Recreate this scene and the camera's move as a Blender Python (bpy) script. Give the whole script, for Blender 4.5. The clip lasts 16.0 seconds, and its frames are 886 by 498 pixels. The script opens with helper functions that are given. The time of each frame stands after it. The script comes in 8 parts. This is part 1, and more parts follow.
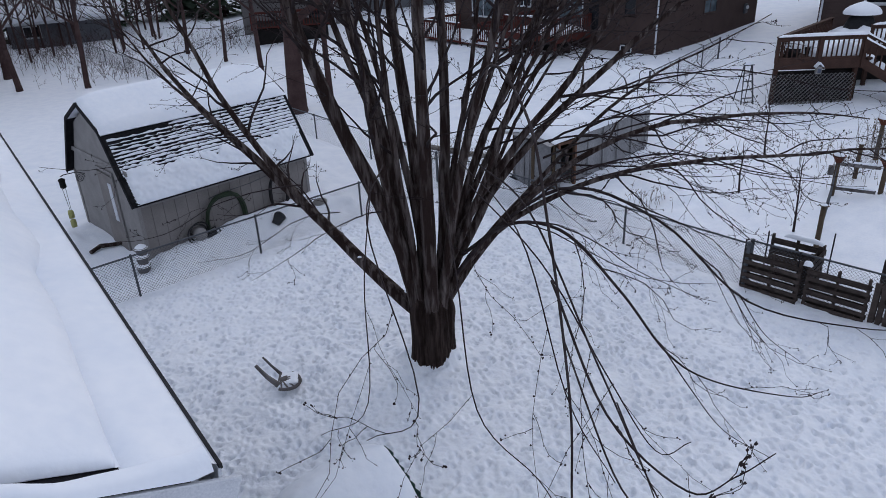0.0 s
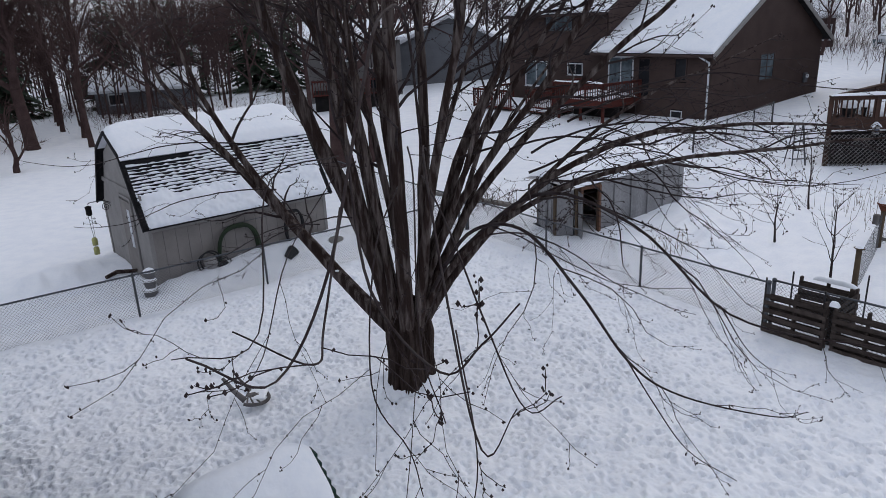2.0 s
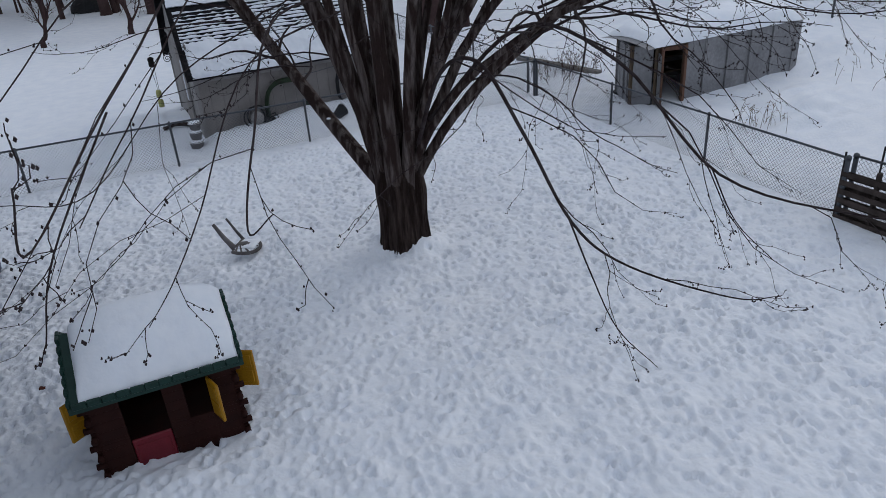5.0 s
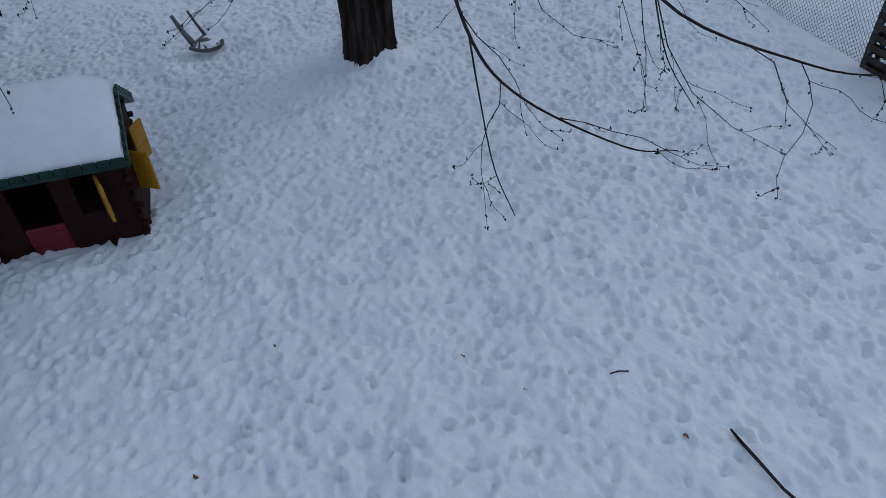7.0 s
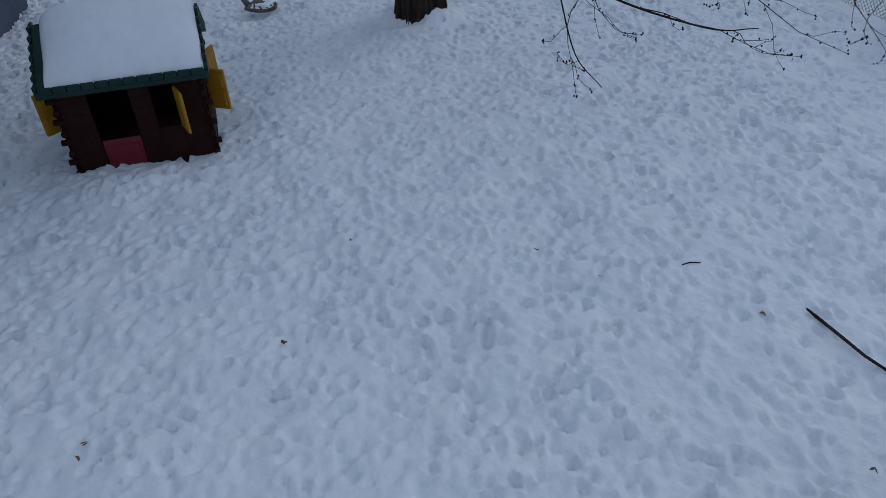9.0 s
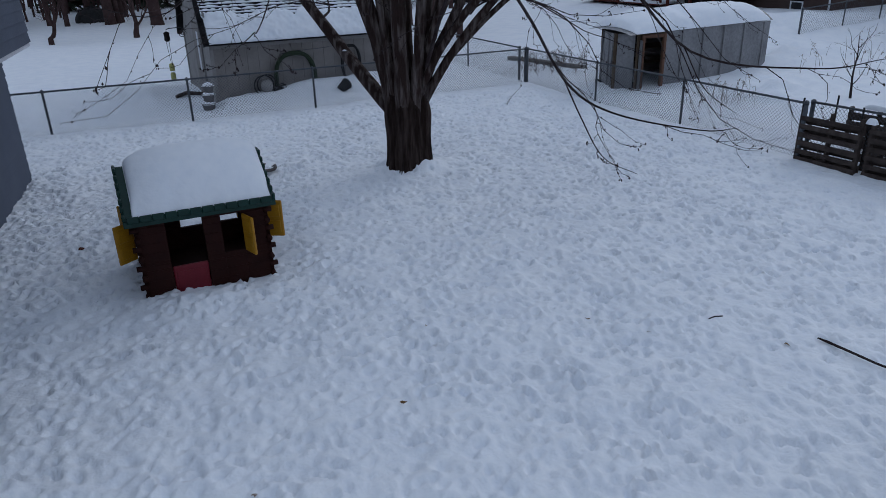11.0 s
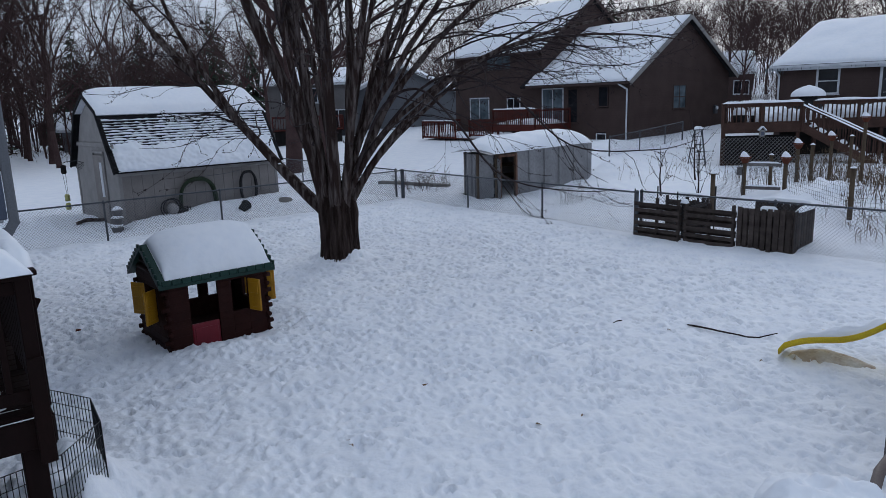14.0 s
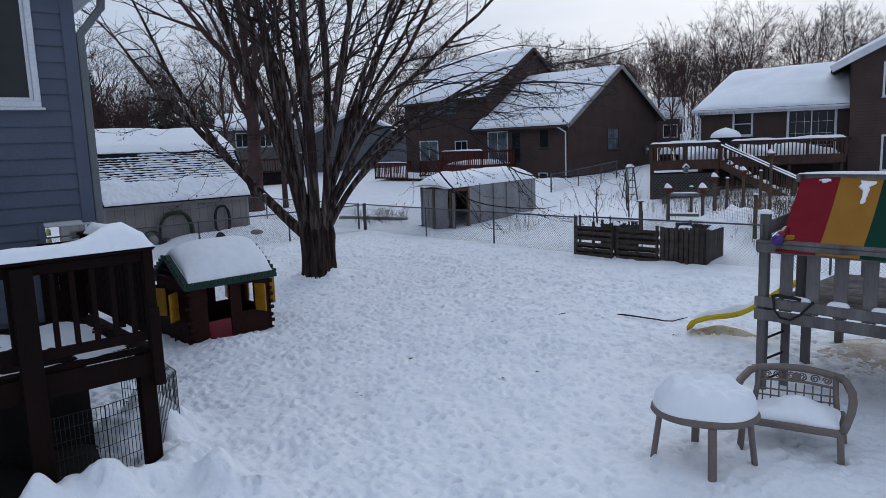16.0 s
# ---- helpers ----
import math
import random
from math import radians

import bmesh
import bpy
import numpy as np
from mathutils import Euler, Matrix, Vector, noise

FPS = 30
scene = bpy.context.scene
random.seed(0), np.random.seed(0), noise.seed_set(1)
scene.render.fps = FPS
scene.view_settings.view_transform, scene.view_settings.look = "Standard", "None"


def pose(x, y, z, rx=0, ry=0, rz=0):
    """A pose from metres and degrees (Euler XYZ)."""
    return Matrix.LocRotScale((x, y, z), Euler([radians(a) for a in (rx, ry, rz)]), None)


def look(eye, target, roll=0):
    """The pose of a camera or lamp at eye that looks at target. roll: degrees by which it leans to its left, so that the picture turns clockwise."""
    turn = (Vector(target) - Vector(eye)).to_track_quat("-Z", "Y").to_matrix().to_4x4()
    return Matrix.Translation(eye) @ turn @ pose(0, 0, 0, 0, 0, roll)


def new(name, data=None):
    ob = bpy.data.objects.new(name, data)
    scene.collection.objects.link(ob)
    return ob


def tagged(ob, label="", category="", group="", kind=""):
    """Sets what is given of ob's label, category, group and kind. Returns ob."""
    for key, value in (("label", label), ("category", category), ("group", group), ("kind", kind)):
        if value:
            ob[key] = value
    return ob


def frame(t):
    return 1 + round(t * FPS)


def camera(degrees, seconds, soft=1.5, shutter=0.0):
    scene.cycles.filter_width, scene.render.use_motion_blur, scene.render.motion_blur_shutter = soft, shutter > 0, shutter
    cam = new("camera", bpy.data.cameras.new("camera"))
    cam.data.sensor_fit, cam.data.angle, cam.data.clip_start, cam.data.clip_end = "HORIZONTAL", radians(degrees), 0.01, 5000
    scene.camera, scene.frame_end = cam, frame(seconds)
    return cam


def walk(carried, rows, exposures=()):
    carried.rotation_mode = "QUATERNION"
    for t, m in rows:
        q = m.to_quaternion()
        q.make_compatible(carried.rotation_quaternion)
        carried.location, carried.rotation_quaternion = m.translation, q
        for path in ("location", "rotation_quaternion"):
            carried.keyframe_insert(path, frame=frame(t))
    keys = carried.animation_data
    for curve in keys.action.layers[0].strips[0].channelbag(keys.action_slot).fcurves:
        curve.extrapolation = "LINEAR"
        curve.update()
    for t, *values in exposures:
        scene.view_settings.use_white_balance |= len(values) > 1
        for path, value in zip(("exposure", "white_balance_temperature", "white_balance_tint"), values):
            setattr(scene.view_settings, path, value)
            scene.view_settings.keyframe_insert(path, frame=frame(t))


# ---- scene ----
cam = camera(64.6, 16.0, 0.65)
PATH = [
    (0, (0.222, -0.692, 7.391), (-0.092, 1.09, 6.539), -2.6),
    (0.5, (0.549, -0.56, 7.012), (0.116, 1.223, 6.216), -2.1),
    (1, (0.865, -0.468, 6.66), (0.392, 1.329, 5.921), -2.8),
    (1.5, (1.288, -0.365, 6.36), (0.794, 1.451, 5.683), -3.1),
    (2, (1.672, -0.293, 6.06), (1.151, 1.535, 5.436), -2.6),
    (2.5, (1.961, -0.176, 5.779), (1.362, 1.653, 5.235), -1.8),
    (3, (2.224, -0.028, 5.52), (1.555, 1.798, 5.054), -2.4),
    (3.5, (2.476, 0.221, 5.35), (1.751, 2.009, 4.823), -2.4),
    (3.7, (2.594, 0.345, 5.331), (1.86, 2.112, 4.752), -3.3),
    (5.8, (4.035, 1.838, 4.964), (3.123, 3.249, 3.878), -3.6),
    (6, (4.146, 1.947, 4.953), (3.24, 3.321, 3.817), -3.4),
    (6.5, (4.48, 2.279, 4.858), (3.58, 3.551, 3.604), -3.7),
    (7, (4.696, 2.604, 4.725), (3.797, 3.82, 3.415), -2.7),
    (7.5, (4.835, 2.592, 4.493), (3.945, 3.784, 3.157), -2.2),
    (8, (4.843, 2.261, 4.254), (3.969, 3.446, 2.902), -1.6),
    (8.5, (4.785, 1.856, 4.04), (3.887, 3.072, 2.732), -1.5),
    (9, (4.692, 1.457, 3.875), (3.749, 2.725, 2.649), -1.8),
    (9.2, (4.619, 1.271, 3.836), (3.662, 2.568, 2.652), -1.7),
    (11.3, (3.92, -0.831, 3.554), (3.148, 0.864, 2.826), -1.7),
    (11.5, (3.863, -1.022, 3.535), (3.133, 0.702, 2.834), -1.8),
    (12, (3.701, -1.522, 3.457), (3.045, 0.259, 2.828), -1.8),
    (12.5, (3.592, -2.024, 3.424), (3.009, -0.196, 2.861), -2.0),
    (13, (3.503, -2.538, 3.374), (2.97, -0.677, 2.87), -1.9),
    (13.5, (3.405, -3.031, 3.339), (2.921, -1.146, 2.876), -1.8),
    (14, (3.303, -3.568, 3.233), (2.877, -1.658, 2.82), -1.8),
    (14.5, (3.203, -4.105, 3.161), (2.831, -2.18, 2.766), -2.0),
    (15, (3.179, -4.668, 3.125), (2.854, -2.728, 2.764), -1.9),
    (15.5, (3.198, -5.235, 3.087), (2.905, -3.283, 2.763), -1.9),
    (16, (3.264, -5.792, 3.057), (2.989, -3.833, 2.763), -2.0),
]
EXPOSURES = [(0.0, 0.05, 6130, 13), (1.5, 0.14, 6420, 12), (3.0, 0.26, 6850, 11), (3.5, 0.3, 6850, 10), (6.0, -0.44, 5800, 8), (7.0, -0.53, 5560, 6), (9.0, -0.64, 5540, 6),
             (11.5, -0.33, 5820, 8), (12.5, -0.2, 5960, 8), (14.5, -0.1, 5960, 9), (16.0, -0.05, 5960, 9)]
walk(cam, [(t, look(eye, target, roll)) for t, eye, target, roll in PATH], EXPOSURES)

# ---- light ----
YAW = 50.0                                   # the yard's axes: a runs towards the back fence, b along it
CA, SA = math.cos(radians(YAW)), math.sin(radians(YAW))


def yard(a, b, z=0.0):
    return Vector((CA * a - SA * b, SA * a + CA * b, z))


def yard_pose(a, b, z=0.0, turn=0.0):
    return pose(*yard(a, b, z), 0, 0, YAW + turn)


world = bpy.data.worlds.new("overcast_sky")
scene.world = world
world.use_nodes = True
wn = world.node_tree.nodes
wl = world.node_tree.links
sky = wn.new("ShaderNodeTexSky")
sky.sky_type, sky.sun_disc = "NISHITA", False
sky.sun_elevation, sky.sun_rotation = radians(28), radians(14)
sky.dust_density = 3.0
cover_map = wn.new("ShaderNodeMapping")
cover_map.inputs["Scale"].default_value = (1.0, 1.0, 3.2)
cover_xyz = wn.new("ShaderNodeTexCoord")
cover = wn.new("ShaderNodeTexNoise")
cover.inputs["Scale"].default_value, cover.inputs["Detail"].default_value = 2.2, 5.0
cover_ramp = wn.new("ShaderNodeValToRGB")
cover_ramp.color_ramp.elements[0].position, cover_ramp.color_ramp.elements[1].position = 0.3, 0.72
cover_ramp.color_ramp.elements[0].color = (0.50, 0.56, 0.68, 1)
cover_ramp.color_ramp.elements[1].color = (0.84, 0.885, 0.97, 1)
dim = wn.new("ShaderNodeMix")
dim.data_type = "RGBA"
dim.inputs["Factor"].default_value = 0.86
lift = wn.new("ShaderNodeVectorMath")
lift.operation = "SCALE"
lift.inputs["Scale"].default_value = 0.10
wl.new(cover_xyz.outputs["Generated"], cover_map.inputs["Vector"])
wl.new(cover_map.outputs["Vector"], cover.inputs["Vector"])
wl.new(cover.outputs["Fac"], cover_ramp.inputs["Fac"])
wl.new(sky.outputs["Color"], lift.inputs[0])
wl.new(lift.outputs["Vector"], dim.inputs["A"])
wl.new(cover_ramp.outputs["Color"], dim.inputs["B"])
back = wn["Background"]
wl.new(dim.outputs["Result"], back.inputs["Color"])
back.inputs["Strength"].default_value = 0.92

sun = new("sun", bpy.data.lights.new("sun", "SUN"))
sun.data.energy, sun.data.angle, sun.data.color = 0.6, radians(40), (1.0, 0.95, 0.9)
sun.matrix_world = look((4.8, 19.2, 10.6), (0, 0, 0))


# ---- materials ----
def material(name, colour, rough=0.8, colour2=None, scale=8.0, bump=0.15, grain=60.0, metal=0.0, stretch=(1, 1, 1), spread=0.0, bump_size=0.01, cut=(0.35, 0.68)):
    """Two scales of colour change and of relief, in metres of the object."""
    m = bpy.data.materials.new(name)
    m.use_nodes = True
    n, l = m.node_tree.nodes, m.node_tree.links
    b = n["Principled BSDF"]
    b.inputs["Roughness"].default_value, b.inputs["Metallic"].default_value = rough, metal
    b.inputs["Specular IOR Level"].default_value = 0.12 if rough >= 0.6 else 0.3
    xyz, mp = n.new("ShaderNodeTexCoord"), n.new("ShaderNodeMapping")
    mp.inputs["Scale"].default_value = stretch
    l.new(xyz.outputs["Object"], mp.inputs["Vector"])
    big, fine, mix, mix2 = n.new("ShaderNodeTexNoise"), n.new("ShaderNodeTexNoise"), n.new("ShaderNodeMix"), n.new("ShaderNodeMix")
    big.inputs["Scale"].default_value, big.inputs["Detail"].default_value = scale, 6
    fine.inputs["Scale"].default_value, fine.inputs["Detail"].default_value = grain, 4
    for t in (big, fine):
        l.new(mp.outputs["Vector"], t.inputs["Vector"])
    mix.data_type = mix2.data_type = "RGBA"
    c2 = colour2 or tuple(c * 0.72 for c in colour)
    ramp = n.new("ShaderNodeMapRange")
    ramp.inputs["From Min"].default_value, ramp.inputs["From Max"].default_value = cut
    l.new(big.outputs["Fac"], ramp.inputs["Value"])
    l.new(ramp.outputs["Result"], mix.inputs["Factor"])
    mix.inputs["A"].default_value, mix.inputs["B"].default_value = (*colour, 1), (*c2, 1)
    mix2.blend_type = "OVERLAY"
    mix2.inputs["Factor"].default_value = 0.35
    l.new(mix.outputs["Result"], mix2.inputs["A"])
    l.new(fine.outputs["Fac"], mix2.inputs["B"])
    last = mix2.outputs["Result"]
    if spread:
        info, hsv, rng = n.new("ShaderNodeObjectInfo"), n.new("ShaderNodeHueSaturation"), n.new("ShaderNodeMapRange")
        rng.inputs["To Min"].default_value, rng.inputs["To Max"].default_value = 1 - spread, 1 + spread
        l.new(info.outputs["Random"], rng.inputs["Value"])
        l.new(rng.outputs["Result"], hsv.inputs["Value"])
        l.new(last, hsv.inputs["Color"])
        last = hsv.outputs["Color"]
    l.new(last, b.inputs["Base Color"])
    bp, addn = n.new("ShaderNodeBump"), n.new("ShaderNodeMath")
    addn.operation = "ADD"
    l.new(big.outputs["Fac"], addn.inputs[0])
    l.new(fine.outputs["Fac"], addn.inputs[1])
    bp.inputs["Strength"].default_value, bp.inputs["Distance"].default_value = bump, bump_size
    l.new(addn.outputs["Value"], bp.inputs["Height"])
    l.new(bp.outputs["Normal"], b.inputs["Normal"])
    return m


SNOW = material("snow", (0.86, 0.885, 0.93), 0.75, (0.79, 0.825, 0.89), 2.2, 0.55, 20.0, bump_size=0.02)
SNOW_SOFT = material("settled_snow", (0.86, 0.885, 0.93), 0.75, (0.815, 0.85, 0.91), 1.6, 0.35, 9.0, bump_size=0.02)
BARK = material("bark", (0.036, 0.023, 0.0205), 0.95, (0.2, 0.168, 0.158), 6.0, 1.0, 34.0, stretch=(2.0, 2.0, 0.24), bump_size=0.05, cut=(0.45, 0.74))
BARK_WET = material("wet_trunk_bark", (0.019, 0.0115, 0.0096), 0.9, (0.095, 0.07, 0.062), 5.0, 1.0, 30.0, stretch=(2.2, 2.2, 0.22), bump_size=0.05, cut=(0.42, 0.72))
TWIG = material("twig_bark", (0.022, 0.0138, 0.0145), 0.85, (0.05, 0.041, 0.042), 6.0, 0.3, 60.0)
FARBARK = material("far_bark", (0.046, 0.028, 0.027), 0.95, (0.074, 0.048, 0.046), 2.0, 0.3, 20.0)
SIDING_BLUE = material("blue_grey_siding", (0.088, 0.103, 0.142), 0.6, (0.074, 0.087, 0.122), 1.5, 0.12, 90.0)
SIDING_BROWN = material("brown_siding", (0.068, 0.047, 0.043), 0.7, (0.054, 0.037, 0.034), 1.2, 0.12, 70.0)
SIDING_TAN = material("tan_brown_siding", (0.07, 0.049, 0.045), 0.7, (0.056, 0.039, 0.036), 1.2, 0.12, 70.0)
SIDING_GREY = material("slate_siding", (0.14, 0.147, 0.163), 0.7, (0.118, 0.124, 0.138), 1.2, 0.12, 70.0)
SIDING_PALE = material("pale_siding", (0.15, 0.143, 0.145), 0.7, (0.125, 0.119, 0.12), 1.2, 0.12, 70.0)
TRIM = material("white_trim", (0.6, 0.62, 0.66), 0.5, (0.5, 0.52, 0.56), 4.0, 0.08, 80.0)
SHED_PAINT = material("shed_panel_paint", (0.235, 0.218, 0.21), 0.75, (0.19, 0.176, 0.17), 2.0, 0.15, 70.0)
SHED_TRIM = material("shed_trim_paint", (0.27, 0.26, 0.255), 0.7, (0.22, 0.212, 0.21), 3.0, 0.1, 70.0)
SHINGLE = material("dark_shingle", (0.014, 0.014, 0.016), 0.95, (0.024, 0.023, 0.025), 5.0, 0.4, 120.0, spread=0.25)
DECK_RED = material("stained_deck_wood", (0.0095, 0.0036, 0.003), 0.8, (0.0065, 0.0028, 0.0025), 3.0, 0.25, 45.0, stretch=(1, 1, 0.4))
DECK_RUST = material("rust_red_deck_wood", (0.085, 0.023, 0.018), 0.7, (0.065, 0.021, 0.018), 3.0, 0.25, 45.0)
DECK_BROWN = material("weathered_deck_wood", (0.07, 0.04, 0.032), 0.8, (0.045, 0.027, 0.022), 3.0, 0.25, 45.0)
GREY_WOOD = material("weathered_grey_wood", (0.17, 0.16, 0.16), 0.9, (0.085, 0.078, 0.077), 5.0, 0.6, 40.0, stretch=(1, 1, 0.25), spread=0.15)
LATTICE_WOOD = material("pale_lattice_wood", (0.26, 0.25, 0.25), 0.9, (0.19, 0.18, 0.18), 5.0, 0.3, 40.0)
PALLET_WOOD = material("old_pallet_wood", (0.075, 0.06, 0.054), 0.95, (0.036, 0.029, 0.026), 5.0, 0.5, 40.0, spread=0.25)
POST_WOOD = material("tan_post_wood", (0.1, 0.075, 0.052), 0.9, (0.07, 0.052, 0.038), 5.0, 0.4, 40.0, stretch=(1, 1, 0.3))
GALV = material("galvanised_steel", (0.1, 0.11, 0.125), 0.5, (0.075, 0.08, 0.092), 10.0, 0.1, 90.0, metal=0.6)
PLAY_BROWN = material("brown_moulded_plastic", (0.028, 0.0085, 0.0065), 0.7, (0.02, 0.0065, 0.0055), 5.0, 0.2, 70.0)
PLAY_RED = material("red_plastic", (0.16, 0.014, 0.024), 0.4, (0.125, 0.011, 0.02), 4.0, 0.1, 70.0)
PLAY_GREEN = material("green_plastic", (0.007, 0.035, 0.027), 0.45, (0.005, 0.026, 0.02), 5.0, 0.1, 70.0)
YELLOW = material("yellow_plastic", (0.4, 0.2, 0.01), 0.4, (0.33, 0.16, 0.009), 4.0, 0.08, 70.0)
SLIDE_YELLOW = material("yellow_slide_plastic", (0.6, 0.44, 0.012), 0.35, (0.5, 0.36, 0.01), 3.0, 0.06, 70.0)
RESIN = material("taupe_resin", (0.17, 0.14, 0.128), 0.55, (0.14, 0.115, 0.106), 6.0, 0.15, 90.0)
DARK_GLASS = material("window_glass", (0.01, 0.011, 0.014), 0.08, (0.018, 0.02, 0.025), 1.0, 0.02, 4.0)
PALE_GLASS = material("mottled_pale_glass", (0.13, 0.165, 0.19), 0.12, (0.05, 0.065, 0.078), 1.6, 0.02, 4.0)
DOOR_WOOD = material("worn_door_wood", (0.15, 0.083, 0.058), 0.85, (0.085, 0.05, 0.038), 5.0, 0.4, 40.0, stretch=(1, 1, 0.25))
# near-black stand-in for shade under decks and in rooms; also colours the lantern
DARK = material("black_and_shade", (0.012, 0.011, 0.011), 0.9, (0.02, 0.018, 0.018), 3.0, 0.1, 40.0)
SHEETING = material("plastic_sheeting", (0.235, 0.235, 0.245), 0.35, (0.17, 0.17, 0.18), 1.4, 0.5, 14.0, bump_size=0.04)
ROOT = material("concrete", (0.2, 0.19, 0.18), 0.95, (0.15, 0.145, 0.14), 3.0, 0.3, 50.0)
HOSE = material("green_hose", (0.014, 0.03, 0.011), 0.5, (0.01, 0.02, 0.009), 8.0, 0.1, 80.0)
RUBBER = material("black_rubber", (0.02, 0.02, 0.022), 0.6, (0.03, 0.03, 0.032), 8.0, 0.1, 80.0)
BLACK_WIRE = material("black_wire", (0.022, 0.024, 0.028), 0.5, None, 10.0, 0.05, 80.0)
CANVAS_RED = material("red_canvas", (0.2, 0.012, 0.022), 0.75, (0.165, 0.01, 0.018), 2.5, 0.2, 160.0)
CANVAS_GOLD = material("gold_canvas", (0.34, 0.165, 0.028), 0.75, (0.285, 0.135, 0.023), 2.5, 0.2, 160.0)
CANVAS_GREEN = material("green_canvas", (0.007, 0.045, 0.027), 0.75, (0.006, 0.037, 0.022), 2.5, 0.2, 160.0)
TERRACOTTA = material("terracotta", (0.11, 0.038, 0.024), 0.85, (0.08, 0.03, 0.02), 6.0, 0.2, 60.0)
STRAW = material("dry_stalks", (0.12, 0.085, 0.055), 0.95, (0.08, 0.056, 0.038), 4.0, 0.2, 40.0)
DIRTY_SHADED_SNOW = material("dirty_shaded_snow", (0.7, 0.68, 0.65), 0.9, (0.42, 0.33, 0.25), 4.0, 0.7, 26.0, bump_size=0.02)
NEEDLES = material("conifer_needles", (0.03, 0.045, 0.03), 0.9, (0.045, 0.06, 0.045), 3.0, 0.3, 40.0)


# ---- building helpers ----
class Mesh:
    """Gathers corners and faces of one mesh."""

    def __init__(self):
        self.v, self.f = [], []

    def add(self, verts, faces):
        k = len(self.v)
        self.v.extend([tuple(p) for p in verts])
        self.f.extend([tuple(i + k for i in f) for f in faces])
        return self

    def box(self, x0, y0, z0, x1, y1, z1, bev=0.006, m=None):
        """A box with chamfered edges."""
        b = min(bev, (x1 - x0) * 0.3, (y1 - y0) * 0.3, (z1 - z0) * 0.3)
        lo, hi = (x0, y0, z0), (x1, y1, z1)
        vs, idx = [], {}
        for sx in (0, 1):
            for sy in (0, 1):
                for sz in (0, 1):
                    s = (sx, sy, sz)
                    for ax in range(3):
                        p = []
                        for k in range(3):
                            edge = hi[k] if s[k] else lo[k]
                            p.append(edge if k == ax else edge + (-b if s[k] else b))
                        idx[s, ax] = len(vs)
                        vs.append(Vector(p))
        fs = []
        for ax in range(3):
            u, w = [k for k in range(3) if k != ax]
            for side in (0, 1):
                q = []
                for (i, j) in ((0, 0), (1, 0), (1, 1), (0, 1)):
                    s = [0, 0, 0]
                    s[ax], s[u], s[w] = side, i, j
                    q.append(idx[tuple(s), ax])
                fs.append(q)
            for i in (0, 1):
                for j in (0, 1):
                    q = []
                    for (t, k) in ((0, u), (1, u), (1, w), (0, w)):
                        s = [0, 0, 0]
                        s[ax], s[u], s[w] = t, i, j
                        q.append(idx[tuple(s), k])
                    fs.append(q)
        for s in [(i, j, k) for i in (0, 1) for j in (0, 1) for k in (0, 1)]:
            fs.append([idx[s, 0], idx[s, 1], idx[s, 2]])
        if m is not None:
            vs = [m @ p for p in vs]
        return self.add(vs, fs)

    def beam(self, p, q, w, h, bev=0.005, up=(0, 0, 1)):
        """A rectangular bar from p to q, w wide and h high."""
        p, q = Vector(p), Vector(q)
        d = (q - p).normalized()
        side = d.cross(Vector(up))
        side = side.normalized() if side.length > 1e-5 else Vector((1, 0, 0))
        top = side.cross(d)
        m = Matrix(((d.x, side.x, top.x, p.x), (d.y, side.y, top.y, p.y), (d.z, side.z, top.z, p.z), (0, 0, 0, 1)))
        return self.box(0, -w / 2, -h / 2, (q - p).length, w / 2, h / 2, bev, m)

    def tube(self, pts, radii, sides=8, caps=True):
        pts = [Vector(p) for p in pts]
        if not hasattr(radii, "__len__"):
            radii = [radii] * len(pts)
        k0 = len(self.v)
        ref = None
        for i, p in enumerate(pts):
            d = (pts[min(i + 1, len(pts) - 1)] - pts[max(i - 1, 0)])
            d = d.normalized() if d.length > 1e-9 else Vector((0, 0, 1))
            if ref is None:
                ref = Vector((1, 0, 0)) if abs(d.x) < 0.8 else Vector((0, 1, 0))
            u = (ref - d * ref.dot(d))
            u = u.normalized() if u.length > 1e-6 else d.orthogonal().normalized()
            ref = u
            w = d.cross(u)
            r = radii[i]
            for s in range(sides):
                an = 2 * math.pi * s / sides
                self.v.append(tuple(p + u * (r * math.cos(an)) + w * (r * math.sin(an))))
        for i in range(len(pts) - 1):
            for s in range(sides):
                a0 = k0 + i * sides + s
                a1 = k0 + i * sides + (s + 1) % sides
                self.f.append((a0, a1, a1 + sides, a0 + sides))
        if caps:
            self.f.append(tuple(k0 + s for s in reversed(range(sides))))
            e = k0 + (len(pts) - 1) * sides
            self.f.append(tuple(e + s for s in range(sides)))
        return self

    def prism(self, outline, y0, y1):
        """An outline in x and z, drawn out along y."""
        n = len(outline)
        vs = [(x, y0, z) for x, z in outline] + [(x, y1, z) for x, z in outline]
        fs = [tuple(range(n)), tuple(reversed(range(n, 2 * n)))]
        fs += [(i, i + n, (i + 1) % n + n, (i + 1) % n) for i in range(n)]
        return self.add(vs, fs)

    def grid(self, fn, nu, nv):
        """A sheet of nu by nv points, fn(u, v) with u and v from 0 to 1."""
        vs = [fn(i / (nu - 1), j / (nv - 1)) for i in range(nu) for j in range(nv)]
        fs = [(i * nv + j, (i + 1) * nv + j, (i + 1) * nv + j + 1, i * nv + j + 1) for i in range(nu - 1) for j in range(nv - 1)]
        return self.add(vs, fs)

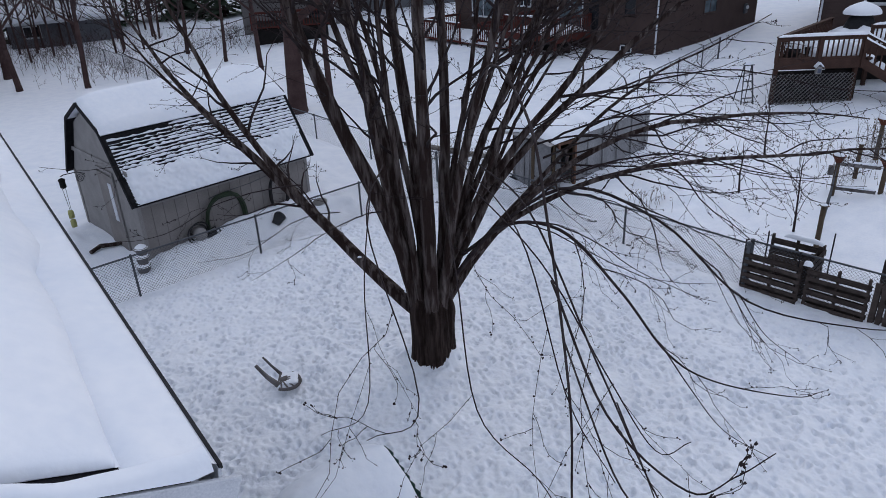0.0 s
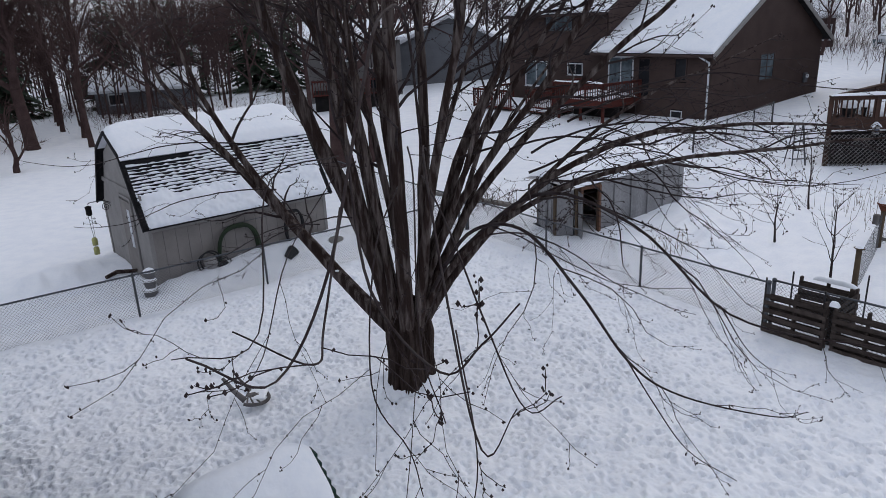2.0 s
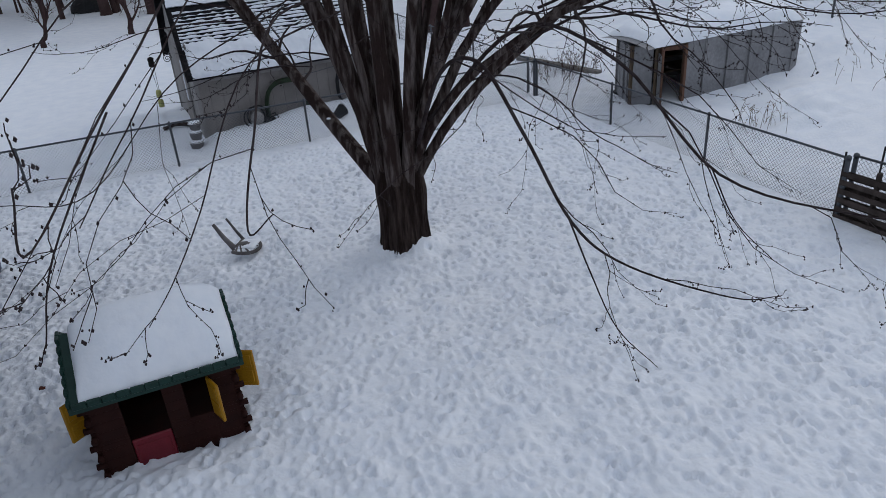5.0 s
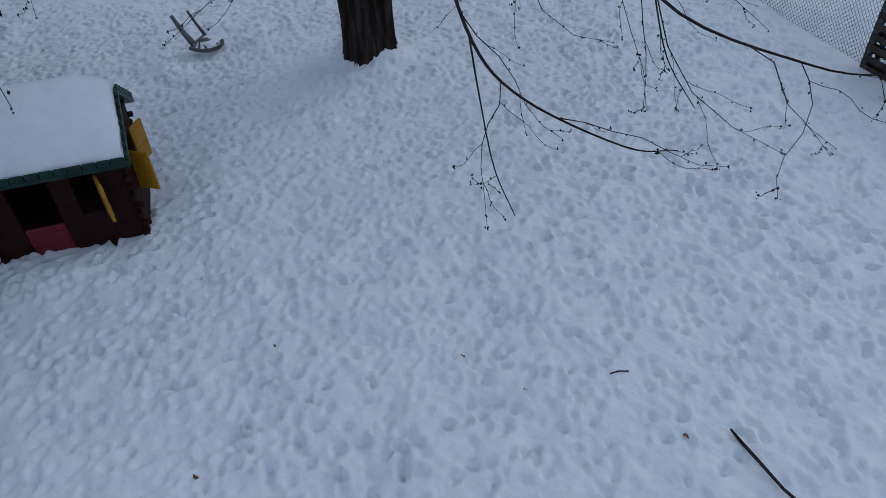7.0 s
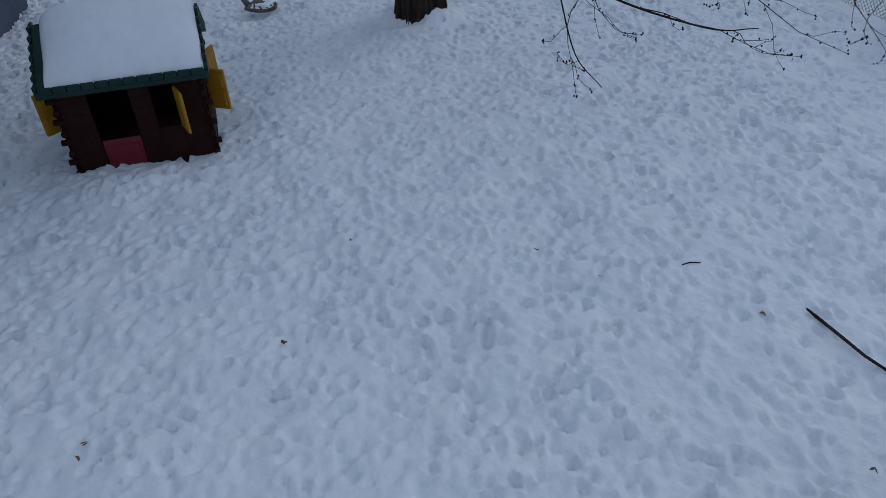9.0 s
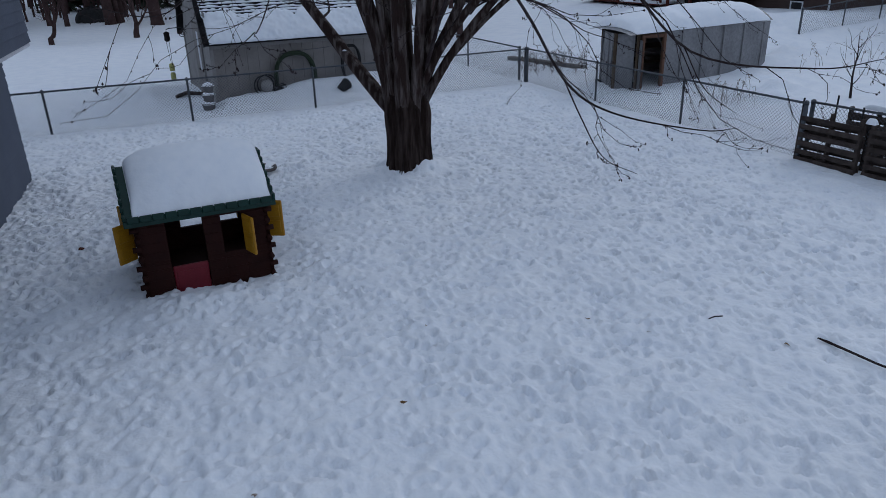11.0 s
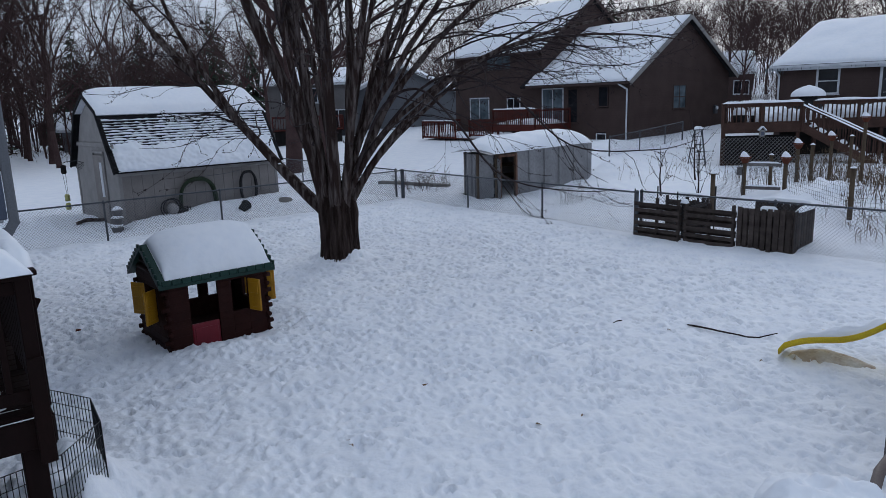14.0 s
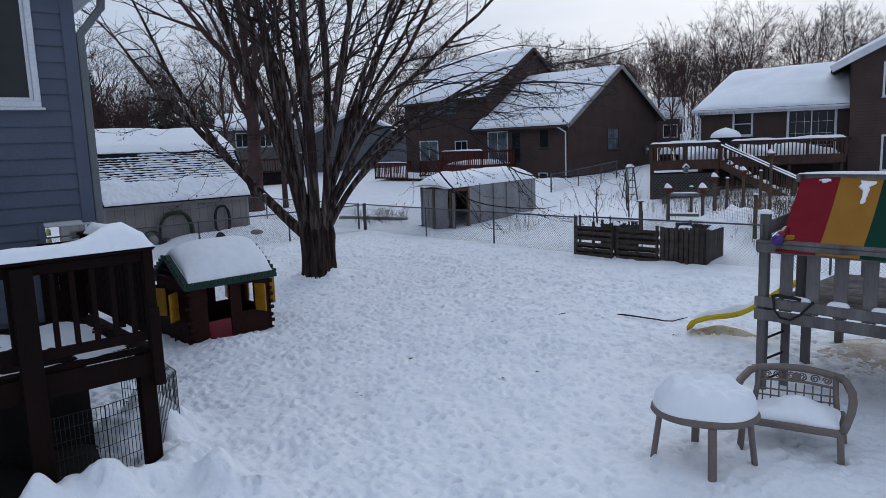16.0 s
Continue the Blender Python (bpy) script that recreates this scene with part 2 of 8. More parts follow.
    def data(self, name, mat, smooth=False):
        me = bpy.data.meshes.new(name)
        me.from_pydata(self.v, [], self.f)
        me.materials.append(mat)
        bm = bmesh.new()
        bm.from_mesh(me)
        bmesh.ops.recalc_face_normals(bm, faces=bm.faces)
        bm.to_mesh(me)
        bm.free()
        if smooth:
            me.polygons.foreach_set("use_smooth", [True] * len(me.polygons))
        return me


def thing(name, m, label, category, group="", kind=""):
    ob = new(name)
    ob.matrix_world = m
    ob.empty_display_size = 0.1
    return tagged(ob, label, category, group, kind)


def part(name, g, mat, parent, label="", smooth=False, at=None):
    """One mesh object under a thing or a part."""
    ob = new(name, g if isinstance(g, bpy.types.Mesh) else g.data(name, mat, smooth))
    ob.parent = parent
    if at is not None:
        ob.matrix_local = at
    return tagged(ob, label)


def solid(name, g, mat, m, label, category, kind="", smooth=False, group=""):
    """A thing of one mesh."""
    ob = new(name, g.data(name, mat, smooth))
    ob.matrix_world = m
    return tagged(ob, label, category, group, kind)


def rnd(lo, hi):
    return random.uniform(lo, hi)


# lattice noise on arrays
LATTICE = np.random.RandomState(7).rand(256, 256)


def field(x, y, size, shift=0):
    u, v = np.asarray(x) / size + 31.7 * shift, np.asarray(y) / size + 17.3 * shift
    i, j = np.floor(u).astype(int), np.floor(v).astype(int)
    fu, fv = u - i, v - j
    fu, fv = fu * fu * (3 - 2 * fu), fv * fv * (3 - 2 * fv)
    g = lambda p, q: LATTICE[p % 256, q % 256]
    return (g(i, j) * (1 - fu) + g(i + 1, j) * fu) * (1 - fv) + (g(i, j + 1) * (1 - fu) + g(i + 1, j + 1) * fu) * fv - 0.5


def slope(a, b=0.0):
    """The lie of the land: level in the yard, rising behind the back fence, with a hollow beside the tan house."""
    u = np.maximum(0.0, np.asarray(a) - 12.0)
    dip = np.clip((np.asarray(a) - 19.0) / 7.0, 0, 1) * np.clip((17.0 - np.asarray(b)) / 4.5, 0, 1)
    return 0.052 * u * u / (u + 2.0) * (1 - 0.8 * dip * dip * (3 - 2 * dip))


def ground_at(x, y):
    return float(slope(CA * x + SA * y, CA * y - SA * x))


def snow_pad(name, x0, y0, x1, y1, z, thick, m, label, rough=0.2, parent=None, nu=26, nv=26, power=0.45, shift=1):
    """A cushion of settled snow with rounded sides, on the flat rectangle."""
    g = Mesh()

    def top(u, v):
        edge = max(0.0, 16 * u * (1 - u) * v * (1 - v)) ** power
        x, y = x0 + (x1 - x0) * u, y0 + (y1 - y0) * v
        h = thick * min(1.0, edge * 1.25)
        n = float(field(x, y, 0.35, shift)) * rough * thick * 1.6 + float(field(x, y, 0.12, shift + 3)) * rough * thick * 0.5
        bulge = 0.02 * edge
        return (x + float(field(y, z, 0.2, shift)) * 0.04 * (1 - edge), y + float(field(x, z, 0.2, shift)) * 0.04 * (1 - edge), z + h + n * edge + bulge * 0)
    su = lambda k: 0.5 - 0.5 * math.cos(math.pi * k)
    g.grid(lambda u, v: top(su(u), su(v)), nu, nv)
    g.grid(lambda u, v: (x0 + (x1 - x0) * su(u), y0 + (y1 - y0) * su(v), z - 0.004), nu, nv)
    if parent is not None:
        return part(name, g, SNOW_SOFT, parent, label, True)
    return solid(name, g, SNOW_SOFT, m, label, "snow", "", True)


# ---- ground ----
def axis(lo, hi, fine, reach):
    """Positions along one axis: close together from lo to hi, wider and wider out to the reach."""
    mid = list(np.arange(lo, hi, fine))
    out, step, p = [], fine, hi
    while p < reach:
        out.append(p)
        step *= 1.075
        p += step
    left, step, p = [], fine, lo
    while p > -reach:
        step *= 1.075
        p -= step
        left.append(p)
    return np.array(left[::-1] + mid + out)


def make_ground():
    aa, bb = axis(-5.5, 13.2, 0.031, 900), axis(-7.0, 14.8, 0.031, 900)
    A, B = np.meshgrid(aa, bb, indexing="ij")
    Z = slope(A, B)
    near = np.exp(-np.maximum(0, np.abs(A - 4) - 12) / 6) * np.exp(-np.maximum(0, np.abs(B - 3) - 14) / 6)
    Z = Z + 0.10 * field(A, B, 5.0) + 0.05 * field(A, B, 1.7, 2)
    Z += near * (0.04 * field(A, B, 0.7, 3) + 0.04 * field(A, B, 0.24, 4) + 0.03 * field(A, B, 0.11, 5))
    far = 1 - near
    Z += far * 0.10 * field(A, B, 2.6, 6)
    # trodden holes all over the yard
    rs = np.random.RandomState(3)
    for k in range(32000):
        a, b = rs.uniform(-6, 12.6), rs.uniform(-8, 14.2)
        trail = abs(math.sin(0.55 * a + 1.3 * math.sin(0.3 * b))) < 0.35
        worn = math.exp(-((a - 0.6) / 1.6) ** 2 - ((b - 5.9) / 1.9) ** 2)
        depth = (0.7 + 0.2 * min(1.0, max(0.0, 0.5 + b / 3))) * (rs.uniform(0.010, 0.030) + 0.035 * rs.random() ** 3) * (1.35 if trail else 1.0) * (1 + 0.9 * worn)
        ra, rb, an = rs.uniform(0.024, 0.042), rs.uniform(0.03, 0.066), rs.uniform(0, 3.14)
        i0, i1 = np.searchsorted(aa, (a - 0.2, a + 0.2))
        j0, j1 = np.searchsorted(bb, (b - 0.2, b + 0.2))
        da, db = A[i0:i1, j0:j1] - a, B[i0:i1, j0:j1] - b
        u, v = da * math.cos(an) + db * math.sin(an), db * math.cos(an) - da * math.sin(an)
        r2 = (u / ra) ** 2 + (v / rb) ** 2
        Z[i0:i1, j0:j1] += -1.25 * depth * np.exp(-r2 * (0.55 + 0.45 * r2)) + 0.3 * depth * np.exp(-((np.sqrt(r2) - 1.7) / 0.5) ** 2)

    def mound(a, b, ra, rb, h, turn=0.0, lumpy=0.3):
        c, s = math.cos(radians(turn)), math.sin(radians(turn))
        u, v = ((A - a) * c + (B - b) * s) / ra, ((B - b) * c - (A - a) * s) / rb
        e = np.exp(-(u * u + v * v))
        return h * e * (1 + lumpy * field(A, B, 0.3, 9) * 2)

    for row in MOUNDS:
        Z += mound(*row)
    # the drift along the shed's side
    lim = np.clip((A - 3.9) / 0.5, 0, 1) * np.clip((9.6 - A) / 0.6, 0, 1)
    Z += lim * 0.34 * np.exp(-((B - 15.78 - 0.07 * (A - 4.04)) / 0.55) ** 2) * (0.75 + 0.5 * np.clip((A - 4.5) / 2, 0, 1) + 0.5 * field(A, B, 0.9, 11))
    X, Y = CA * A - SA * B, SA * A + CA * B
    na, nb = A.shape
    me = bpy.data.meshes.new("ground")
    idx = np.arange(na * nb).reshape(na, nb)
    quads = np.stack([idx[:-1, :-1], idx[1:, :-1], idx[1:, 1:], idx[:-1, 1:]], -1).reshape(-1, 4)
    me.vertices.add(na * nb)
    me.vertices.foreach_set("co", np.stack([X, Y, Z], -1).astype(np.float32).ravel())
    me.loops.add(quads.size)
    me.loops.foreach_set("vertex_index", quads.astype(np.int32).ravel())
    me.polygons.add(len(quads))
    me.polygons.foreach_set("loop_start", np.arange(0, quads.size, 4, dtype=np.int32))
    me.polygons.foreach_set("use_smooth", np.ones(len(quads), bool))
    me.update(calc_edges=True)
    me.materials.append(SNOW)
    return tagged(new("ground", me), "trampled snow over a fenced back yard", "ground", "", "structure")


# a, b, half lengths, height, turn
MOUNDS = [(0.06, 1.42, 0.42, 0.5, 0.58, 0, 0.6), (-0.42, 0.08, 0.4, 0.28, 0.13, 0, 0.35), (-0.95, 0.1, 0.4, 0.28, 0.2, 0, 0.35), (-1.5, 0.05, 0.5, 0.3, 0.22, 0, 0.35), (6.40, 7.88, 0.62, 0.62, 0.2, 0, 1.0), (2.6, 4.0, 0.9, 0.35, 0.10, 0, 0.5),
          (0.1, 0.0, 0.35, 0.8, 0.22, 0, 0.8), (-0.9, -0.2, 0.7, 0.3, 0.25, 0, 0.8), (-2.2, -0.3, 0.9, 0.35, 0.3, 0, 0.8),
          (9.7, 15.9, 0.5, 0.5, 0.25, 0, 0.5), (17.0, 9.5, 1.6, 1.0, 0.35, 20, 0.6), (21.0, 12.5, 3.0, 1.2, 0.4, 0, 0.5),
          (26.0, 17.5, 3.0, 1.5, 0.5, 0, 0.4), (19.5, 4.0, 2.0, 1.0, 0.35, 0, 0.6), (2.0, 18.5, 1.2, 0.8, 0.25, 20, 0.6)]
make_ground()


# ---- fences ----
def chain_fence(p, q, posts, label, height=0.98, cell=0.075, sag=0.0):
    """Chain-link fence on round posts, from p to q."""
    p, q = Vector(p), Vector(q)
    run = q - p
    length = run.length
    fence = thing("chain_link_fence", pose(p.x, p.y, 0, 0, 0, math.degrees(math.atan2(run.y, run.x))), label, "fence")
    zs = [ground_at(*(p + run * (s / length)).xy) for s in posts]
    for k, s in enumerate(posts):
        thick = 0.038 if k in (0, len(posts) - 1) else 0.026
        g = Mesh()
        g.tube([(s, 0.03, zs[k] - 0.3), (s, 0.03, zs[k] + height - 0.02)], thick, 10)
        g.tube([(s, 0.03, zs[k] + height - 0.02), (s, 0.03, zs[k] + height + 0.03), (s, 0.03, zs[k] + height + 0.05)], [thick * 1.2, thick * 1.1, thick * 0.4], 10)
        g.tube([(s - 0.0, 0.03, zs[k] + height * 0.5), (s, 0.03, zs[k] + height * 0.5 + 0.02)], thick * 1.25, 10)
        part("post", g, GALV, fence, smooth=True)
    rail = Mesh()
    rail.tube([(s, 0.03, zs[k] + height + sag * (k % 2)) for k, s in enumerate(posts)], 0.021, 8)
    part("top_rail", rail, GALV, fence, smooth=True)
    for k in range(len(posts) - 1):
        s0, s1, z0, z1 = posts[k], posts[k + 1], zs[k], zs[k + 1]
        g = Mesh()
        n = int((s1 - s0) / cell)
        rows = int(height / cell)
        wide, high = (s1 - s0) / n, height / rows
        for i in range(-rows, n):
            for sign in (1, -1):
                lo, hi = max(0, -i), min(rows, n - i)
                if hi <= lo:
                    continue
                f = lambda j: ((s0 + (i + j) * wide) if sign > 0 else (s1 - (i + j) * wide))
                pts = []
                for j in (lo, hi):
                    x = f(j)
                    zb = z0 + (z1 - z0) * (x - s0) / (s1 - s0) + 0.01
                    pts.append((x, 0.002 * sign, zb + j * high))
                g.tube(pts, 0.0030, 3, False)
        part("wire_mesh", g, GALV, fence)
    return fence


chain_fence(yard(-8.85, 14.12), yard(12.72, 14.72), [0, 3.05, 6.1, 9.15, 12.2, 15.25, 18.4, 21.57], "grey chain-link fence on round steel posts in deep snow")
chain_fence(yard(12.74, 14.75), yard(12.95, 5.36), [0, 3.32, 6.37, 9.39], "grey chain-link fence along the back of the snowy yard")
chain_fence(yard(13.12, 5.36), yard(14.2, -8.0), [0, 3.1, 6.2, 9.3, 13.4], "grey chain-link fence passing behind the compost bin")
chain_fence(yard(12.74, 15.1), yard(12.74, 52.0), [0, 3.5, 7.0, 10.5, 14.0, 17.5, 21.0, 24.5, 28.0, 31.5, 36.9], "grey chain-link fence running on past the shed", cell=0.11)


# ---- shed ----
SHED = yard_pose(4.04, 15.80, 0.05, 4.0)      # the shed stands slightly askew to the fence


def make_shed():
    shed = thing("garden_shed", SHED, "grey gambrel-roofed garden shed with snow on its shingles", "shed")
    L, Wd, base = 5.0, 4.3, -0.25
    wall_in = 0.16
    prof = [(0.0, 1.50), (1.12, 3.16), (2.15, 3.66), (3.18, 3.16), (4.3, 1.50)]
    # side wall panels with grooves
    for name, y in (("side_wall", wall_in), ("side_wall", Wd - wall_in - 0.03)):
        n = 16
        core = part(name, Mesh().box(0.1, y + 0.012, base, L - 0.1, y + 0.028, 1.62, 0.002), SHED_PAINT, shed)
        for k in range(n):
            w = (L - 0.2) / n
            part("wall_panel", Mesh().box(0.1 + k * w + 0.007, y, base, 0.1 + (k + 1) * w - 0.007, y + 0.026, 1.62, 0.008), SHED_PAINT, core)
    for x in (0.1, L - 0.13):
        g = Mesh()
        out = [(wall_in, base), (wall_in, 1.60), (1.16, 3.06), (2.15, 3.54), (3.14, 3.06), (Wd - wall_in, 1.60), (Wd - wall_in, base)]
        n = len(out)
        g.add([(x, y, z) for y, z in out] + [(x + 0.03, y, z) for y, z in out],
              [tuple(range(n)), tuple(range(n, 2 * n))] + [(i, (i + 1) % n, (i + 1) % n + n, i + n) for i in range(n)])
        part("gable_wall", g, SHED_TRIM, shed)
    for x0, y0 in ((0.07, wall_in - 0.02), (0.07, Wd - wall_in - 0.09), (L - 0.16, wall_in - 0.02)):
        part("corner_board", Mesh().box(x0, y0, base, x0 + 0.09, y0 + 0.11, 1.58), SHED_TRIM, shed)
    part("belt_board", Mesh().box(0.065, 0.3, 2.18, 0.098, Wd - 0.3, 2.30), SHED_TRIM, shed)
    part("frieze_board", Mesh().box(0.1, wall_in - 0.022, 1.40, L - 0.1, wall_in - 0.002, 1.52), SHED_TRIM, shed)
    # roof sheets
    for k in range(4):
        (y0, z0), (y1, z1) = prof[k], prof[k + 1]
        g = Mesh()
        g.add([(x, y, z + dz) for x in (-0.05, L + 0.05) for (y, z) in ((y0, z0), (y1, z1)) for dz in (0.0, 0.045)],
              [(0, 1, 3, 2), (4, 6, 7, 5), (0, 4, 5, 1), (2, 3, 7, 6), (0, 2, 6, 4), (1, 5, 7, 3)])
        part("roof_sheet", g, SHINGLE, shed)
        for x in (-0.075, L + 0.05):
            part("rake_trim", Mesh().beam((x + 0.012, y0, z0 + 0.0), (x + 0.012, y1, z1 + 0.0), 0.03, 0.10, 0.004), SHINGLE, shed)
    part("drip_edge", Mesh().box(-0.06, -0.02, 1.50, L + 0.06, 0.02, 1.53), SHINGLE, shed)
    # courses of shingles on the steep side towards the yard
    (y0, z0), (y1, z1) = prof[0], prof[1]
    d = Vector((0, y1 - y0, z1 - z0))
    nrm = Vector((0, -(z1 - z0), y1 - y0)).normalized()
    rows = 22
    for k in range(rows):
        lo, hi = k / rows, min(1.0, (k + 1.25) / rows)
        g = Mesh()
        n = 18
        for i in range(n):
            w = (L + 0.06) / n
            x0 = -0.03 + i * w
            x1 = x0 + w - 0.006
            p0, p1 = Vector((0, y0, z0 + 0.05)) + d * lo, Vector((0, y0, z0 + 0.05)) + d * hi
            j = rnd(0, 0.006)
            q = [p0 + nrm * (0.018 + j), p0, p1, p1 + nrm * 0.004]
            g.add([(x0, *v.yz) for v in q] + [(x1, *v.yz) for v in q], [(0, 1, 2, 3), (4, 7, 6, 5), (0, 4, 5, 1), (0, 3, 7, 4), (1, 5, 6, 2)])
        part("shingle_course", g, SHINGLE, shed)
    # door on the gable
    door = part("door", Mesh().box(0.045, 1.32, -0.1, 0.075, 2.22, 1.95), SHED_PAINT, shed, "grey panel door in a plain frame")
    for a, b in (((1.26, -0.1), (1.32, 2.0)), ((2.22, -0.1), (2.28, 2.0))):
        part("casing", Mesh().box(0.05, a[0], a[1], 0.095, b[0], b[1]), SHED_TRIM, shed)
    part("casing", Mesh().box(0.05, 1.26, 2.0, 0.095, 2.28, 2.07), SHED_TRIM, shed)
    pane = Mesh()
    pane.box(0.03, 1.42, 0.75, 0.044, 1.62, 1.75)
    part("sidelight", pane, TRIM, door)
    return shed


make_shed()


def shed_snow():
    """Snow on the shed: a thick cap on the flat pitches, a thin sheet and broken rows on the steep one."""
    g = Mesh()

    def cap(u, v):
        y = 0.98 + (3.32 - 0.98) * v
        roof = 3.66 - abs(y - 2.15) * 0.485 + 0.05
        e = (max(0.0, 4 * v * (1 - v)) ** 0.32) * min(1.0, (max(0.0, 4 * u * (1 - u)) * 3) ** 0.4)
        h = 0.20 * e * (1 + 0.35 * float(field(u * 5, v * 2, 0.7, 21)))
        x = -0.06 + 5.12 * u
        return (x, y - 0.03 * (1 - e), roof + h - (0.05 if e < 0.05 else 0))
    g.grid(cap, 60, 24)
    g.grid(lambda u, v: (-0.06 + 5.12 * u, 0.98 + 2.34 * v, 3.64 - abs(0.98 + 2.34 * v - 2.15) * 0.485), 12, 9)
    solid("lying_snow", g, SNOW_SOFT, SHED, "thick rounded cap of snow on the shed roof", "snow", "", True)
    g = Mesh()
    y0, z0, y1, z1 = 0.0, 1.50, 1.12, 3.16
    nrm = Vector((0, -(z1 - z0), y1 - y0)).normalized()

    def sheet(u, v):
        x = 0.06 + 4.9 * u
        top = 0.43 + 0.16 * float(field(x, 1.0, 1.3, 22)) + 0.10 * float(field(x, 2.0, 0.25, 23)) + 0.06 * float(field(x, 3.0, 0.08, 29))
        s = -0.012 + (top + 0.012) * v
        e = min(1.0, (4 * v * (1 - v)) ** 0.4 * 1.3) * min(1.0, (40 * u * (1 - u)) ** 0.5)
        p = Vector((x, y0 + (y1 - y0) * s, z0 + 0.06 + (z1 - z0) * s))
        return p + nrm * ((0.06 + 0.05 * float(field(x, s * 2, 0.22, 24)) + 0.035 * float(field(x, s * 2, 0.08, 28))) * e + 0.004)
    g.grid(sheet, 160, 30)
    solid("snow_sheet", g, SNOW_SOFT, SHED, "sheet of snow sliding down the shingled shed roof", "snow", "", True)
    g = Mesh()
    rows = 22
    for k in range(8, rows):
        s = (k + 0.02) / rows
        q, n = [], 200
        for i in range(n + 1):
            x = 0.03 + 4.95 * i / n
            full = 0.7 + 0.02 * (15 - k) + 0.5 * float(field(x, k * 0.37, 0.6, 25)) + 0.75 * float(field(x, k * 0.9, 0.10, 26)) - (0.14 if x < 1.6 and k > 12 else 0.0) - (1.0 if k >= rows - 3 and x < 3.2 - 0.8 * (rows - 1 - k) else 0.0)
            full = max(0.0, min(0.84, full))
            lift = 0.10 * max(0.0, float(field(x, k * 1.7, 0.13, 27)))
            for v, out in ((0, 0.003), (0.15, 0.022), (0.7, 0.016), (1, 0.0)):
                ss = min(0.985, s + (lift + (full - lift) * v if full > lift else 0.2) / rows)
                q.append(Vector((x, y1 * ss, z0 + 0.05 + (z1 - z0) * ss)) + nrm * (0.017 + (out if full > lift + 0.05 else -0.012)))
        g.add(q, [(i * 4 + j, i * 4 + 4 + j, i * 4 + 5 + j, i * 4 + 1 + j) for i in range(n) for j in range(3)])
    tagged(solid("snow_rows", g, SNOW_SOFT, SHED, "broken rows of snow caught on shingle edges", "snow", "stuff", True))


shed_snow()


# ---- playhouse ----
def make_playhouse():
    ph = thing("playhouse", pose(-2.24, 4.34, 0.0, 0, 0, 52.0), "brown log-cabin plastic playhouse with a snowy green roof", "playhouse")
    L, D, base, eave, peak = 1.46, 1.16, -0.12, 1.02, 1.40
    t = 0.05

    def log_wall(name, x0, x1, holes, front):
        """A moulded wall with log ribs, along x; holes are x0, z0, x1, z1."""
        logs = []
        xs = sorted({x0, x1, *[h[0] for h in holes], *[h[2] for h in holes]})
        zs = sorted({base, eave, *[h[1] for h in holes], *[h[3] for h in holes]})
        for i in range(len(xs) - 1):
            for j in range(len(zs) - 1):
                cx, cz = (xs[i] + xs[i + 1]) / 2, (zs[j] + zs[j + 1]) / 2
                if any(h[0] < cx < h[2] and h[1] < cz < h[3] for h in holes):
                    continue
                z = zs[j]
                while z < zs[j + 1] - 0.004:
                    top = min(zs[j + 1], (math.floor((z - base) / 0.115 + 1e-6) + 1) * 0.115 + base)
                    logs.append(Mesh().box(xs[i], 0, z, xs[i + 1], t, top, 0.004))
                    z = top
        return logs

    def raise_wall(name, logs, at=None):
        first = part(name, logs[0], PLAY_BROWN, ph, at=at)
        for g in logs[1:]:
            part("log", g, PLAY_BROWN, first)
    front = log_wall("wall", 0.0, L, [(0.32, 0.36, 0.72, 0.93), (0.92, 0.42, 1.16, 0.88), (0.32, base, 0.72, 0.36)], True)
    raise_wall("front_wall", front)
    raise_wall("back_wall", log_wall("wall", 0.0, L, [(0.55, 0.42, 0.85, 0.88), (1.0, 0.42, 1.28, 0.88)], False), pose(0, D - t, 0))
    for x in (0.0, L - t):
        raise_wall("side_wall", log_wall("wall", 0.0, D, [(0.34, 0.42, 0.80, 0.86)], False), pose(x + t, 0, 0, 0, 0, 90))
        g = Mesh()
        n = 3
        g.add([(x + dx, y, z) for dx in (0.0, t) for y, z in ((0.0, eave), (D, eave), (D / 2, peak - 0.02))], [(0, 1, 2), (3, 5, 4), (0, 3, 4, 1), (1, 4, 5, 2), (2, 5, 3, 0)])
        part("gable", g, PLAY_BROWN, ph)
        for k in range(3):
            h = eave + 0.04 + k * 0.11
            w = D / 2 * (peak - 0.05 - h) / (peak - eave)
            part("gable_log", Mesh().tube([(x + t / 2 + (t / 2 if x > 0.5 else -t / 2), D / 2 - w + 0.03, h + 0.04), (x + t / 2 + (t / 2 if x > 0.5 else -t / 2), D / 2 + w - 0.03, h + 0.04)], 0.04, 8), PLAY_BROWN, ph, smooth=True)
    # notched log ends at the corners
    for cx, cy in ((0, 0), (L, 0), (0, D), (L, D)):
        for k in range(5):
            z = base + 0.06 + k * 0.23
            part("log_end", Mesh().tube([(cx + (-0.05 if cx == 0 else 0.05), cy + (0.02 if cy == 0 else -0.02), z), (cx + (0.05 if cx == 0 else -0.05), cy + (0.02 if cy == 0 else -0.02), z)], 0.034, 8), PLAY_BROWN, ph, smooth=True)
            if k < 4:
                part("log_end", Mesh().tube([(cx + (0.02 if cx == 0 else -0.02), cy + (-0.05 if cy == 0 else 0.05), z + 0.115), (cx + (0.02 if cx == 0 else -0.02), cy + (0.05 if cy == 0 else -0.05), z + 0.115)], 0.034, 8), PLAY_BROWN, ph, smooth=True)
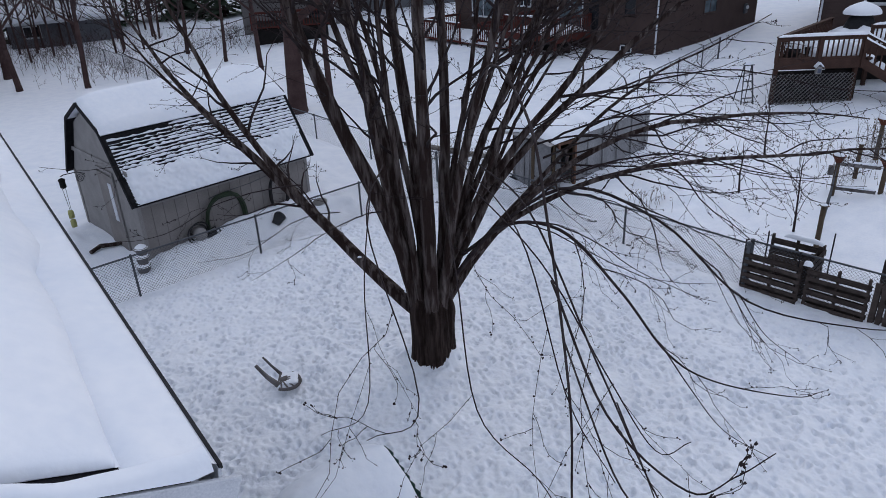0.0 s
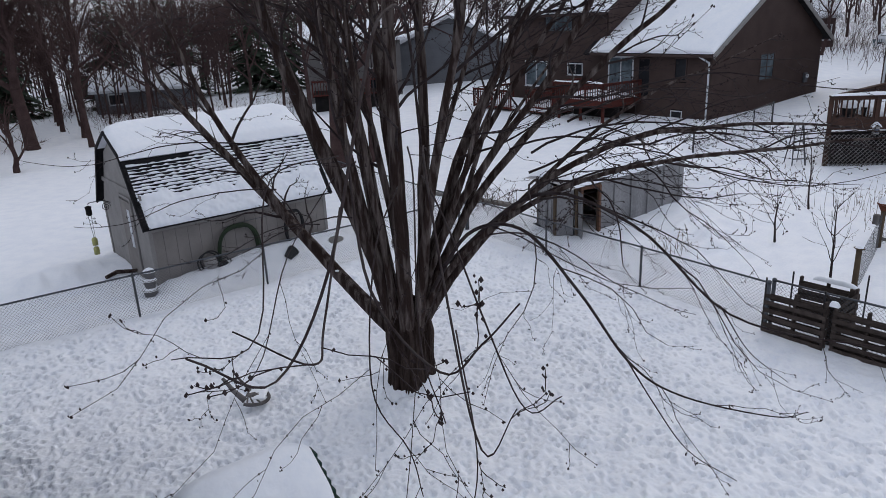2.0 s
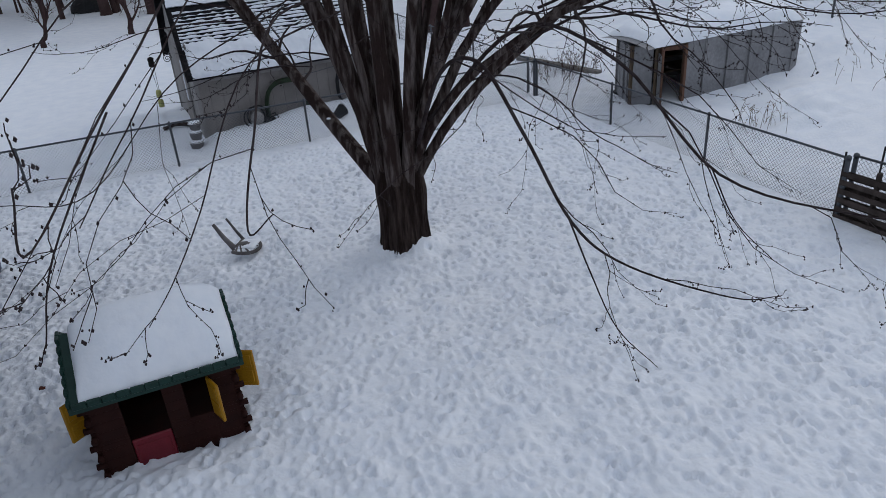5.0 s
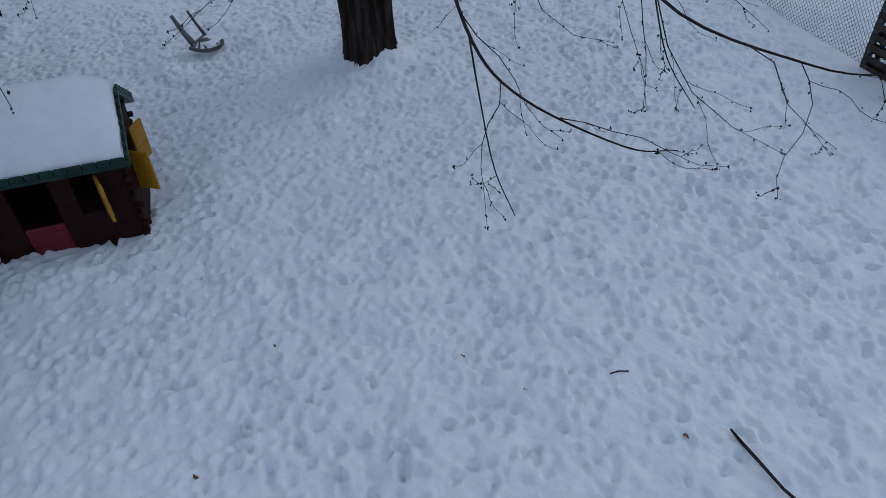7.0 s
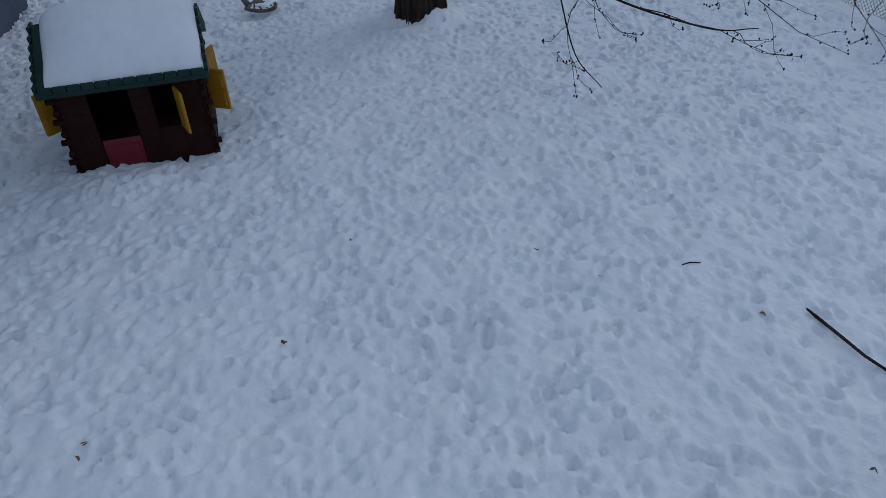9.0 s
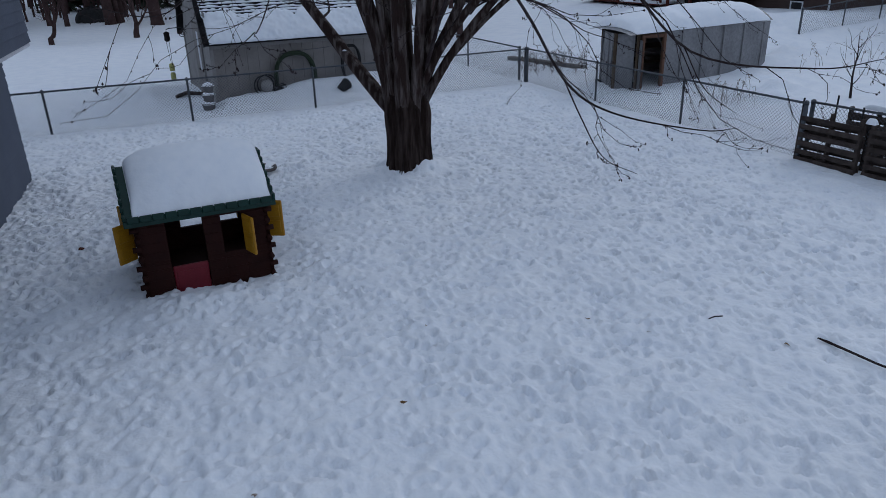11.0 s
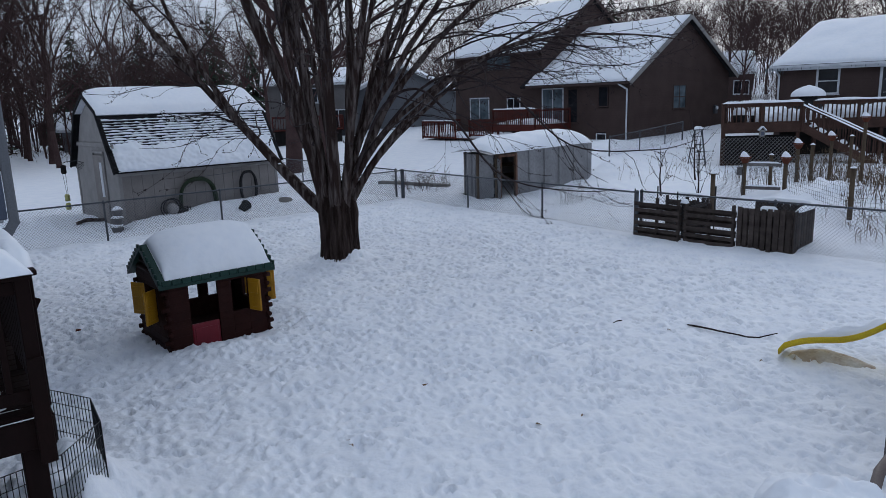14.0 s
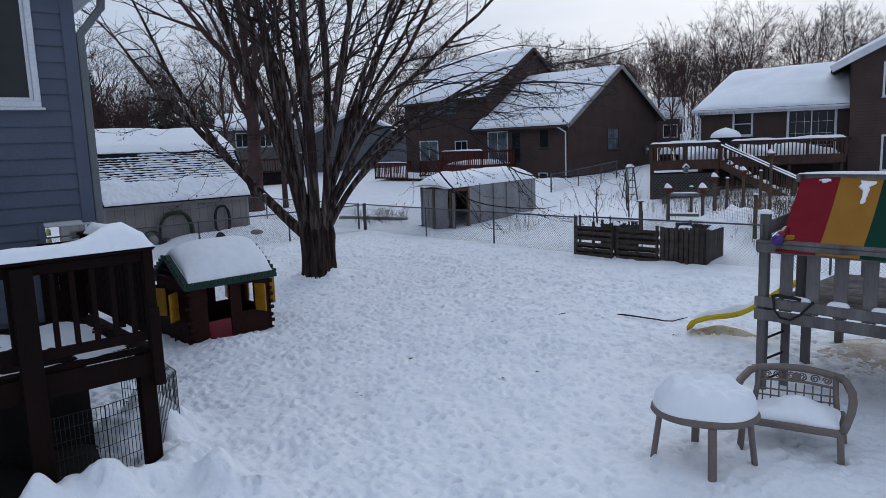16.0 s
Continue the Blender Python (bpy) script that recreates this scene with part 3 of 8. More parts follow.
    part("half_door", Mesh().box(0.325, 0.006, base, 0.715, 0.044, 0.355, 0.015).box(0.36, -0.004, 0.0, 0.68, 0.008, 0.29, 0.012), PLAY_RED, ph, "faded red half door")

    def shutter(x, y, turn, h=0.46, w=0.235, z=0.41):
        g = Mesh().box(0, -0.016, z, w, 0.016, z + h, 0.012)
        g.box(0.03, -0.022, z + 0.05, w - 0.03, 0.022, z + h / 2 - 0.02, 0.008)
        g.box(0.03, -0.022, z + h / 2 + 0.02, w - 0.03, 0.022, z + h - 0.05, 0.008)
        sh = part("shutter", g, YELLOW, ph, "yellow moulded shutter standing open", at=pose(x, y, 0, 0, 0, turn))
        return sh
    shutter(1.165, -0.012, -72)
    shutter(-0.015, 0.335, 235 - 20)
    shutter(-0.015, 0.80, 118)
    shutter(L + 0.015, 0.335, -30)
    shutter(L + 0.015, 0.80, 62)
    shutter(0.545, D + 0.015, 100)
    shutter(1.285, D + 0.015, 75)
    # brown sheet added over the snow to stand in for the interior's shade
    part("floor", Mesh().box(t + 0.002, t + 0.002, 0.10, L - t - 0.002, D - t - 0.002, 0.15), PLAY_BROWN, ph)
    part("eave_trim", Mesh().box(0.30, D + 0.05, 0.98, 0.74, D + 0.118, 1.075, 0.012), PLAY_RED, ph, "red plastic strip under the back eave")
    # roof: two green slabs with a scalloped edge
    run = D / 2 + 0.10
    fall = (peak - eave) / (D / 2)
    for side in (-1, 1):
        g = Mesh()
        y_e, z_e = D / 2 + side * run, peak - fall * run + 0.05
        q = [(D / 2, peak + 0.05), (y_e, z_e), (y_e, z_e - 0.07), (D / 2, peak - 0.02)]
        g.add([(x, y, z) for x in (-0.09, L + 0.09) for y, z in q], [(0, 1, 2, 3), (4, 7, 6, 5), (0, 4, 5, 1), (1, 5, 6, 2), (2, 6, 7, 3), (3, 7, 4, 0)])
        part("roof_slab", g, PLAY_GREEN, ph)
        for k in range(7):
            s = (k + 0.5) / 7
            for x in (-0.095, L + 0.06):
                y, z = D / 2 + side * run * s, peak + 0.06 - fall * run * s
                part("roof_tab", Mesh().box(x, y - 0.045, z - 0.03, x + 0.035, y + 0.045, z + 0.025, 0.008), PLAY_GREEN, ph)
    for k in range(12):
        x = -0.05 + k * (L + 0.1) / 12
        part("eave_tab", Mesh().box(x, -0.118, eave - 0.04, x + 0.126, -0.09, eave + 0.035, 0.014), PLAY_GREEN, ph)
    # snow
    g = Mesh()

    def cap(u, v):
        x, y = 0.02 + (L + 0.03) * u, -0.07 + (D + 0.14) * v
        t = abs(y - D / 2) / run
        roof = peak + 0.05 - fall * run * t
        pillow = peak + 0.05 + 0.18 * (1 - t ** 5) - fall * run * t ** 1.5
        eu = min(1.0, max(0.0, 4 * u * (1 - u)) ** 0.36 * 1.12)
        ev = min(1.0, max(0.0, 4 * v * (1 - v)) ** 0.42 * 1.25)
        h = max(0.0, pillow - roof) * eu * ev * (1 + 0.16 * float(field(x, y, 0.5, 31)) + 0.07 * float(field(x, y, 0.14, 32)))
        return (x + 0.03 * float(field(y, 3, 0.2, 33)), y + 0.05 * float(field(x, 5, 0.11, 34)) * (1 - ev), roof + 0.006 + h)
    cs = lambda k: 0.5 - 0.5 * math.cos(math.pi * k)
    g.grid(lambda u, v: cap(cs(u), cs(v)), 60, 52)
    g.grid(lambda u, v: (0.02 + (L + 0.03) * cs(u), -0.07 + (D + 0.14) * cs(v), peak + 0.051 - fall * abs(-0.07 + (D + 0.14) * cs(v) - D / 2)), 12, 11)
    solid("lying_snow", g, SNOW_SOFT, ph.matrix_world.copy(), "deep rounded snow on the playhouse roof", "snow", "", True)


make_playhouse()


# ---- house kit ----
def lap_rows(lo, hi, z0, z1, row, holes=(), thick=0.022):
    """Rows of lap siding in the plane y = 0, facing -y; lo and hi give the wall's ends at a height. One mesh a board."""
    out = []
    n = max(1, round((z1 - z0) / row))
    for k in range(n):
        zb, zt = z0 + (z1 - z0) * k / n, z0 + (z1 - z0) * (k + 1) / n
        zm = (zb + zt) / 2
        left, right = (lo(zb), lo(zt)), (hi(zb), hi(zt))
        cuts = [(lo(zm), hi(zm))]
        for (x0, h0, x1, h1) in holes:
            if h0 < zm < h1:
                nxt = []
                for a, b in cuts:
                    if x1 <= a or x0 >= b:
                        nxt.append((a, b))
                    else:
                        if x0 > a:
                            nxt.append((a, x0))
                        if x1 < b:
                            nxt.append((x1, b))
                cuts = nxt
        for a, b in cuts:
            if b - a < 0.01:
                continue
            g = Mesh()
            q = [(-thick, zb), (-thick, zb + 0.012), (-0.003, zt + 0.01), (0.03, zt), (0.03, zb)]
            xa = left if a == lo(zm) else (a, a)
            xb = right if b == hi(zm) else (b, b)
            vs = [(x[1] if z > zm else x[0], y, z) for x in (xa, xb) for y, z in q]
            g.add(vs, [(0, 1, 2, 3, 4), (9, 8, 7, 6, 5)] + [(i, i + 5, (i + 1) % 5 + 5, (i + 1) % 5) for i in range(5)])
            out.append(g)
    return out


def boards(name, meshes, mat, parent, m=None):
    """A wall whose siding boards are parts of it."""
    first = part(name, meshes[0], mat, parent, at=m)
    for g in meshes[1:]:
        part("siding_board", g, mat, first)
    return first


def window(parent, m, w, h, glass=None, bars=1, across=0, frame=0.07, name="window", frame_mat=None):
    """A framed window in the plane y = 0 facing -y, its lower left corner at the pose m."""
    fm = frame_mat or TRIM
    g = Mesh()
    g.box(-frame, -0.045, -frame, w + frame, 0.03, 0).box(-frame, -0.045, h, w + frame, 0.03, h + frame)
    g.box(-frame, -0.045, 0, 0, 0.03, h).box(w, -0.045, 0, w + frame, 0.03, h)
    win = part(name, g, fm, parent, at=m)
    part("pane", Mesh().box(0.001, 0.0, 0.001, w - 0.001, 0.012, h - 0.001, 0.001), glass or DARK_GLASS, win)
    for k in range(bars):
        x = w * (k + 1) / (bars + 1)
        part("sash_bar", Mesh().box(x - 0.025, -0.02, 0.001, x + 0.025, -0.001, h - 0.001), fm, win)
    for k in range(across):
        z = h * (k + 1) / (across + 1)
        part("sash_bar", Mesh().box(0.001, -0.016, z - 0.022, w - 0.001, -0.001, z + 0.022), fm, win)
    part("sill", Mesh().box(-frame - 0.03, -0.075, -frame - 0.03, w + frame + 0.03, 0.0, -frame - 0.002), fm, win)
    return win


def slab(g, corners, thick):
    """A sloping sheet with thickness, from its four upper corners."""
    c = [Vector(p) for p in corners]
    n = (c[1] - c[0]).cross(c[3] - c[0]).normalized()
    n = n if n.z > 0 else -n
    low = [p - n * thick for p in c]
    return g.add(c + low, [(0, 1, 2, 3), (7, 6, 5, 4)] + [(i, (i + 1) % 4, (i + 1) % 4 + 4, i + 4) for i in range(4)])


def roof_snow(corners, thick, m, label, nu=40, nv=24, shift=0, ragged=0.12):
    """A blanket of snow on a sloping roof; the first corner pair is the lower edge."""
    c = [Vector(p) for p in corners]
    n = (c[1] - c[0]).cross(c[3] - c[0]).normalized()
    n = n if n.z > 0 else -n
    cs = lambda k: 0.5 - 0.5 * math.cos(math.pi * k)
    size = (c[1] - c[0]).length

    def at(u, v):
        return c[0] * (1 - u) * (1 - v) + c[1] * u * (1 - v) + c[2] * u * v + c[3] * (1 - u) * v

    def top(u, v):
        u, v = cs(u), cs(v)
        e = min(1.0, (max(0.0, 4 * u * (1 - u)) ** 0.3) * 1.1) * min(1.0, (max(0.0, 4 * v * (1 - v)) ** 0.3) * 1.1)
        p = at(u, v)
        x, y = u * size, v * (c[3] - c[0]).length
        h = thick * e * (1 + 0.5 * float(field(x, y, 1.3, shift)) + 0.3 * float(field(x, y, 0.45, shift + 1)))
        slip = (c[3] - c[0]).normalized() * (ragged * (0.5 + float(field(x, 2.0, 0.8, shift + 2))) * (1 - v) ** 6)
        return p + slip + n * (h + 0.006)
    g = Mesh().grid(top, nu, nv)
    g.grid(lambda u, v: at(cs(u), cs(v)) + n * 0.003, 6, 6)
    return solid("roof_snow", g, SNOW_SOFT, m, label, "snow", "", True)


def gutter(parent, x0, x1, y, z, mat=None):
    """A trough along x, open upwards, facing -y."""
    g = Mesh()
    q = [(-0.0, 0.0), (-0.0, -0.1), (-0.09, -0.12), (-0.12, -0.07), (-0.125, 0.0), (-0.11, 0.0), (-0.1, -0.06), (-0.085, -0.1), (-0.012, -0.085), (-0.012, 0.0)]
    n = len(q)
    vs = [(x, y + a, z + b) for x in (x0, x1) for a, b in q]
    g.add(vs, [tuple(range(n)), tuple(reversed(range(n, 2 * n)))] + [(i, (i + 1) % n, (i + 1) % n + n, i + n) for i in range(n)])
    return part("gutter", g, mat or TRIM, parent)


def downspout(parent, pts, mat=None, w=0.075):
    g = Mesh()
    for p, q in zip(pts[:-1], pts[1:]):
        d = (Vector(q) - Vector(p)).normalized() * 0.03
        g.beam(Vector(p) - d, Vector(q) + d, w, w * 0.85, 0.012, (0, 1, 0.01))
    return part("downspout", g, mat or TRIM, parent)


def railing(parent, p, q, z0, z1, mat, gap=0.14, cap=0.14, posts=2, baluster=0.038):
    """Posts, two rails, balusters and a flat cap between two points; each piece its own part."""
    p, q = Vector((*p, 0)), Vector((*q, 0))
    run = q - p
    length = run.length
    d = run / length
    for k in range(posts):
        s = p + run * (k / max(1, posts - 1))
        part("rail_post", Mesh().box(-0.045, -0.045, 0, 0.045, 0.045, z1 - z0 - 0.035), mat, parent, at=pose(s.x, s.y, z0, 0, 0, math.degrees(math.atan2(d.y, d.x))))
    part("rail_cap", Mesh().beam((*(p - d * 0.05).xy, z1 - 0.018), (*(q + d * 0.05).xy, z1 - 0.018), cap, 0.036), mat, parent)
    part("upper_rail", Mesh().beam((*p.xy, z1 - 0.09), (*q.xy, z1 - 0.09), 0.04, 0.09), mat, parent)
    part("lower_rail", Mesh().beam((*p.xy, z0 + 0.12), (*q.xy, z0 + 0.12), 0.04, 0.09), mat, parent)
    n = int(length / gap)
    me = Mesh().box(-baluster / 2, -baluster / 2, z0 + 0.165, baluster / 2, baluster / 2, z1 - 0.135, 0.004).data("baluster", mat)
    for k in range(1, n):
        s = p + run * (k / n)
        part("baluster", me, mat, parent, at=pose(s.x, s.y, 0, 0, 0, math.degrees(math.atan2(d.y, d.x))))


def rail_snow(p, q, z, m, label, thick=0.12, width=0.15, shift=0, heap=0.0):
    p, q = Vector(p), Vector(q)
    d = (q - p)
    g = Mesh()
    side = Vector((-d.y, d.x, 0)).normalized()
    n = max(10, int(d.length / 0.12))

    def top(u, v):
        e = min(1.0, (4 * u * (1 - u)) ** 0.35 * 1.6) * max(0.0, 4 * v * (1 - v)) ** 0.45
        s = u * d.length
        h = thick * (0.75 + 0.9 * float(field(s, 1.0, 0.9, shift)) + 0.3 * float(field(s, v, 0.25, shift + 1))) + heap * math.exp(-((s - 0.28) / 0.22) ** 2)
        return p + d * u + side * ((v - 0.5) * width * (1 + 0.25 * e)) + Vector((0, 0, z - p.z + max(0.01, h) * e))
    g.grid(top, n, 11)
    g.grid(lambda u, v: p + d * u + side * ((v - 0.5) * width) + Vector((0, 0, z - p.z - 0.003)), 2, 2)
    return solid("rail_snow", g, SNOW_SOFT, m, label, "snow", "", True)


# ---- own house: gable wall towards the deck, eave along the yard ----
def own_house():
    m = yard_pose(0.045, 2.39, 0, -4.4)
    house = thing("house", m, "blue-grey lap-sided house corner with a snow-laden roof", "house")
    # gable wall: x = a, facing -b; upper storey runs over the lower one's end
    pitch = 0.36
    hole = (-1.52, 3.60, -0.40, 5.0)
    rows = lap_rows(lambda z: -8.0, lambda z: -0.11, 2.37, 4.95, 0.172, [hole])
    for g in rows + lap_rows(lambda z: -8.0, lambda z: -0.50, -0.1, 2.36, 0.172):
        part("siding_board", g, SIDING_BLUE, house)
    up = lap_rows(lambda z: -8.0 + max(0, (z - 4.95) / pitch), lambda z: -0.05 - max(0, (z - 4.95) / pitch), 4.95, 6.3, 0.172, [hole])
    for g in up:
        part("siding_board", g, SIDING_BLUE, house)
    part("wall_core", Mesh().box(-8.0, 0.035, -0.3, -0.52, 0.2, 2.36, 0.01).box(-8.0, 0.035, 2.37, -0.02, 0.2, 3.58, 0.01).box(-8.0, 0.035, 3.58, -1.54, 0.2, 4.95, 0.01)
         .box(-0.38, 0.035, 3.58, -0.02, 0.2, 4.95, 0.01), SIDING_BLUE, house)
    part("corner_board", Mesh().box(-0.11, -0.035, 2.33, 0.03, 0.05, 4.93, 0.008).box(-0.03, 0.05, 2.33, 0.03, 0.12, 4.93, 0.008), SIDING_BLUE, house)
    part("corner_board", Mesh().box(-0.56, -0.03, -0.3, -0.49, 0.05, 2.33, 0.008), SIDING_BLUE, house)
    part("soffit", Mesh().box(-8, 0.0, 2.30, 0.0, 8.3, 2.365, 0.01), TRIM, house)
    # eave wall towards the yard
    for g in lap_rows(lambda z: 0.12, lambda z: 8.3, 2.37, 4.95, 0.172):
        part("siding_board", g, SIDING_BLUE, house, at=pose(0.0, 0.0, 0, 0, 0, 90))
    for g in lap_rows(lambda z: 0.0, lambda z: 8.3, -0.1, 2.36, 0.172):
        part("siding_board", g, SIDING_BLUE, house, at=pose(-0.5, 0.0, 0, 0, 0, 90))
    part("end_wall", Mesh().box(-8.0, 8.1, -0.3, -0.54, 8.3, 2.3).box(-8.0, 8.1, 2.37, -0.02, 8.3, 4.95), SIDING_BLUE, house)
    part("end_wall", Mesh().box(-8.1, 0.05, -0.3, -7.9, 8.2, 4.95), SIDING_BLUE, house)
    # window
    win = window(house, pose(-1.45, 0, 3.67), 1.0, 1.26, DARK_GLASS, 0, 0, 0.065)
    part("inner_frame", Mesh().box(0.0, -0.012, 0.0, 0.035, -0.001, 1.26).box(0.965, -0.012, 0.0, 1.0, -0.001, 1.26).box(0.035, -0.012, 0.0, 0.965, -0.001, 0.04), TRIM, win)
    # roof
    over, rake = 0.28, 0.25
    z_e, ridge_x = 5.06, -4.2
    rise = (over - ridge_x) * pitch
    g = Mesh()
    slab(g, [(over, -rake, z_e), (over, 8.6, z_e), (ridge_x, 8.6, z_e + rise), (ridge_x, -rake, z_e + rise)], 0.10)
    part("roof", g, SHINGLE, house)
    g = Mesh()
    slab(g, [(2 * ridge_x - over, -rake, z_e), (2 * ridge_x - over, 8.6, z_e), (ridge_x, 8.6, z_e + rise), (ridge_x, -rake, z_e + rise)], 0.10)
    part("roof", g, SHINGLE, house)
    part("rake_board", Mesh().beam((0.47, -rake - 0.012, z_e - 0.10 - 0.25 * pitch), (ridge_x, -rake - 0.012, z_e + rise - 0.10), 0.03, 0.20, 0.006), TRIM, house)
    part("rake_soffit", Mesh().beam((over, -rake / 2, z_e - 0.17), (ridge_x, -rake / 2, z_e + rise - 0.17), rake, 0.02, 0.004), TRIM, house)
    part("eave_soffit", Mesh().box(0.03, -rake, z_e - 0.19, over - 0.01, 8.5, z_e - 0.165, 0.004), TRIM, house)
    part("fascia", Mesh().box(over - 0.01, -rake, z_e - 0.19, over + 0.015, 8.5, z_e + 0.0, 0.004), TRIM, house)
    gt = Mesh()
    q = [(0.0, 0.0), (0.0, -0.10), (0.09, -0.12), (0.12, -0.07), (0.125, 0.01), (0.11, 0.01), (0.10, -0.06), (0.085, -0.10), (0.012, -0.085), (0.012, 0.0)]
    vs = [(over + 0.016 + a, y, z_e - 0.02 + b) for y in (-rake, 8.5) for a, b in q]
    n = len(q)
    gt.add(vs, [tuple(range(n)), tuple(reversed(range(n, 2 * n)))] + [(i, (i + 1) % n, (i + 1) % n + n, i + n) for i in range(n)])
    part("gutter", gt, TRIM, house, "white gutter filled with snow")
    # black strip paints the shadow line under the gutter's front lip
    part("drip_edge", Mesh().box(over + 0.13, -rake, z_e - 0.02, over + 0.150, 8.5, z_e + 0.012, 0.003), RUBBER, house, "thin black shadow line along the gutter lip")
    downspout(house, [(over + 0.07, 0.10, 4.83), (over + 0.05, 0.06, 4.72), (0.075, -0.01, 4.40), (0.075, -0.01, 2.30), (0.02, -0.03, 2.22), (-0.22, -0.05, 2.20)], SIDING_GREY, 0.08)
    roof_snow([(over - 0.06, -rake + 0.17, z_e + 0.03), (over - 0.06, 8.5, z_e + 0.03), (ridge_x, 8.5, z_e + rise), (ridge_x, -rake + 0.17, z_e + rise)], 0.30, m, "deep smooth snow on the house roof", 60, 40, 41, 0.25)
    roof_snow([(2 * ridge_x - over, -rake + 0.06, z_e + 0.02), (2 * ridge_x - over, 8.5, z_e + 0.02), (ridge_x, 8.5, z_e + rise), (ridge_x, -rake + 0.10, z_e + rise)], 0.30, m, "deep smooth snow on the house roof", 30, 20, 43, 0.25)
    g = Mesh().grid(lambda u, v: (over + 0.135 - 0.40 * v, -rake + 0.02 + 8.5 * u, z_e + max(0.0, 0.40 * v - 0.12) * pitch + 0.0 + 0.06 * (4 * v * (1 - v)) ** 0.5 * (0.9 + 0.9 * float(field(u * 10, v, 0.5, 45)))), 90, 8)
    solid("eave_snow", g, SNOW_SOFT, m, "thin line of snow left along the eave", "snow", "", True)
    slope_at = lambda x: z_e + (over - x) * pitch

    def rake_ridge(u, v):
        x = over + 0.10 - (over + 0.10 - ridge_x) * u
        wide = 0.15 + 0.12 * float(field(x, 1.0, 0.35, 46))
        lift = max(0.0, 4 * v * (1 - v)) ** 0.5 * (0.075 + 0.07 * float(field(x, 2.0, 0.22, 47)))
        return (x, -rake - 0.02 + wide * v, slope_at(min(x, over)) + 0.004 + lift)
    solid("rake_snow", Mesh().grid(rake_ridge, 120, 10), SNOW_SOFT, m, "uneven line of snow along the roof's open edge", "snow", "", True)


own_house()


# ---- deck by the house ----
def make_deck():
    m = yard_pose(-0.06, 0.34)
    deck = thing("deck", m, "dark red-brown wooden deck with snow-topped railings", "deck")
    z = 1.27
    W, D = 4.2, 2.03
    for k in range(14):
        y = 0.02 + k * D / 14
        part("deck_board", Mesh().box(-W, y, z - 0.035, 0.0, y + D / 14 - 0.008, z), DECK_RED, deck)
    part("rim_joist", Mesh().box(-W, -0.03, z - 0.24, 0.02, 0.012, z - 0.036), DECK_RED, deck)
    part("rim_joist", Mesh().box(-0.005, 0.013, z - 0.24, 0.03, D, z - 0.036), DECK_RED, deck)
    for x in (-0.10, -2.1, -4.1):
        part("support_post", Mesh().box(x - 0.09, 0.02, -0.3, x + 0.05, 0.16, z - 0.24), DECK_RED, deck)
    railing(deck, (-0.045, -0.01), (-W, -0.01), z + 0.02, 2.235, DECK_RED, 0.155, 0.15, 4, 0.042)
    part("stair_post", Mesh().box(-1.16, -0.12, -0.3, -0.99, -0.035, 2.18), DECK_RED, deck)
    for x in (-0.045, -1.43, -2.81, -4.2):
        part("post_foot", Mesh().box(x - 0.05, -0.085, z - 0.34, x + 0.05, -0.032, z + 0.4), DECK_RED, deck)
    railing(deck, (-0.02, 0.06), (-0.02, D - 0.05), z + 0.02, 2.235, DECK_RED, 0.118, 0.15, 3, 0.098)
    # closed boards between the rail's end and the house
    for k in range(5):
        part("end_board", Mesh().box(-0.5 + 0.088 * k, D - 0.04, z - 0.02, -0.416 + 0.088 * k, D - 0.015, 2.14, 0.004), DECK_RED, deck)
    # stair rail beyond
    part("stair_rail", Mesh().beam((-0.75, D - 0.3, 2.1), (0.25, D - 0.12, 1.55), 0.04, 0.11), DECK_RED, deck)
    rail_snow((0.02, -0.02, 0), (-W, -0.02, 0), 2.236, m, "thick snow lying along the deck rail", 0.14, 0.19, 51, 0.12)
    rail_snow((-0.02, 0.12, 0), (-0.02, D - 0.3, 0), 2.237, m, "snow lying along the deck rail", 0.13, 0.15, 52)
    snow_pad("deck_snow", -W, 0.06, -0.1, D - 0.1, z - 0.017, 0.024, m, "thin trodden snow over the deck boards", 2.4, None, 40, 22, 0.3, 6)
    # near-black boards and soil, coloured to stand in for the shade under the deck
    part("shade_board", Mesh().box(-W, 1.05, -0.3, -0.38, 1.09, z - 0.25).box(-0.64, 1.09, -0.3, -0.6, 2.0, z - 0.25), DARK, deck)
    part("shaded_soil", Mesh().grid(lambda u, v: (-W + (W - 0.3) * u, 0.1 + 1.8 * v, 0.0 + 0.24 * math.sin(3.14 * u) ** 0.4 * math.sin(3.14 * v) ** 0.4 + 0.22 * float(field(u * 6, v * 2, 0.35, 53))), 34, 14), DARK, deck, "dark soil under the deck with its shade coloured in", True)
    # wire exercise pen round the post
    pen = thing("wire_pen", m, "black wire exercise pen standing in the snow", "pen")
    pts = [(-1.0, 0.30), (-0.45, 0.30), (0.08, 0.42), (0.44, 0.85), (0.48, 1.42), (0.2, 1.95)]
    for (x0, y0), (x1, y1) in zip(pts[:-1], pts[1:]):
        p, q = Vector((x0, y0, 0)), Vector((x1, y1, 0))
        n = 14
        panel = part("pen_panel", Mesh().tube([(p.x, p.y, 0.74), (q.x, q.y, 0.74)], 0.0042, 5), BLACK_WIRE, pen)
        for k in range(n + 1):
            s = p.lerp(q, k / n)
            part("wire", Mesh().tube([(s.x, s.y, -0.1), (s.x, s.y, 0.74)], 0.0034 if 0 < k < n else 0.0055, 4, False), BLACK_WIRE, panel)
        for h in (0.02, 0.18, 0.34, 0.50, 0.62):
            part("wire", Mesh().tube([(p.x, p.y, h), (q.x, q.y, h)], 0.0036, 4, False), BLACK_WIRE, panel)


make_deck()


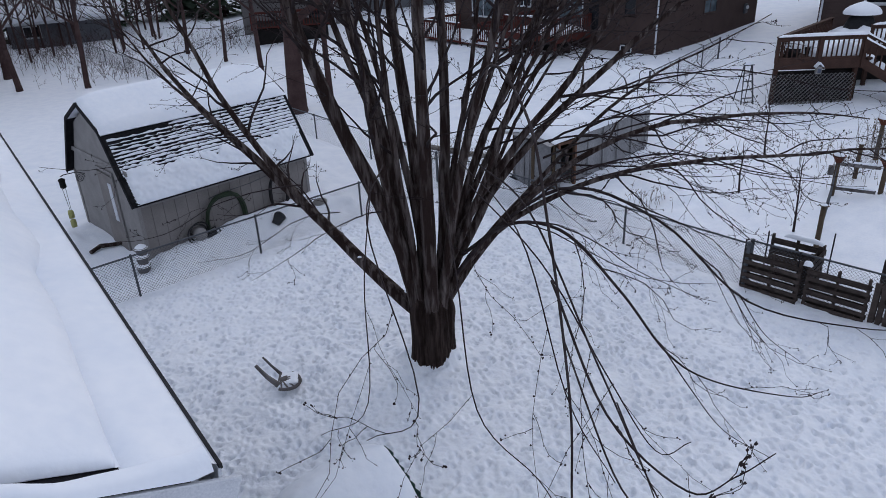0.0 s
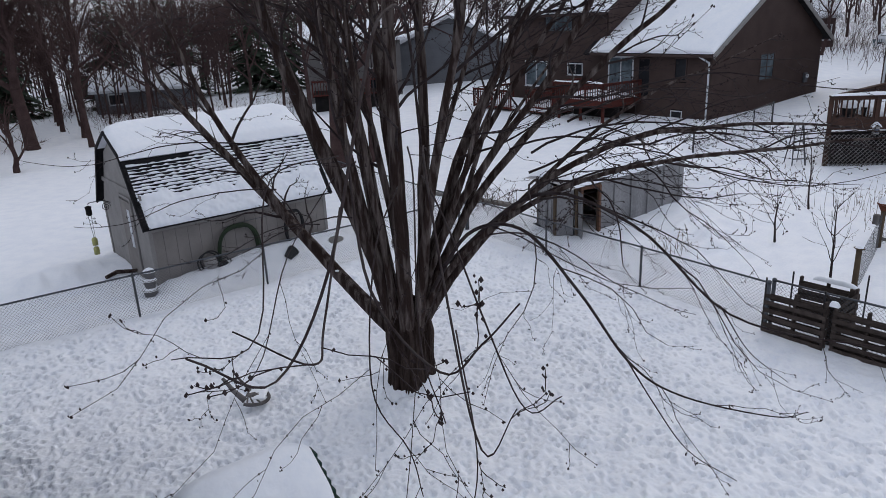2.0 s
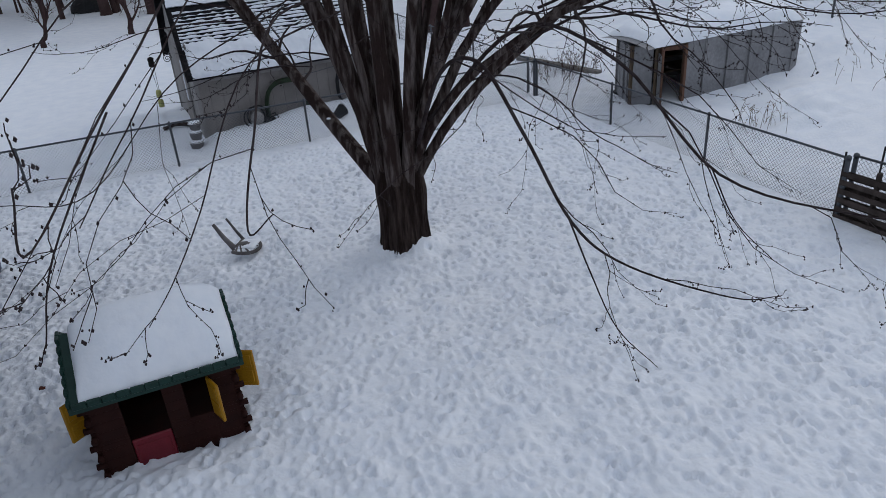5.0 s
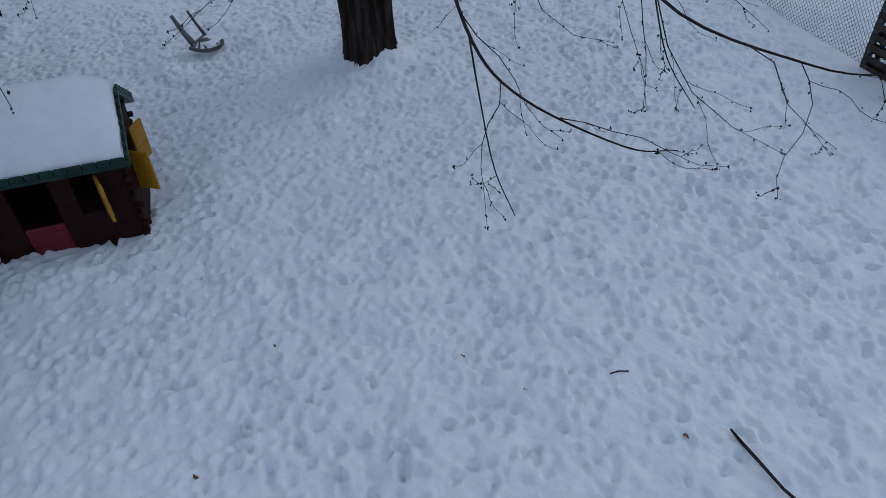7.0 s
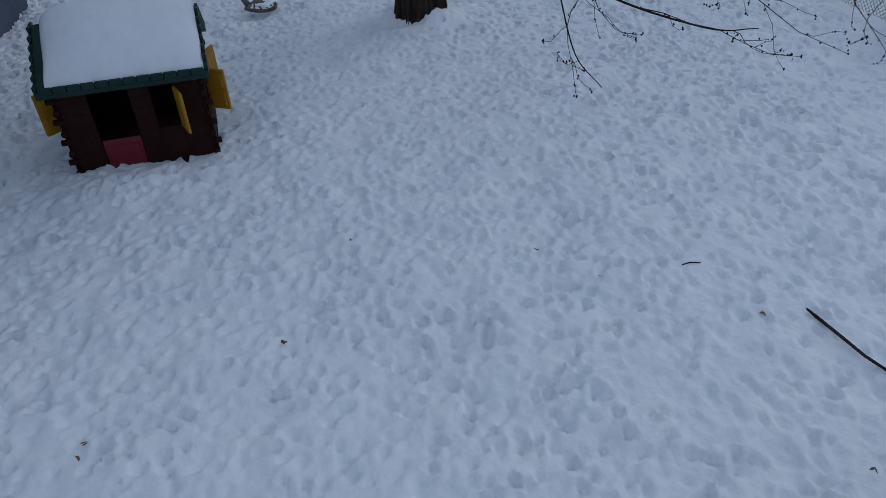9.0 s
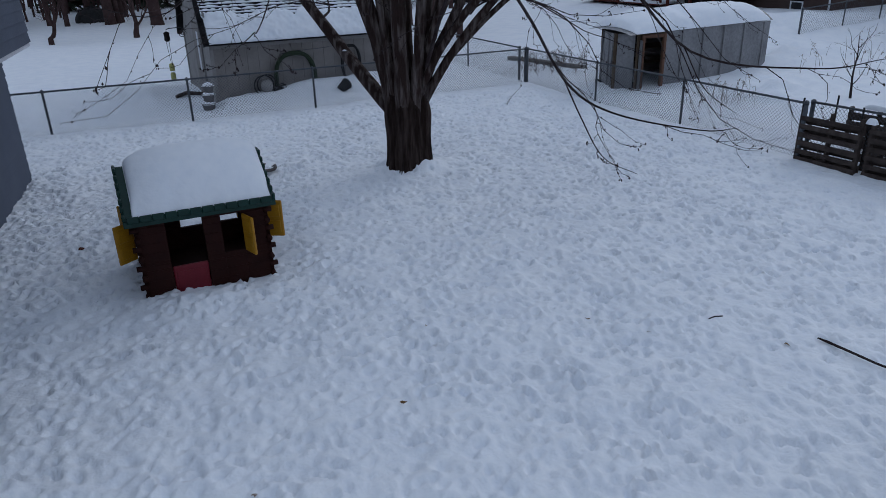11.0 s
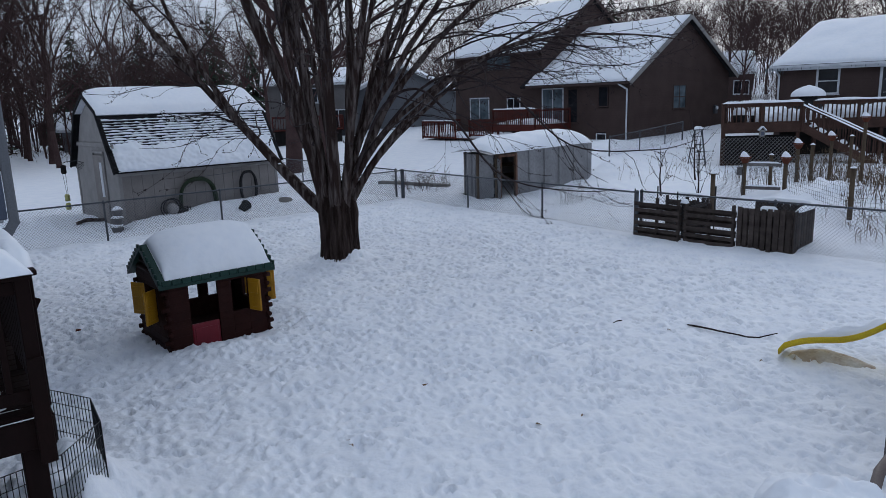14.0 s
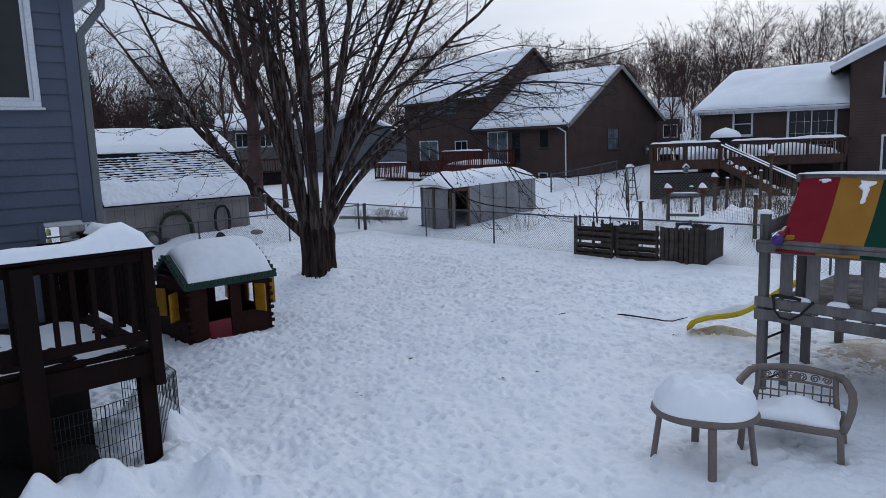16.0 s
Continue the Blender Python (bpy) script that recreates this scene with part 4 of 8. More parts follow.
# ---- greenhouse hut behind the back fence ----
def make_greenhouse():
    m = yard_pose(14.2, 11.85)
    hut = thing("greenhouse", m, "greenhouse hut of cloudy plastic sheeting under snow", "greenhouse")
    L, Wd, h, base = 4.75, 1.95, 1.50, -0.2

    def sheet(p, q, z0, z1, bow=0.05, shift=0, n=26):
        p, q = Vector(p), Vector(q)
        d = (q - p)
        nrm = Vector((d.y, -d.x, 0)).normalized()
        g = Mesh()
        for off in (0.0, -0.012):
            g.grid(lambda u, v: Vector((*(p + d * u).xy, z0 + (z1 - z0) * v)) + nrm * (off + bow * (0.6 * float(field(u * d.length, v * 0.4, 0.3, shift)) + 0.5 * abs(math.sin(u * d.length * 3.2)) ** 3 - 0.1)), n, 7)
        return g
    part("side_sheet", sheet((1.1, 0.0, 0), (L, 0.0, 0), base, h + 0.12, 0.05, 61, 40), SHEETING, hut, smooth=True)
    part("front_sheet", sheet((0.35, Wd - 0.15, 0), (-0.08, 0.62, 0), base, h, 0.07, 62), SHEETING, hut, smooth=True)
    part("back_sheet", sheet((L, 0.0, 0), (L, Wd, 0), base, h, 0.05, 63), SHEETING, hut, smooth=True)
    part("side_sheet", sheet((L, Wd, 0), (0.35, Wd - 0.15, 0), base, h, 0.05, 64), SHEETING, hut, smooth=True)
    part("front_sheet", sheet((-0.08, 0.62, 0), (0.28, 0.24, 0), base, h, 0.04, 65, 10), SHEETING, hut, smooth=True)
    part("door_flap", sheet((0.36, 0.18, 0), (0.15, -0.25, 0), base, h - 0.12, 0.03, 66, 8), SHEETING, hut, smooth=True)
    for x, y in ((0.34, 0.16), (1.05, 0.03), (-0.05, 0.62), (0.38, Wd - 0.18), (L - 0.05, 0.06), (L - 0.05, Wd - 0.06)):
        part("frame_post", Mesh().box(x - 0.045, y - 0.045, base, x + 0.045, y + 0.045, h + 0.02), POST_WOOD, hut)
    # worn wooden door frame and the seams of the sheeting
    for x, y in ((0.40, 0.06), (1.0, -0.05)):
        part("door_post", Mesh().box(x - 0.04, y - 0.04, base, x + 0.04, y + 0.04, h - 0.02, 0.006), DOOR_WOOD, hut)
    part("door_head", Mesh().beam((0.36, 0.06, h - 0.04), (1.04, -0.06, h - 0.04), 0.045, 0.09, 0.006), DOOR_WOOD, hut)
    for k in range(5):
        x = 1.62 + 0.72 * k
        part("hoop", Mesh().tube([(x, -0.035, base), (x, -0.04, 0.7), (x, -0.03, h + 0.1)], 0.022, 6), SHEETING, hut, smooth=True)
    for k in range(4):
        t = (k + 0.6) / 4
        part("hoop", Mesh().tube([(-0.1 + 0.43 * t, 0.6 + 1.2 * t, base), (-0.12 + 0.43 * t, 0.6 + 1.2 * t, 0.7), (-0.08 + 0.43 * t, 0.6 + 1.2 * t, h)], 0.022, 6), SHEETING, hut, smooth=True)
    part("header", Mesh().beam((0.32, 0.15, h), (1.08, 0.02, h), 0.05, 0.1), POST_WOOD, hut)
    part("shelf", Mesh().box(1.2, 0.9, 0.62, 3.8, Wd - 0.2, 0.66), POST_WOOD, hut)
    part("shelf", Mesh().box(1.0, 0.95, 1.0, 2.6, Wd - 0.2, 1.03), POST_WOOD, hut)
    part("inner_floor", Mesh().box(0.2, 0.2, -0.1, L - 0.1, Wd - 0.1, 0.12), DARK, hut)
    # roof sheet and its snow
    g = Mesh()
    ridge = lambda u, v: Vector((-0.1 + (L + 0.15) * u, -0.04 + (Wd + 0.08) * v, h + 0.02 + 0.34 * math.sin(math.pi * v) ** 0.8 * (0.25 + 0.75 * min(1, u * 3)) + 0.12 * u))
    g.grid(ridge, 16, 12)
    part("roof_sheet", g, SHEETING, hut, smooth=True)
    g = Mesh()

    def cap(u, v):
        uu = 0.04 + 0.94 * u
        p = ridge(uu, v)
        e = min(1, (4 * u * (1 - u)) ** 0.4 * 1.15) * min(1, (4 * v * (1 - v)) ** 0.35 * 1.1)
        return p + Vector((0, 0, 0.012 + 0.24 * e * (1 + 0.9 * float(field(p.x, p.y, 0.9, 67)) + 0.35 * float(field(p.x, p.y, 0.35, 68)))))
    g.grid(cap, 50, 24)
    g.grid(lambda u, v: ridge(0.04 + 0.94 * u, v) + Vector((0, 0, 0.008)), 16, 12)
    solid("lying_snow", g, SNOW_SOFT, m, "thick snow on the greenhouse roof", "snow", "", True)


make_greenhouse()


# ---- brown house with the long decks ----
def house_one():
    a0, b0 = 30.5, 19.16
    g0 = float(slope(a0)) - 0.35
    # local x runs along -b (towards the gable end), y along a; the front faces -y
    m = yard_pose(a0, b0, 0.0, 0)
    house = thing("house", yard_pose(a0, b0, 0.0, -90), "brown two-storey house with lap siding and snowy roofs", "house")
    # in this frame x = -b, y = a
    holes = [(-6.40, 1.75, -4.65, 3.77), (-4.35, 1.75, -3.55, 3.69), (-2.1, 2.62, -1.36, 3.75), (-2.2, 0.75, -1.5, 1.2)]
    boards("front_wall", lap_rows(lambda z: -7.0, lambda z: 0, g0, 4.0, 0.13, holes), SIDING_BROWN, house)
    pk, er = (4.9, 7.40), (9.5, 4.45)

    def hi(z):
        return 9.5 if z < 4.45 else 9.5 - (z - 4.45) / (7.40 - 4.45) * (9.5 - 4.9)

    def lo(z):
        return 0.0 if z < 4.0 else (z - 4.0) / (7.40 - 4.0) * 4.9
    gab = boards("gable_wall", lap_rows(lo, hi, g0, 7.3, 0.13, [(3.85, 2.4, 5.15, 3.75)]), SIDING_BROWN, house, pose(0, 0, 0, 0, 0, 90))
    part("wall_core", Mesh().box(-7.0, 0.04, g0, -0.05, 0.15, 0.74).box(-7, 0.04, 3.8, -0.05, 0.15, 3.98).box(-7.0, 9.0, g0, -0.1, 9.4, 4.3), SIDING_BROWN, house)
    # near-black panels added behind the walls in place of the rooms' own shade
    part("room_shade_panel", Mesh().box(-7.0, 0.6, g0, -0.3, 0.7, 3.9).box(-0.75, 0.4, g0, -0.65, 9.2, 4.2), DARK, house)
    w = window(house, pose(-6.33, 0, 1.8), 1.6, 1.9, PALE_GLASS, 1, name="patio_door")
    window(house, pose(-4.3, 0, 1.8), 0.68, 1.85, DARK_GLASS, 0, name="back_door", frame_mat=SIDING_BROWN)
    window(house, pose(-2.05, 0, 2.70), 0.62, 1.0, DARK_GLASS, 0, 0, 0.05, frame_mat=SIDING_TAN)
    window(house, pose(-2.15, 0, 0.80), 0.6, 0.35, DARK_GLASS, 0, 0, 0.05)
    window(house, pose(0, 3.92, 2.45, 0, 0, 90), 1.16, 1.23, PALE_GLASS, 1, 1, 0.06, frame_mat=SIDING_TAN)
    part("foundation", Mesh().box(-0.02, -0.02, g0 - 0.2, 0.02, 9.5, g0 + 0.55), ROOT, house)
    # low roof
    g = Mesh()
    slab(g, [(0.35, -0.42, 3.93), (-7.9, -0.42, 3.93), (-7.9, 4.9, 7.50), (0.35, 4.9, 7.50)], 0.14)
    part("roof", g, SHINGLE, house)
    g = Mesh()
    slab(g, [(0.35, 9.95, 4.25), (-7.9, 9.95, 4.25), (-7.9, 4.9, 7.50), (0.35, 4.9, 7.50)], 0.14)
    part("roof", g, SHINGLE, house)
    part("rake_board", Mesh().beam((0.36, -0.45, 3.83), (0.36, 4.9, 7.42), 0.03, 0.22), SHED_TRIM, house)
    part("rake_board", Mesh().beam((0.36, 9.98, 4.15), (0.36, 4.9, 7.42), 0.03, 0.22), SHED_TRIM, house)
    gutter(house, -7.3, 0.3, -0.42, 3.93, SIDING_TAN)
    downspout(house, [(-0.35, -0.5, 3.84), (-0.12, -0.06, 3.55), (-0.12, -0.06, 0.75)], TRIM)
    roof_snow([(0.30, -0.38, 3.97), (-7.5, -0.38, 3.97), (-7.5, 4.85, 7.50), (0.30, 4.85, 7.50)], 0.24, house.matrix_world.copy(), "smooth snow on a low house roof", 40, 30, 71)
    roof_snow([(0.30, 9.85, 4.32), (-7.5, 9.85, 4.32), (-7.5, 4.92, 7.50), (0.30, 4.92, 7.50)], 0.22, house.matrix_world.copy(), "smooth snow on a low house roof", 20, 20, 72)
    # tall part
    y = 0.5
    hs = [(-13.73, 1.82, -11.73, 3.38), (-10.02, 2.60, -8.77, 3.28), (-12.0, 5.02, -9.6, 6.1)]
    boards("tall_wall", lap_rows(lambda z: -15.2, lambda z: -6.94, g0, 6.2, 0.13, hs), SIDING_BROWN, house, pose(0, y, 0))
    boards("tall_gable", lap_rows(lambda z: 0 if z < 6.2 else (z - 6.2) / 3.07 * 4.4, lambda z: 8.8 if z < 6.2 else 8.8 - (z - 6.2) / 3.07 * 4.4, 3.8, 9.2, 0.13), SIDING_BROWN, house, pose(-6.94, y, 0, 0, 0, 90))
    part("tall_gable", Mesh().box(-15.3, y, g0, -15.15, y + 8.8, 6.2), SIDING_BROWN, house)
    part("room_shade_panel", Mesh().box(-15.0, y + 0.5, g0, -7.1, y + 0.6, 6.1), DARK, house)
    window(house, pose(-13.66, y, 1.9), 1.85, 1.4, PALE_GLASS, 1)
    window(house, pose(-9.95, y, 2.68), 1.1, 0.55, DARK_GLASS, 1, 0, 0.06)
    window(house, pose(-11.9, y, 5.1), 2.2, 0.95, PALE_GLASS, 2, 0, 0.06, frame_mat=SIDING_TAN)
    for s, zz in ((1, 6.1), (-1, 6.1)):
        g = Mesh()
        ye = y + 4.4 - s * 4.85
        slab(g, [(-6.6, ye, 6.0), (-15.7, ye, 6.0), (-15.7, y + 4.4, 9.38), (-6.6, y + 4.4, 9.38)], 0.14)
        part("roof", g, SHINGLE, house)
        part("rake_board", Mesh().beam((-6.59, ye, 5.9), (-6.59, y + 4.4, 9.3), 0.03, 0.22), SIDING_TAN, house)
        roof_snow([(-6.65, ye + s * 0.05, 6.04), (-15.65, ye + s * 0.05, 6.04), (-15.65, y + 4.4 - s * 0.02, 9.38), (-6.65, y + 4.4 - s * 0.02, 9.38)], 0.25, house.matrix_world.copy(), "snow on the tall part of the roof", 36, 24, 73)
    gutter(house, -15.6, -6.7, y - 0.45, 6.0, SIDING_TAN)
    downspout(house, [(-7.1, y - 0.5, 5.9), (-7.05, y - 0.06, 5.6), (-7.05, y - 0.06, 4.3)], SIDING_TAN)
    # decks
    deck = thing("deck", house.matrix_world.copy(), "rust-red wooden deck with snowy rails behind the house", "deck")
    zf = 1.72
    part("deck_floor", Mesh().box(-7.6, -2.9, zf - 0.05, -4.1, -0.05, zf), DECK_RUST, deck)
    part("rim_joist", Mesh().box(-7.6, -2.93, zf - 0.3, -4.1, -2.90, zf), DECK_RUST, deck)
    part("rim_joist", Mesh().box(-4.1, -2.9, zf - 0.3, -4.07, -0.05, zf), DECK_RUST, deck)
    for x in (-7.4, -5.8, -4.25):
        part("support_post", Mesh().box(x, -2.8, 0.3, x + 0.12, -2.68, zf - 0.3), DECK_RUST, deck)
    railing(deck, (-7.6, -2.9), (-4.1, -2.9), zf - 0.1, 2.64, DECK_RUST, 0.16, 0.14, 4)
    railing(deck, (-4.1, -2.9), (-4.1, -0.1), zf - 0.1, 2.64, DECK_RUST, 0.16, 0.14, 2)
    railing(deck, (-7.6, -2.9), (-7.6, -0.1), zf - 0.1, 2.64, DECK_RUST, 0.16, 0.14, 2)
    railing(deck, (-9.8, -2.9), (-7.7, -2.9), 1.0, 2.05, DECK_RUST, 0.16, 0.14, 2)
    railing(deck, (-9.8, -2.9), (-9.8, -0.1), 1.0, 2.05, DECK_RUST, 0.16, 0.14, 2)
    part("deck_floor", Mesh().box(-14.7, -2.9, 0.85, -7.65, 0.4, 0.9), DECK_RUST, deck)
    railing(deck, (-14.7, -2.9), (-11.2, -2.9), 0.8, 1.96, DECK_RUST, 0.16, 0.14, 3)
    railing(deck, (-14.7, -2.9), (-14.7, 0.3), 0.8, 1.96, DECK_RUST, 0.16, 0.14, 2)
    # near-black sheet set back under the deck, painting its shade
    part("skirt", Mesh().box(-7.5, -1.5, 0.3, -4.3, -1.4, zf - 0.35), DARK, deck)
    mw = house.matrix_world.copy()
    rail_snow((-7.6, -2.9, 0), (-4.1, -2.9, 0), 2.641, mw, "snow along a deck rail", 0.09, 0.14, 74)
    rail_snow((-14.7, -2.9, 0), (-11.2, -2.9, 0), 1.961, mw, "snow along a deck rail", 0.07, 0.14, 75)
    snow_pad("deck_snow", -7.5, -2.8, -4.2, -0.2, zf + 0.004, 0.28, mw, "deep snow on the deck floor", 0.5, None, 26, 16, 0.25, 7)
    snow_pad("deck_snow", -14.6, -2.8, -7.8, 0.2, 0.905, 0.25, mw, "deep snow on the lower deck floor", 0.5, None, 26, 16, 0.25, 8)
    ac = thing("air_conditioner", house.matrix_world @ pose(0.9, 8.4, 0), "grey outdoor air conditioner unit by the wall", "air conditioner")
    zb = float(slope(a0 + 8.4)) - 0.1
    g = Mesh().box(-0.35, -0.35, zb, 0.35, 0.35, zb + 0.75, 0.03)
    part("casing", g, SIDING_GREY, ac)
    for k in range(8):
        part("louvre", Mesh().box(-0.36, -0.36, zb + 0.08 + k * 0.08, 0.36, 0.36, zb + 0.11 + k * 0.08), GALV, ac)
    snow_pad("lying_snow", -0.37, -0.37, 0.37, 0.37, zb + 0.754, 0.2, ac.matrix_world.copy(), "snow on the air conditioner", 0.2, None, 12, 12, 0.4, 9)
    meter = thing("electric_meter", house.matrix_world @ pose(0.0, 8.1, 0), "grey electric meter box on brown siding", "meter")
    part("box", Mesh().box(0.03, -0.15, 2.0, 0.16, 0.15, 2.5, 0.02), GALV, meter)
    part("dial", Mesh().tube([(0.16, 0, 2.33), (0.24, 0, 2.33)], 0.09, 14), TRIM, meter)


house_one()


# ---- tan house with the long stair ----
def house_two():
    # placed and scaled 1.25 about the end camera position, to fit its view
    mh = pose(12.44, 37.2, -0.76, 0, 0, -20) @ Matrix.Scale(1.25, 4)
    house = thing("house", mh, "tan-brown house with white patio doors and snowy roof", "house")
    g0 = 0.4
    holes = [(1.50, 2.98, 2.36, 4.06), (3.72, 1.95, 5.66, 4.07)]
    boards("front_wall", lap_rows(lambda z: 0.05, lambda z: 6.4, g0, 4.2, 0.13, holes), SIDING_TAN, house)
    boards("side_wall", lap_rows(lambda z: -8.0, lambda z: 0.0, g0, 4.2, 0.13), SIDING_TAN, house, pose(0.05, 0, 0, 0, 0, -90))
    # black panel added indoors to paint the unlit room
    part("room_shade_panel", Mesh().box(0.3, 0.6, g0, 6.3, 0.7, 4.1), DARK, house)
    window(house, pose(1.58, 0, 3.05), 0.70, 0.93, DARK_GLASS, 0, 1, 0.08)
    d = window(house, pose(3.82, 0, 2.0), 1.74, 1.97, DARK_GLASS, 1, 0, 0.10, name="patio_door")
    for k in range(2):
        x = 0.06 + k * 0.87
        for t in range(2):
            part("glazing_bar", Mesh().box(x + 0.2 + 0.33 * t, -0.02, 0.1, x + 0.215 + 0.33 * t, -0.002, 1.9), TRIM, d)
        for h in (0.5, 1.0, 1.5):
            part("glazing_bar", Mesh().box(x, -0.024, h, x + 0.75, -0.004, h + 0.014), TRIM, d)
    ze, zr = 4.18, 6.15
    for name, c in (("roof", [(-0.15, -0.45, ze), (6.6, -0.45, ze), (7.6, 4.0, zr), (1.15, 4.0, zr)]), ("roof", [(7.6, 8.0, ze), (1.2, 8.0, ze), (1.15, 4.05, zr), (7.6, 4.05, zr)])):
        part(name, slab(Mesh(), c, 0.14), SHINGLE, house)
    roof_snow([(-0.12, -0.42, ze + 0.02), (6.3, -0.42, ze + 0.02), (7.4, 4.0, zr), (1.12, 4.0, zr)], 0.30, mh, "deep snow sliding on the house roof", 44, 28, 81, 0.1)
    gutter(house, -0.2, 6.3, -0.45, ze, TRIM)
    part("fascia", Mesh().box(-0.2, -0.45, ze - 0.2, 6.3, -0.42, ze - 0.01), TRIM, house)
    part("rake_board", Mesh().beam((-0.2, -0.45, ze - 0.08), (1.12, 4.0, zr - 0.08), 0.03, 0.18), TRIM, house)
    downspout(house, [(-0.05, -0.5, 4.1), (0.12, -0.07, 3.8), (0.12, -0.07, 1.9)], TRIM)
    ic = Mesh()
    rs = random.Random(8)
    for k in range(26):
        x = -0.35 + rs.random() ** 2 * 4.0
        h = rs.uniform(0.05, 0.35) * (1.0 if x < 0.6 else 0.45)
        ic.tube([(x, -0.56, ze - 0.1), (x, -0.56, ze - 0.1 - h * 0.5), (x, -0.56, ze - 0.1 - h)], [0.016, 0.010, 0.001], 5)
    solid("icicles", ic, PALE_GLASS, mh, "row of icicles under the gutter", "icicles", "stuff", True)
    # wing nearer the viewer, with its gable to the front
    yb = -0.8
    hs = [(7.2, 4.36, 8.7, 5.75), (7.25, 1.35, 8.75, 2.85)]
    boards("wing_wall", lap_rows(lambda z: 6.10 + max(0, (z - 5.95) / 0.51), lambda z: 13.6 - max(0, (z - 5.95) / 0.51), g0 - 0.2, 7.7, 0.13, hs), SIDING_TAN, house, pose(0, yb, 0))
    boards("wing_side", lap_rows(lambda z: -6.0, lambda z: 0.0, g0 - 0.2, 5.9, 0.13), SIDING_TAN, house, pose(6.10, yb, 0, 0, 0, -90))
    window(house, pose(7.28, yb, 4.44), 1.34, 1.24, DARK_GLASS, 1, 0, 0.08)
    window(house, pose(7.33, yb, 1.43), 1.34, 1.34, DARK_GLASS, 1, 0, 0.08)
    part("room_shade_panel", Mesh().box(6.4, yb + 0.6, 0.5, 13.0, yb + 0.7, 6.6), DARK, house)
    zw = 5.70
    part("wing_roof", slab(Mesh(), [(5.35, yb - 0.5, zw), (5.35, 7, zw), (9.85, 7, zw + 2.3), (9.85, yb - 0.5, zw + 2.3)], 0.16), SHINGLE, house)
    part("wing_roof", slab(Mesh(), [(14.35, yb - 0.5, zw), (14.35, 7, zw), (9.85, 7, zw + 2.3), (9.85, yb - 0.5, zw + 2.3)], 0.16), SHINGLE, house)
    part("rake_board", Mesh().beam((5.32, yb - 0.52, zw - 0.14), (9.85, yb - 0.52, zw + 2.17), 0.03, 0.26), TRIM, house)
    part("wing_soffit", Mesh().beam((5.4, yb - 0.25, zw - 0.22), (9.85, yb - 0.25, zw + 2.06), 0.5, 0.02), TRIM, house)
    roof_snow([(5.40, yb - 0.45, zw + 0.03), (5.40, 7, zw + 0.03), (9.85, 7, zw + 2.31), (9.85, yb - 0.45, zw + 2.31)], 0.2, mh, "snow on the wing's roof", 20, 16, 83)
    # deck shifted and scaled likewise, fitted to the camera's view
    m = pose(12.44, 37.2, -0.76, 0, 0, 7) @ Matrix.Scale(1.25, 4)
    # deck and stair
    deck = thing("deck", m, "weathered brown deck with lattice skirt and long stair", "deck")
    zf, zt = 2.1, 2.8
    part("deck_floor", Mesh().add([(x, y, z) for z in (zf - 0.05, zf) for x, y in ((-3.95, -6.3), (-1.0, -6.3), (-1.0, -2.9))], [(2, 1, 0), (3, 4, 5), (0, 1, 4, 3), (1, 2, 5, 4), (2, 0, 3, 5)]).box(-1.0, -4.5, zf - 0.05, 4.4, -2.2, zf), DECK_BROWN, deck)
    part("rim_joist", Mesh().box(-3.95, -6.34, zf - 0.3, -1.0, -6.31, zf), DECK_BROWN, deck)
    part("rim_joist", Mesh().beam((-3.93, -6.28, zf - 0.15), (-0.6, -2.5, zf - 0.15), 0.04, 0.3), DECK_BROWN, deck)
    part("rim_joist", Mesh().box(-1.0, -4.54, zf - 0.3, 4.4, -4.51, zf), DECK_BROWN, deck)
    railing(deck, (-3.92, -6.3), (-1.35, -6.3), zf - 0.1, zt, DECK_BROWN, 0.15, 0.14, 3)
    railing(deck, (-3.88, -6.2), (-0.6, -2.5), zf - 0.1, zt, DECK_BROWN, 0.15, 0.14, 4)
    railing(deck, (-0.19, -4.5), (4.4, -4.5), zf - 0.1, zt, DECK_BROWN, 0.15, 0.14, 4)
    railing(deck, (4.4, -4.5), (5.3, -3.2), zf - 0.1, zt, DECK_BROWN, 0.15, 0.14, 2)
    for x, y in ((-3.85, -6.2), (-1.4, -6.2), (-0.1, -4.4), (2.2, -4.4), (4.3, -4.4)):
        part("support_post", Mesh().box(x - 0.06, y - 0.06, 0.2, x + 0.06, y + 0.06, zf - 0.3), DECK_BROWN, deck)
    lat = Mesh()
    for k in range(-12, 30):
        for s in (1, -1):
            x0 = -3.95 + k * 0.13
            p, q = (x0, 0.35), (x0 + 1.3, 1.65)
            if s < 0:
                p, q = (x0 + 1.3, 0.35), (x0, 1.65)
            lim = lambda t: (p[0] + (q[0] - p[0]) * t, p[1] + (q[1] - p[1]) * t)
            ts = [t / 40 for t in range(41) if -3.95 <= lim(t / 40)[0] <= -1.4]
            if len(ts) > 1:
                u, v = lim(ts[0]), lim(ts[-1])
                lat.beam((u[0], -6.28 + 0.006 * s, u[1]), (v[0], -6.28 + 0.006 * s, v[1]), 0.008, 0.055, 0.002, (0, 1, 0))
    tagged(part("lattice", lat, LATTICE_WOOD, deck, "crossed lattice skirt"), kind="stuff")
    # dark backing added behind the lattice in place of shade
    part("under_deck_shade", Mesh().box(-3.8, -6.05, 0.2, -1.2, -6.0, 1.7).box(-1.0, -3.6, 0.2, 4.4, -3.5, 1.7), DARK, deck)
    # stair down towards the yard
    p0, p1 = Vector((-1.3, -6.35, 0)), Vector((0.95, -7.65, 0))
    drop = lambda t, top, low: top + (low - top) * t
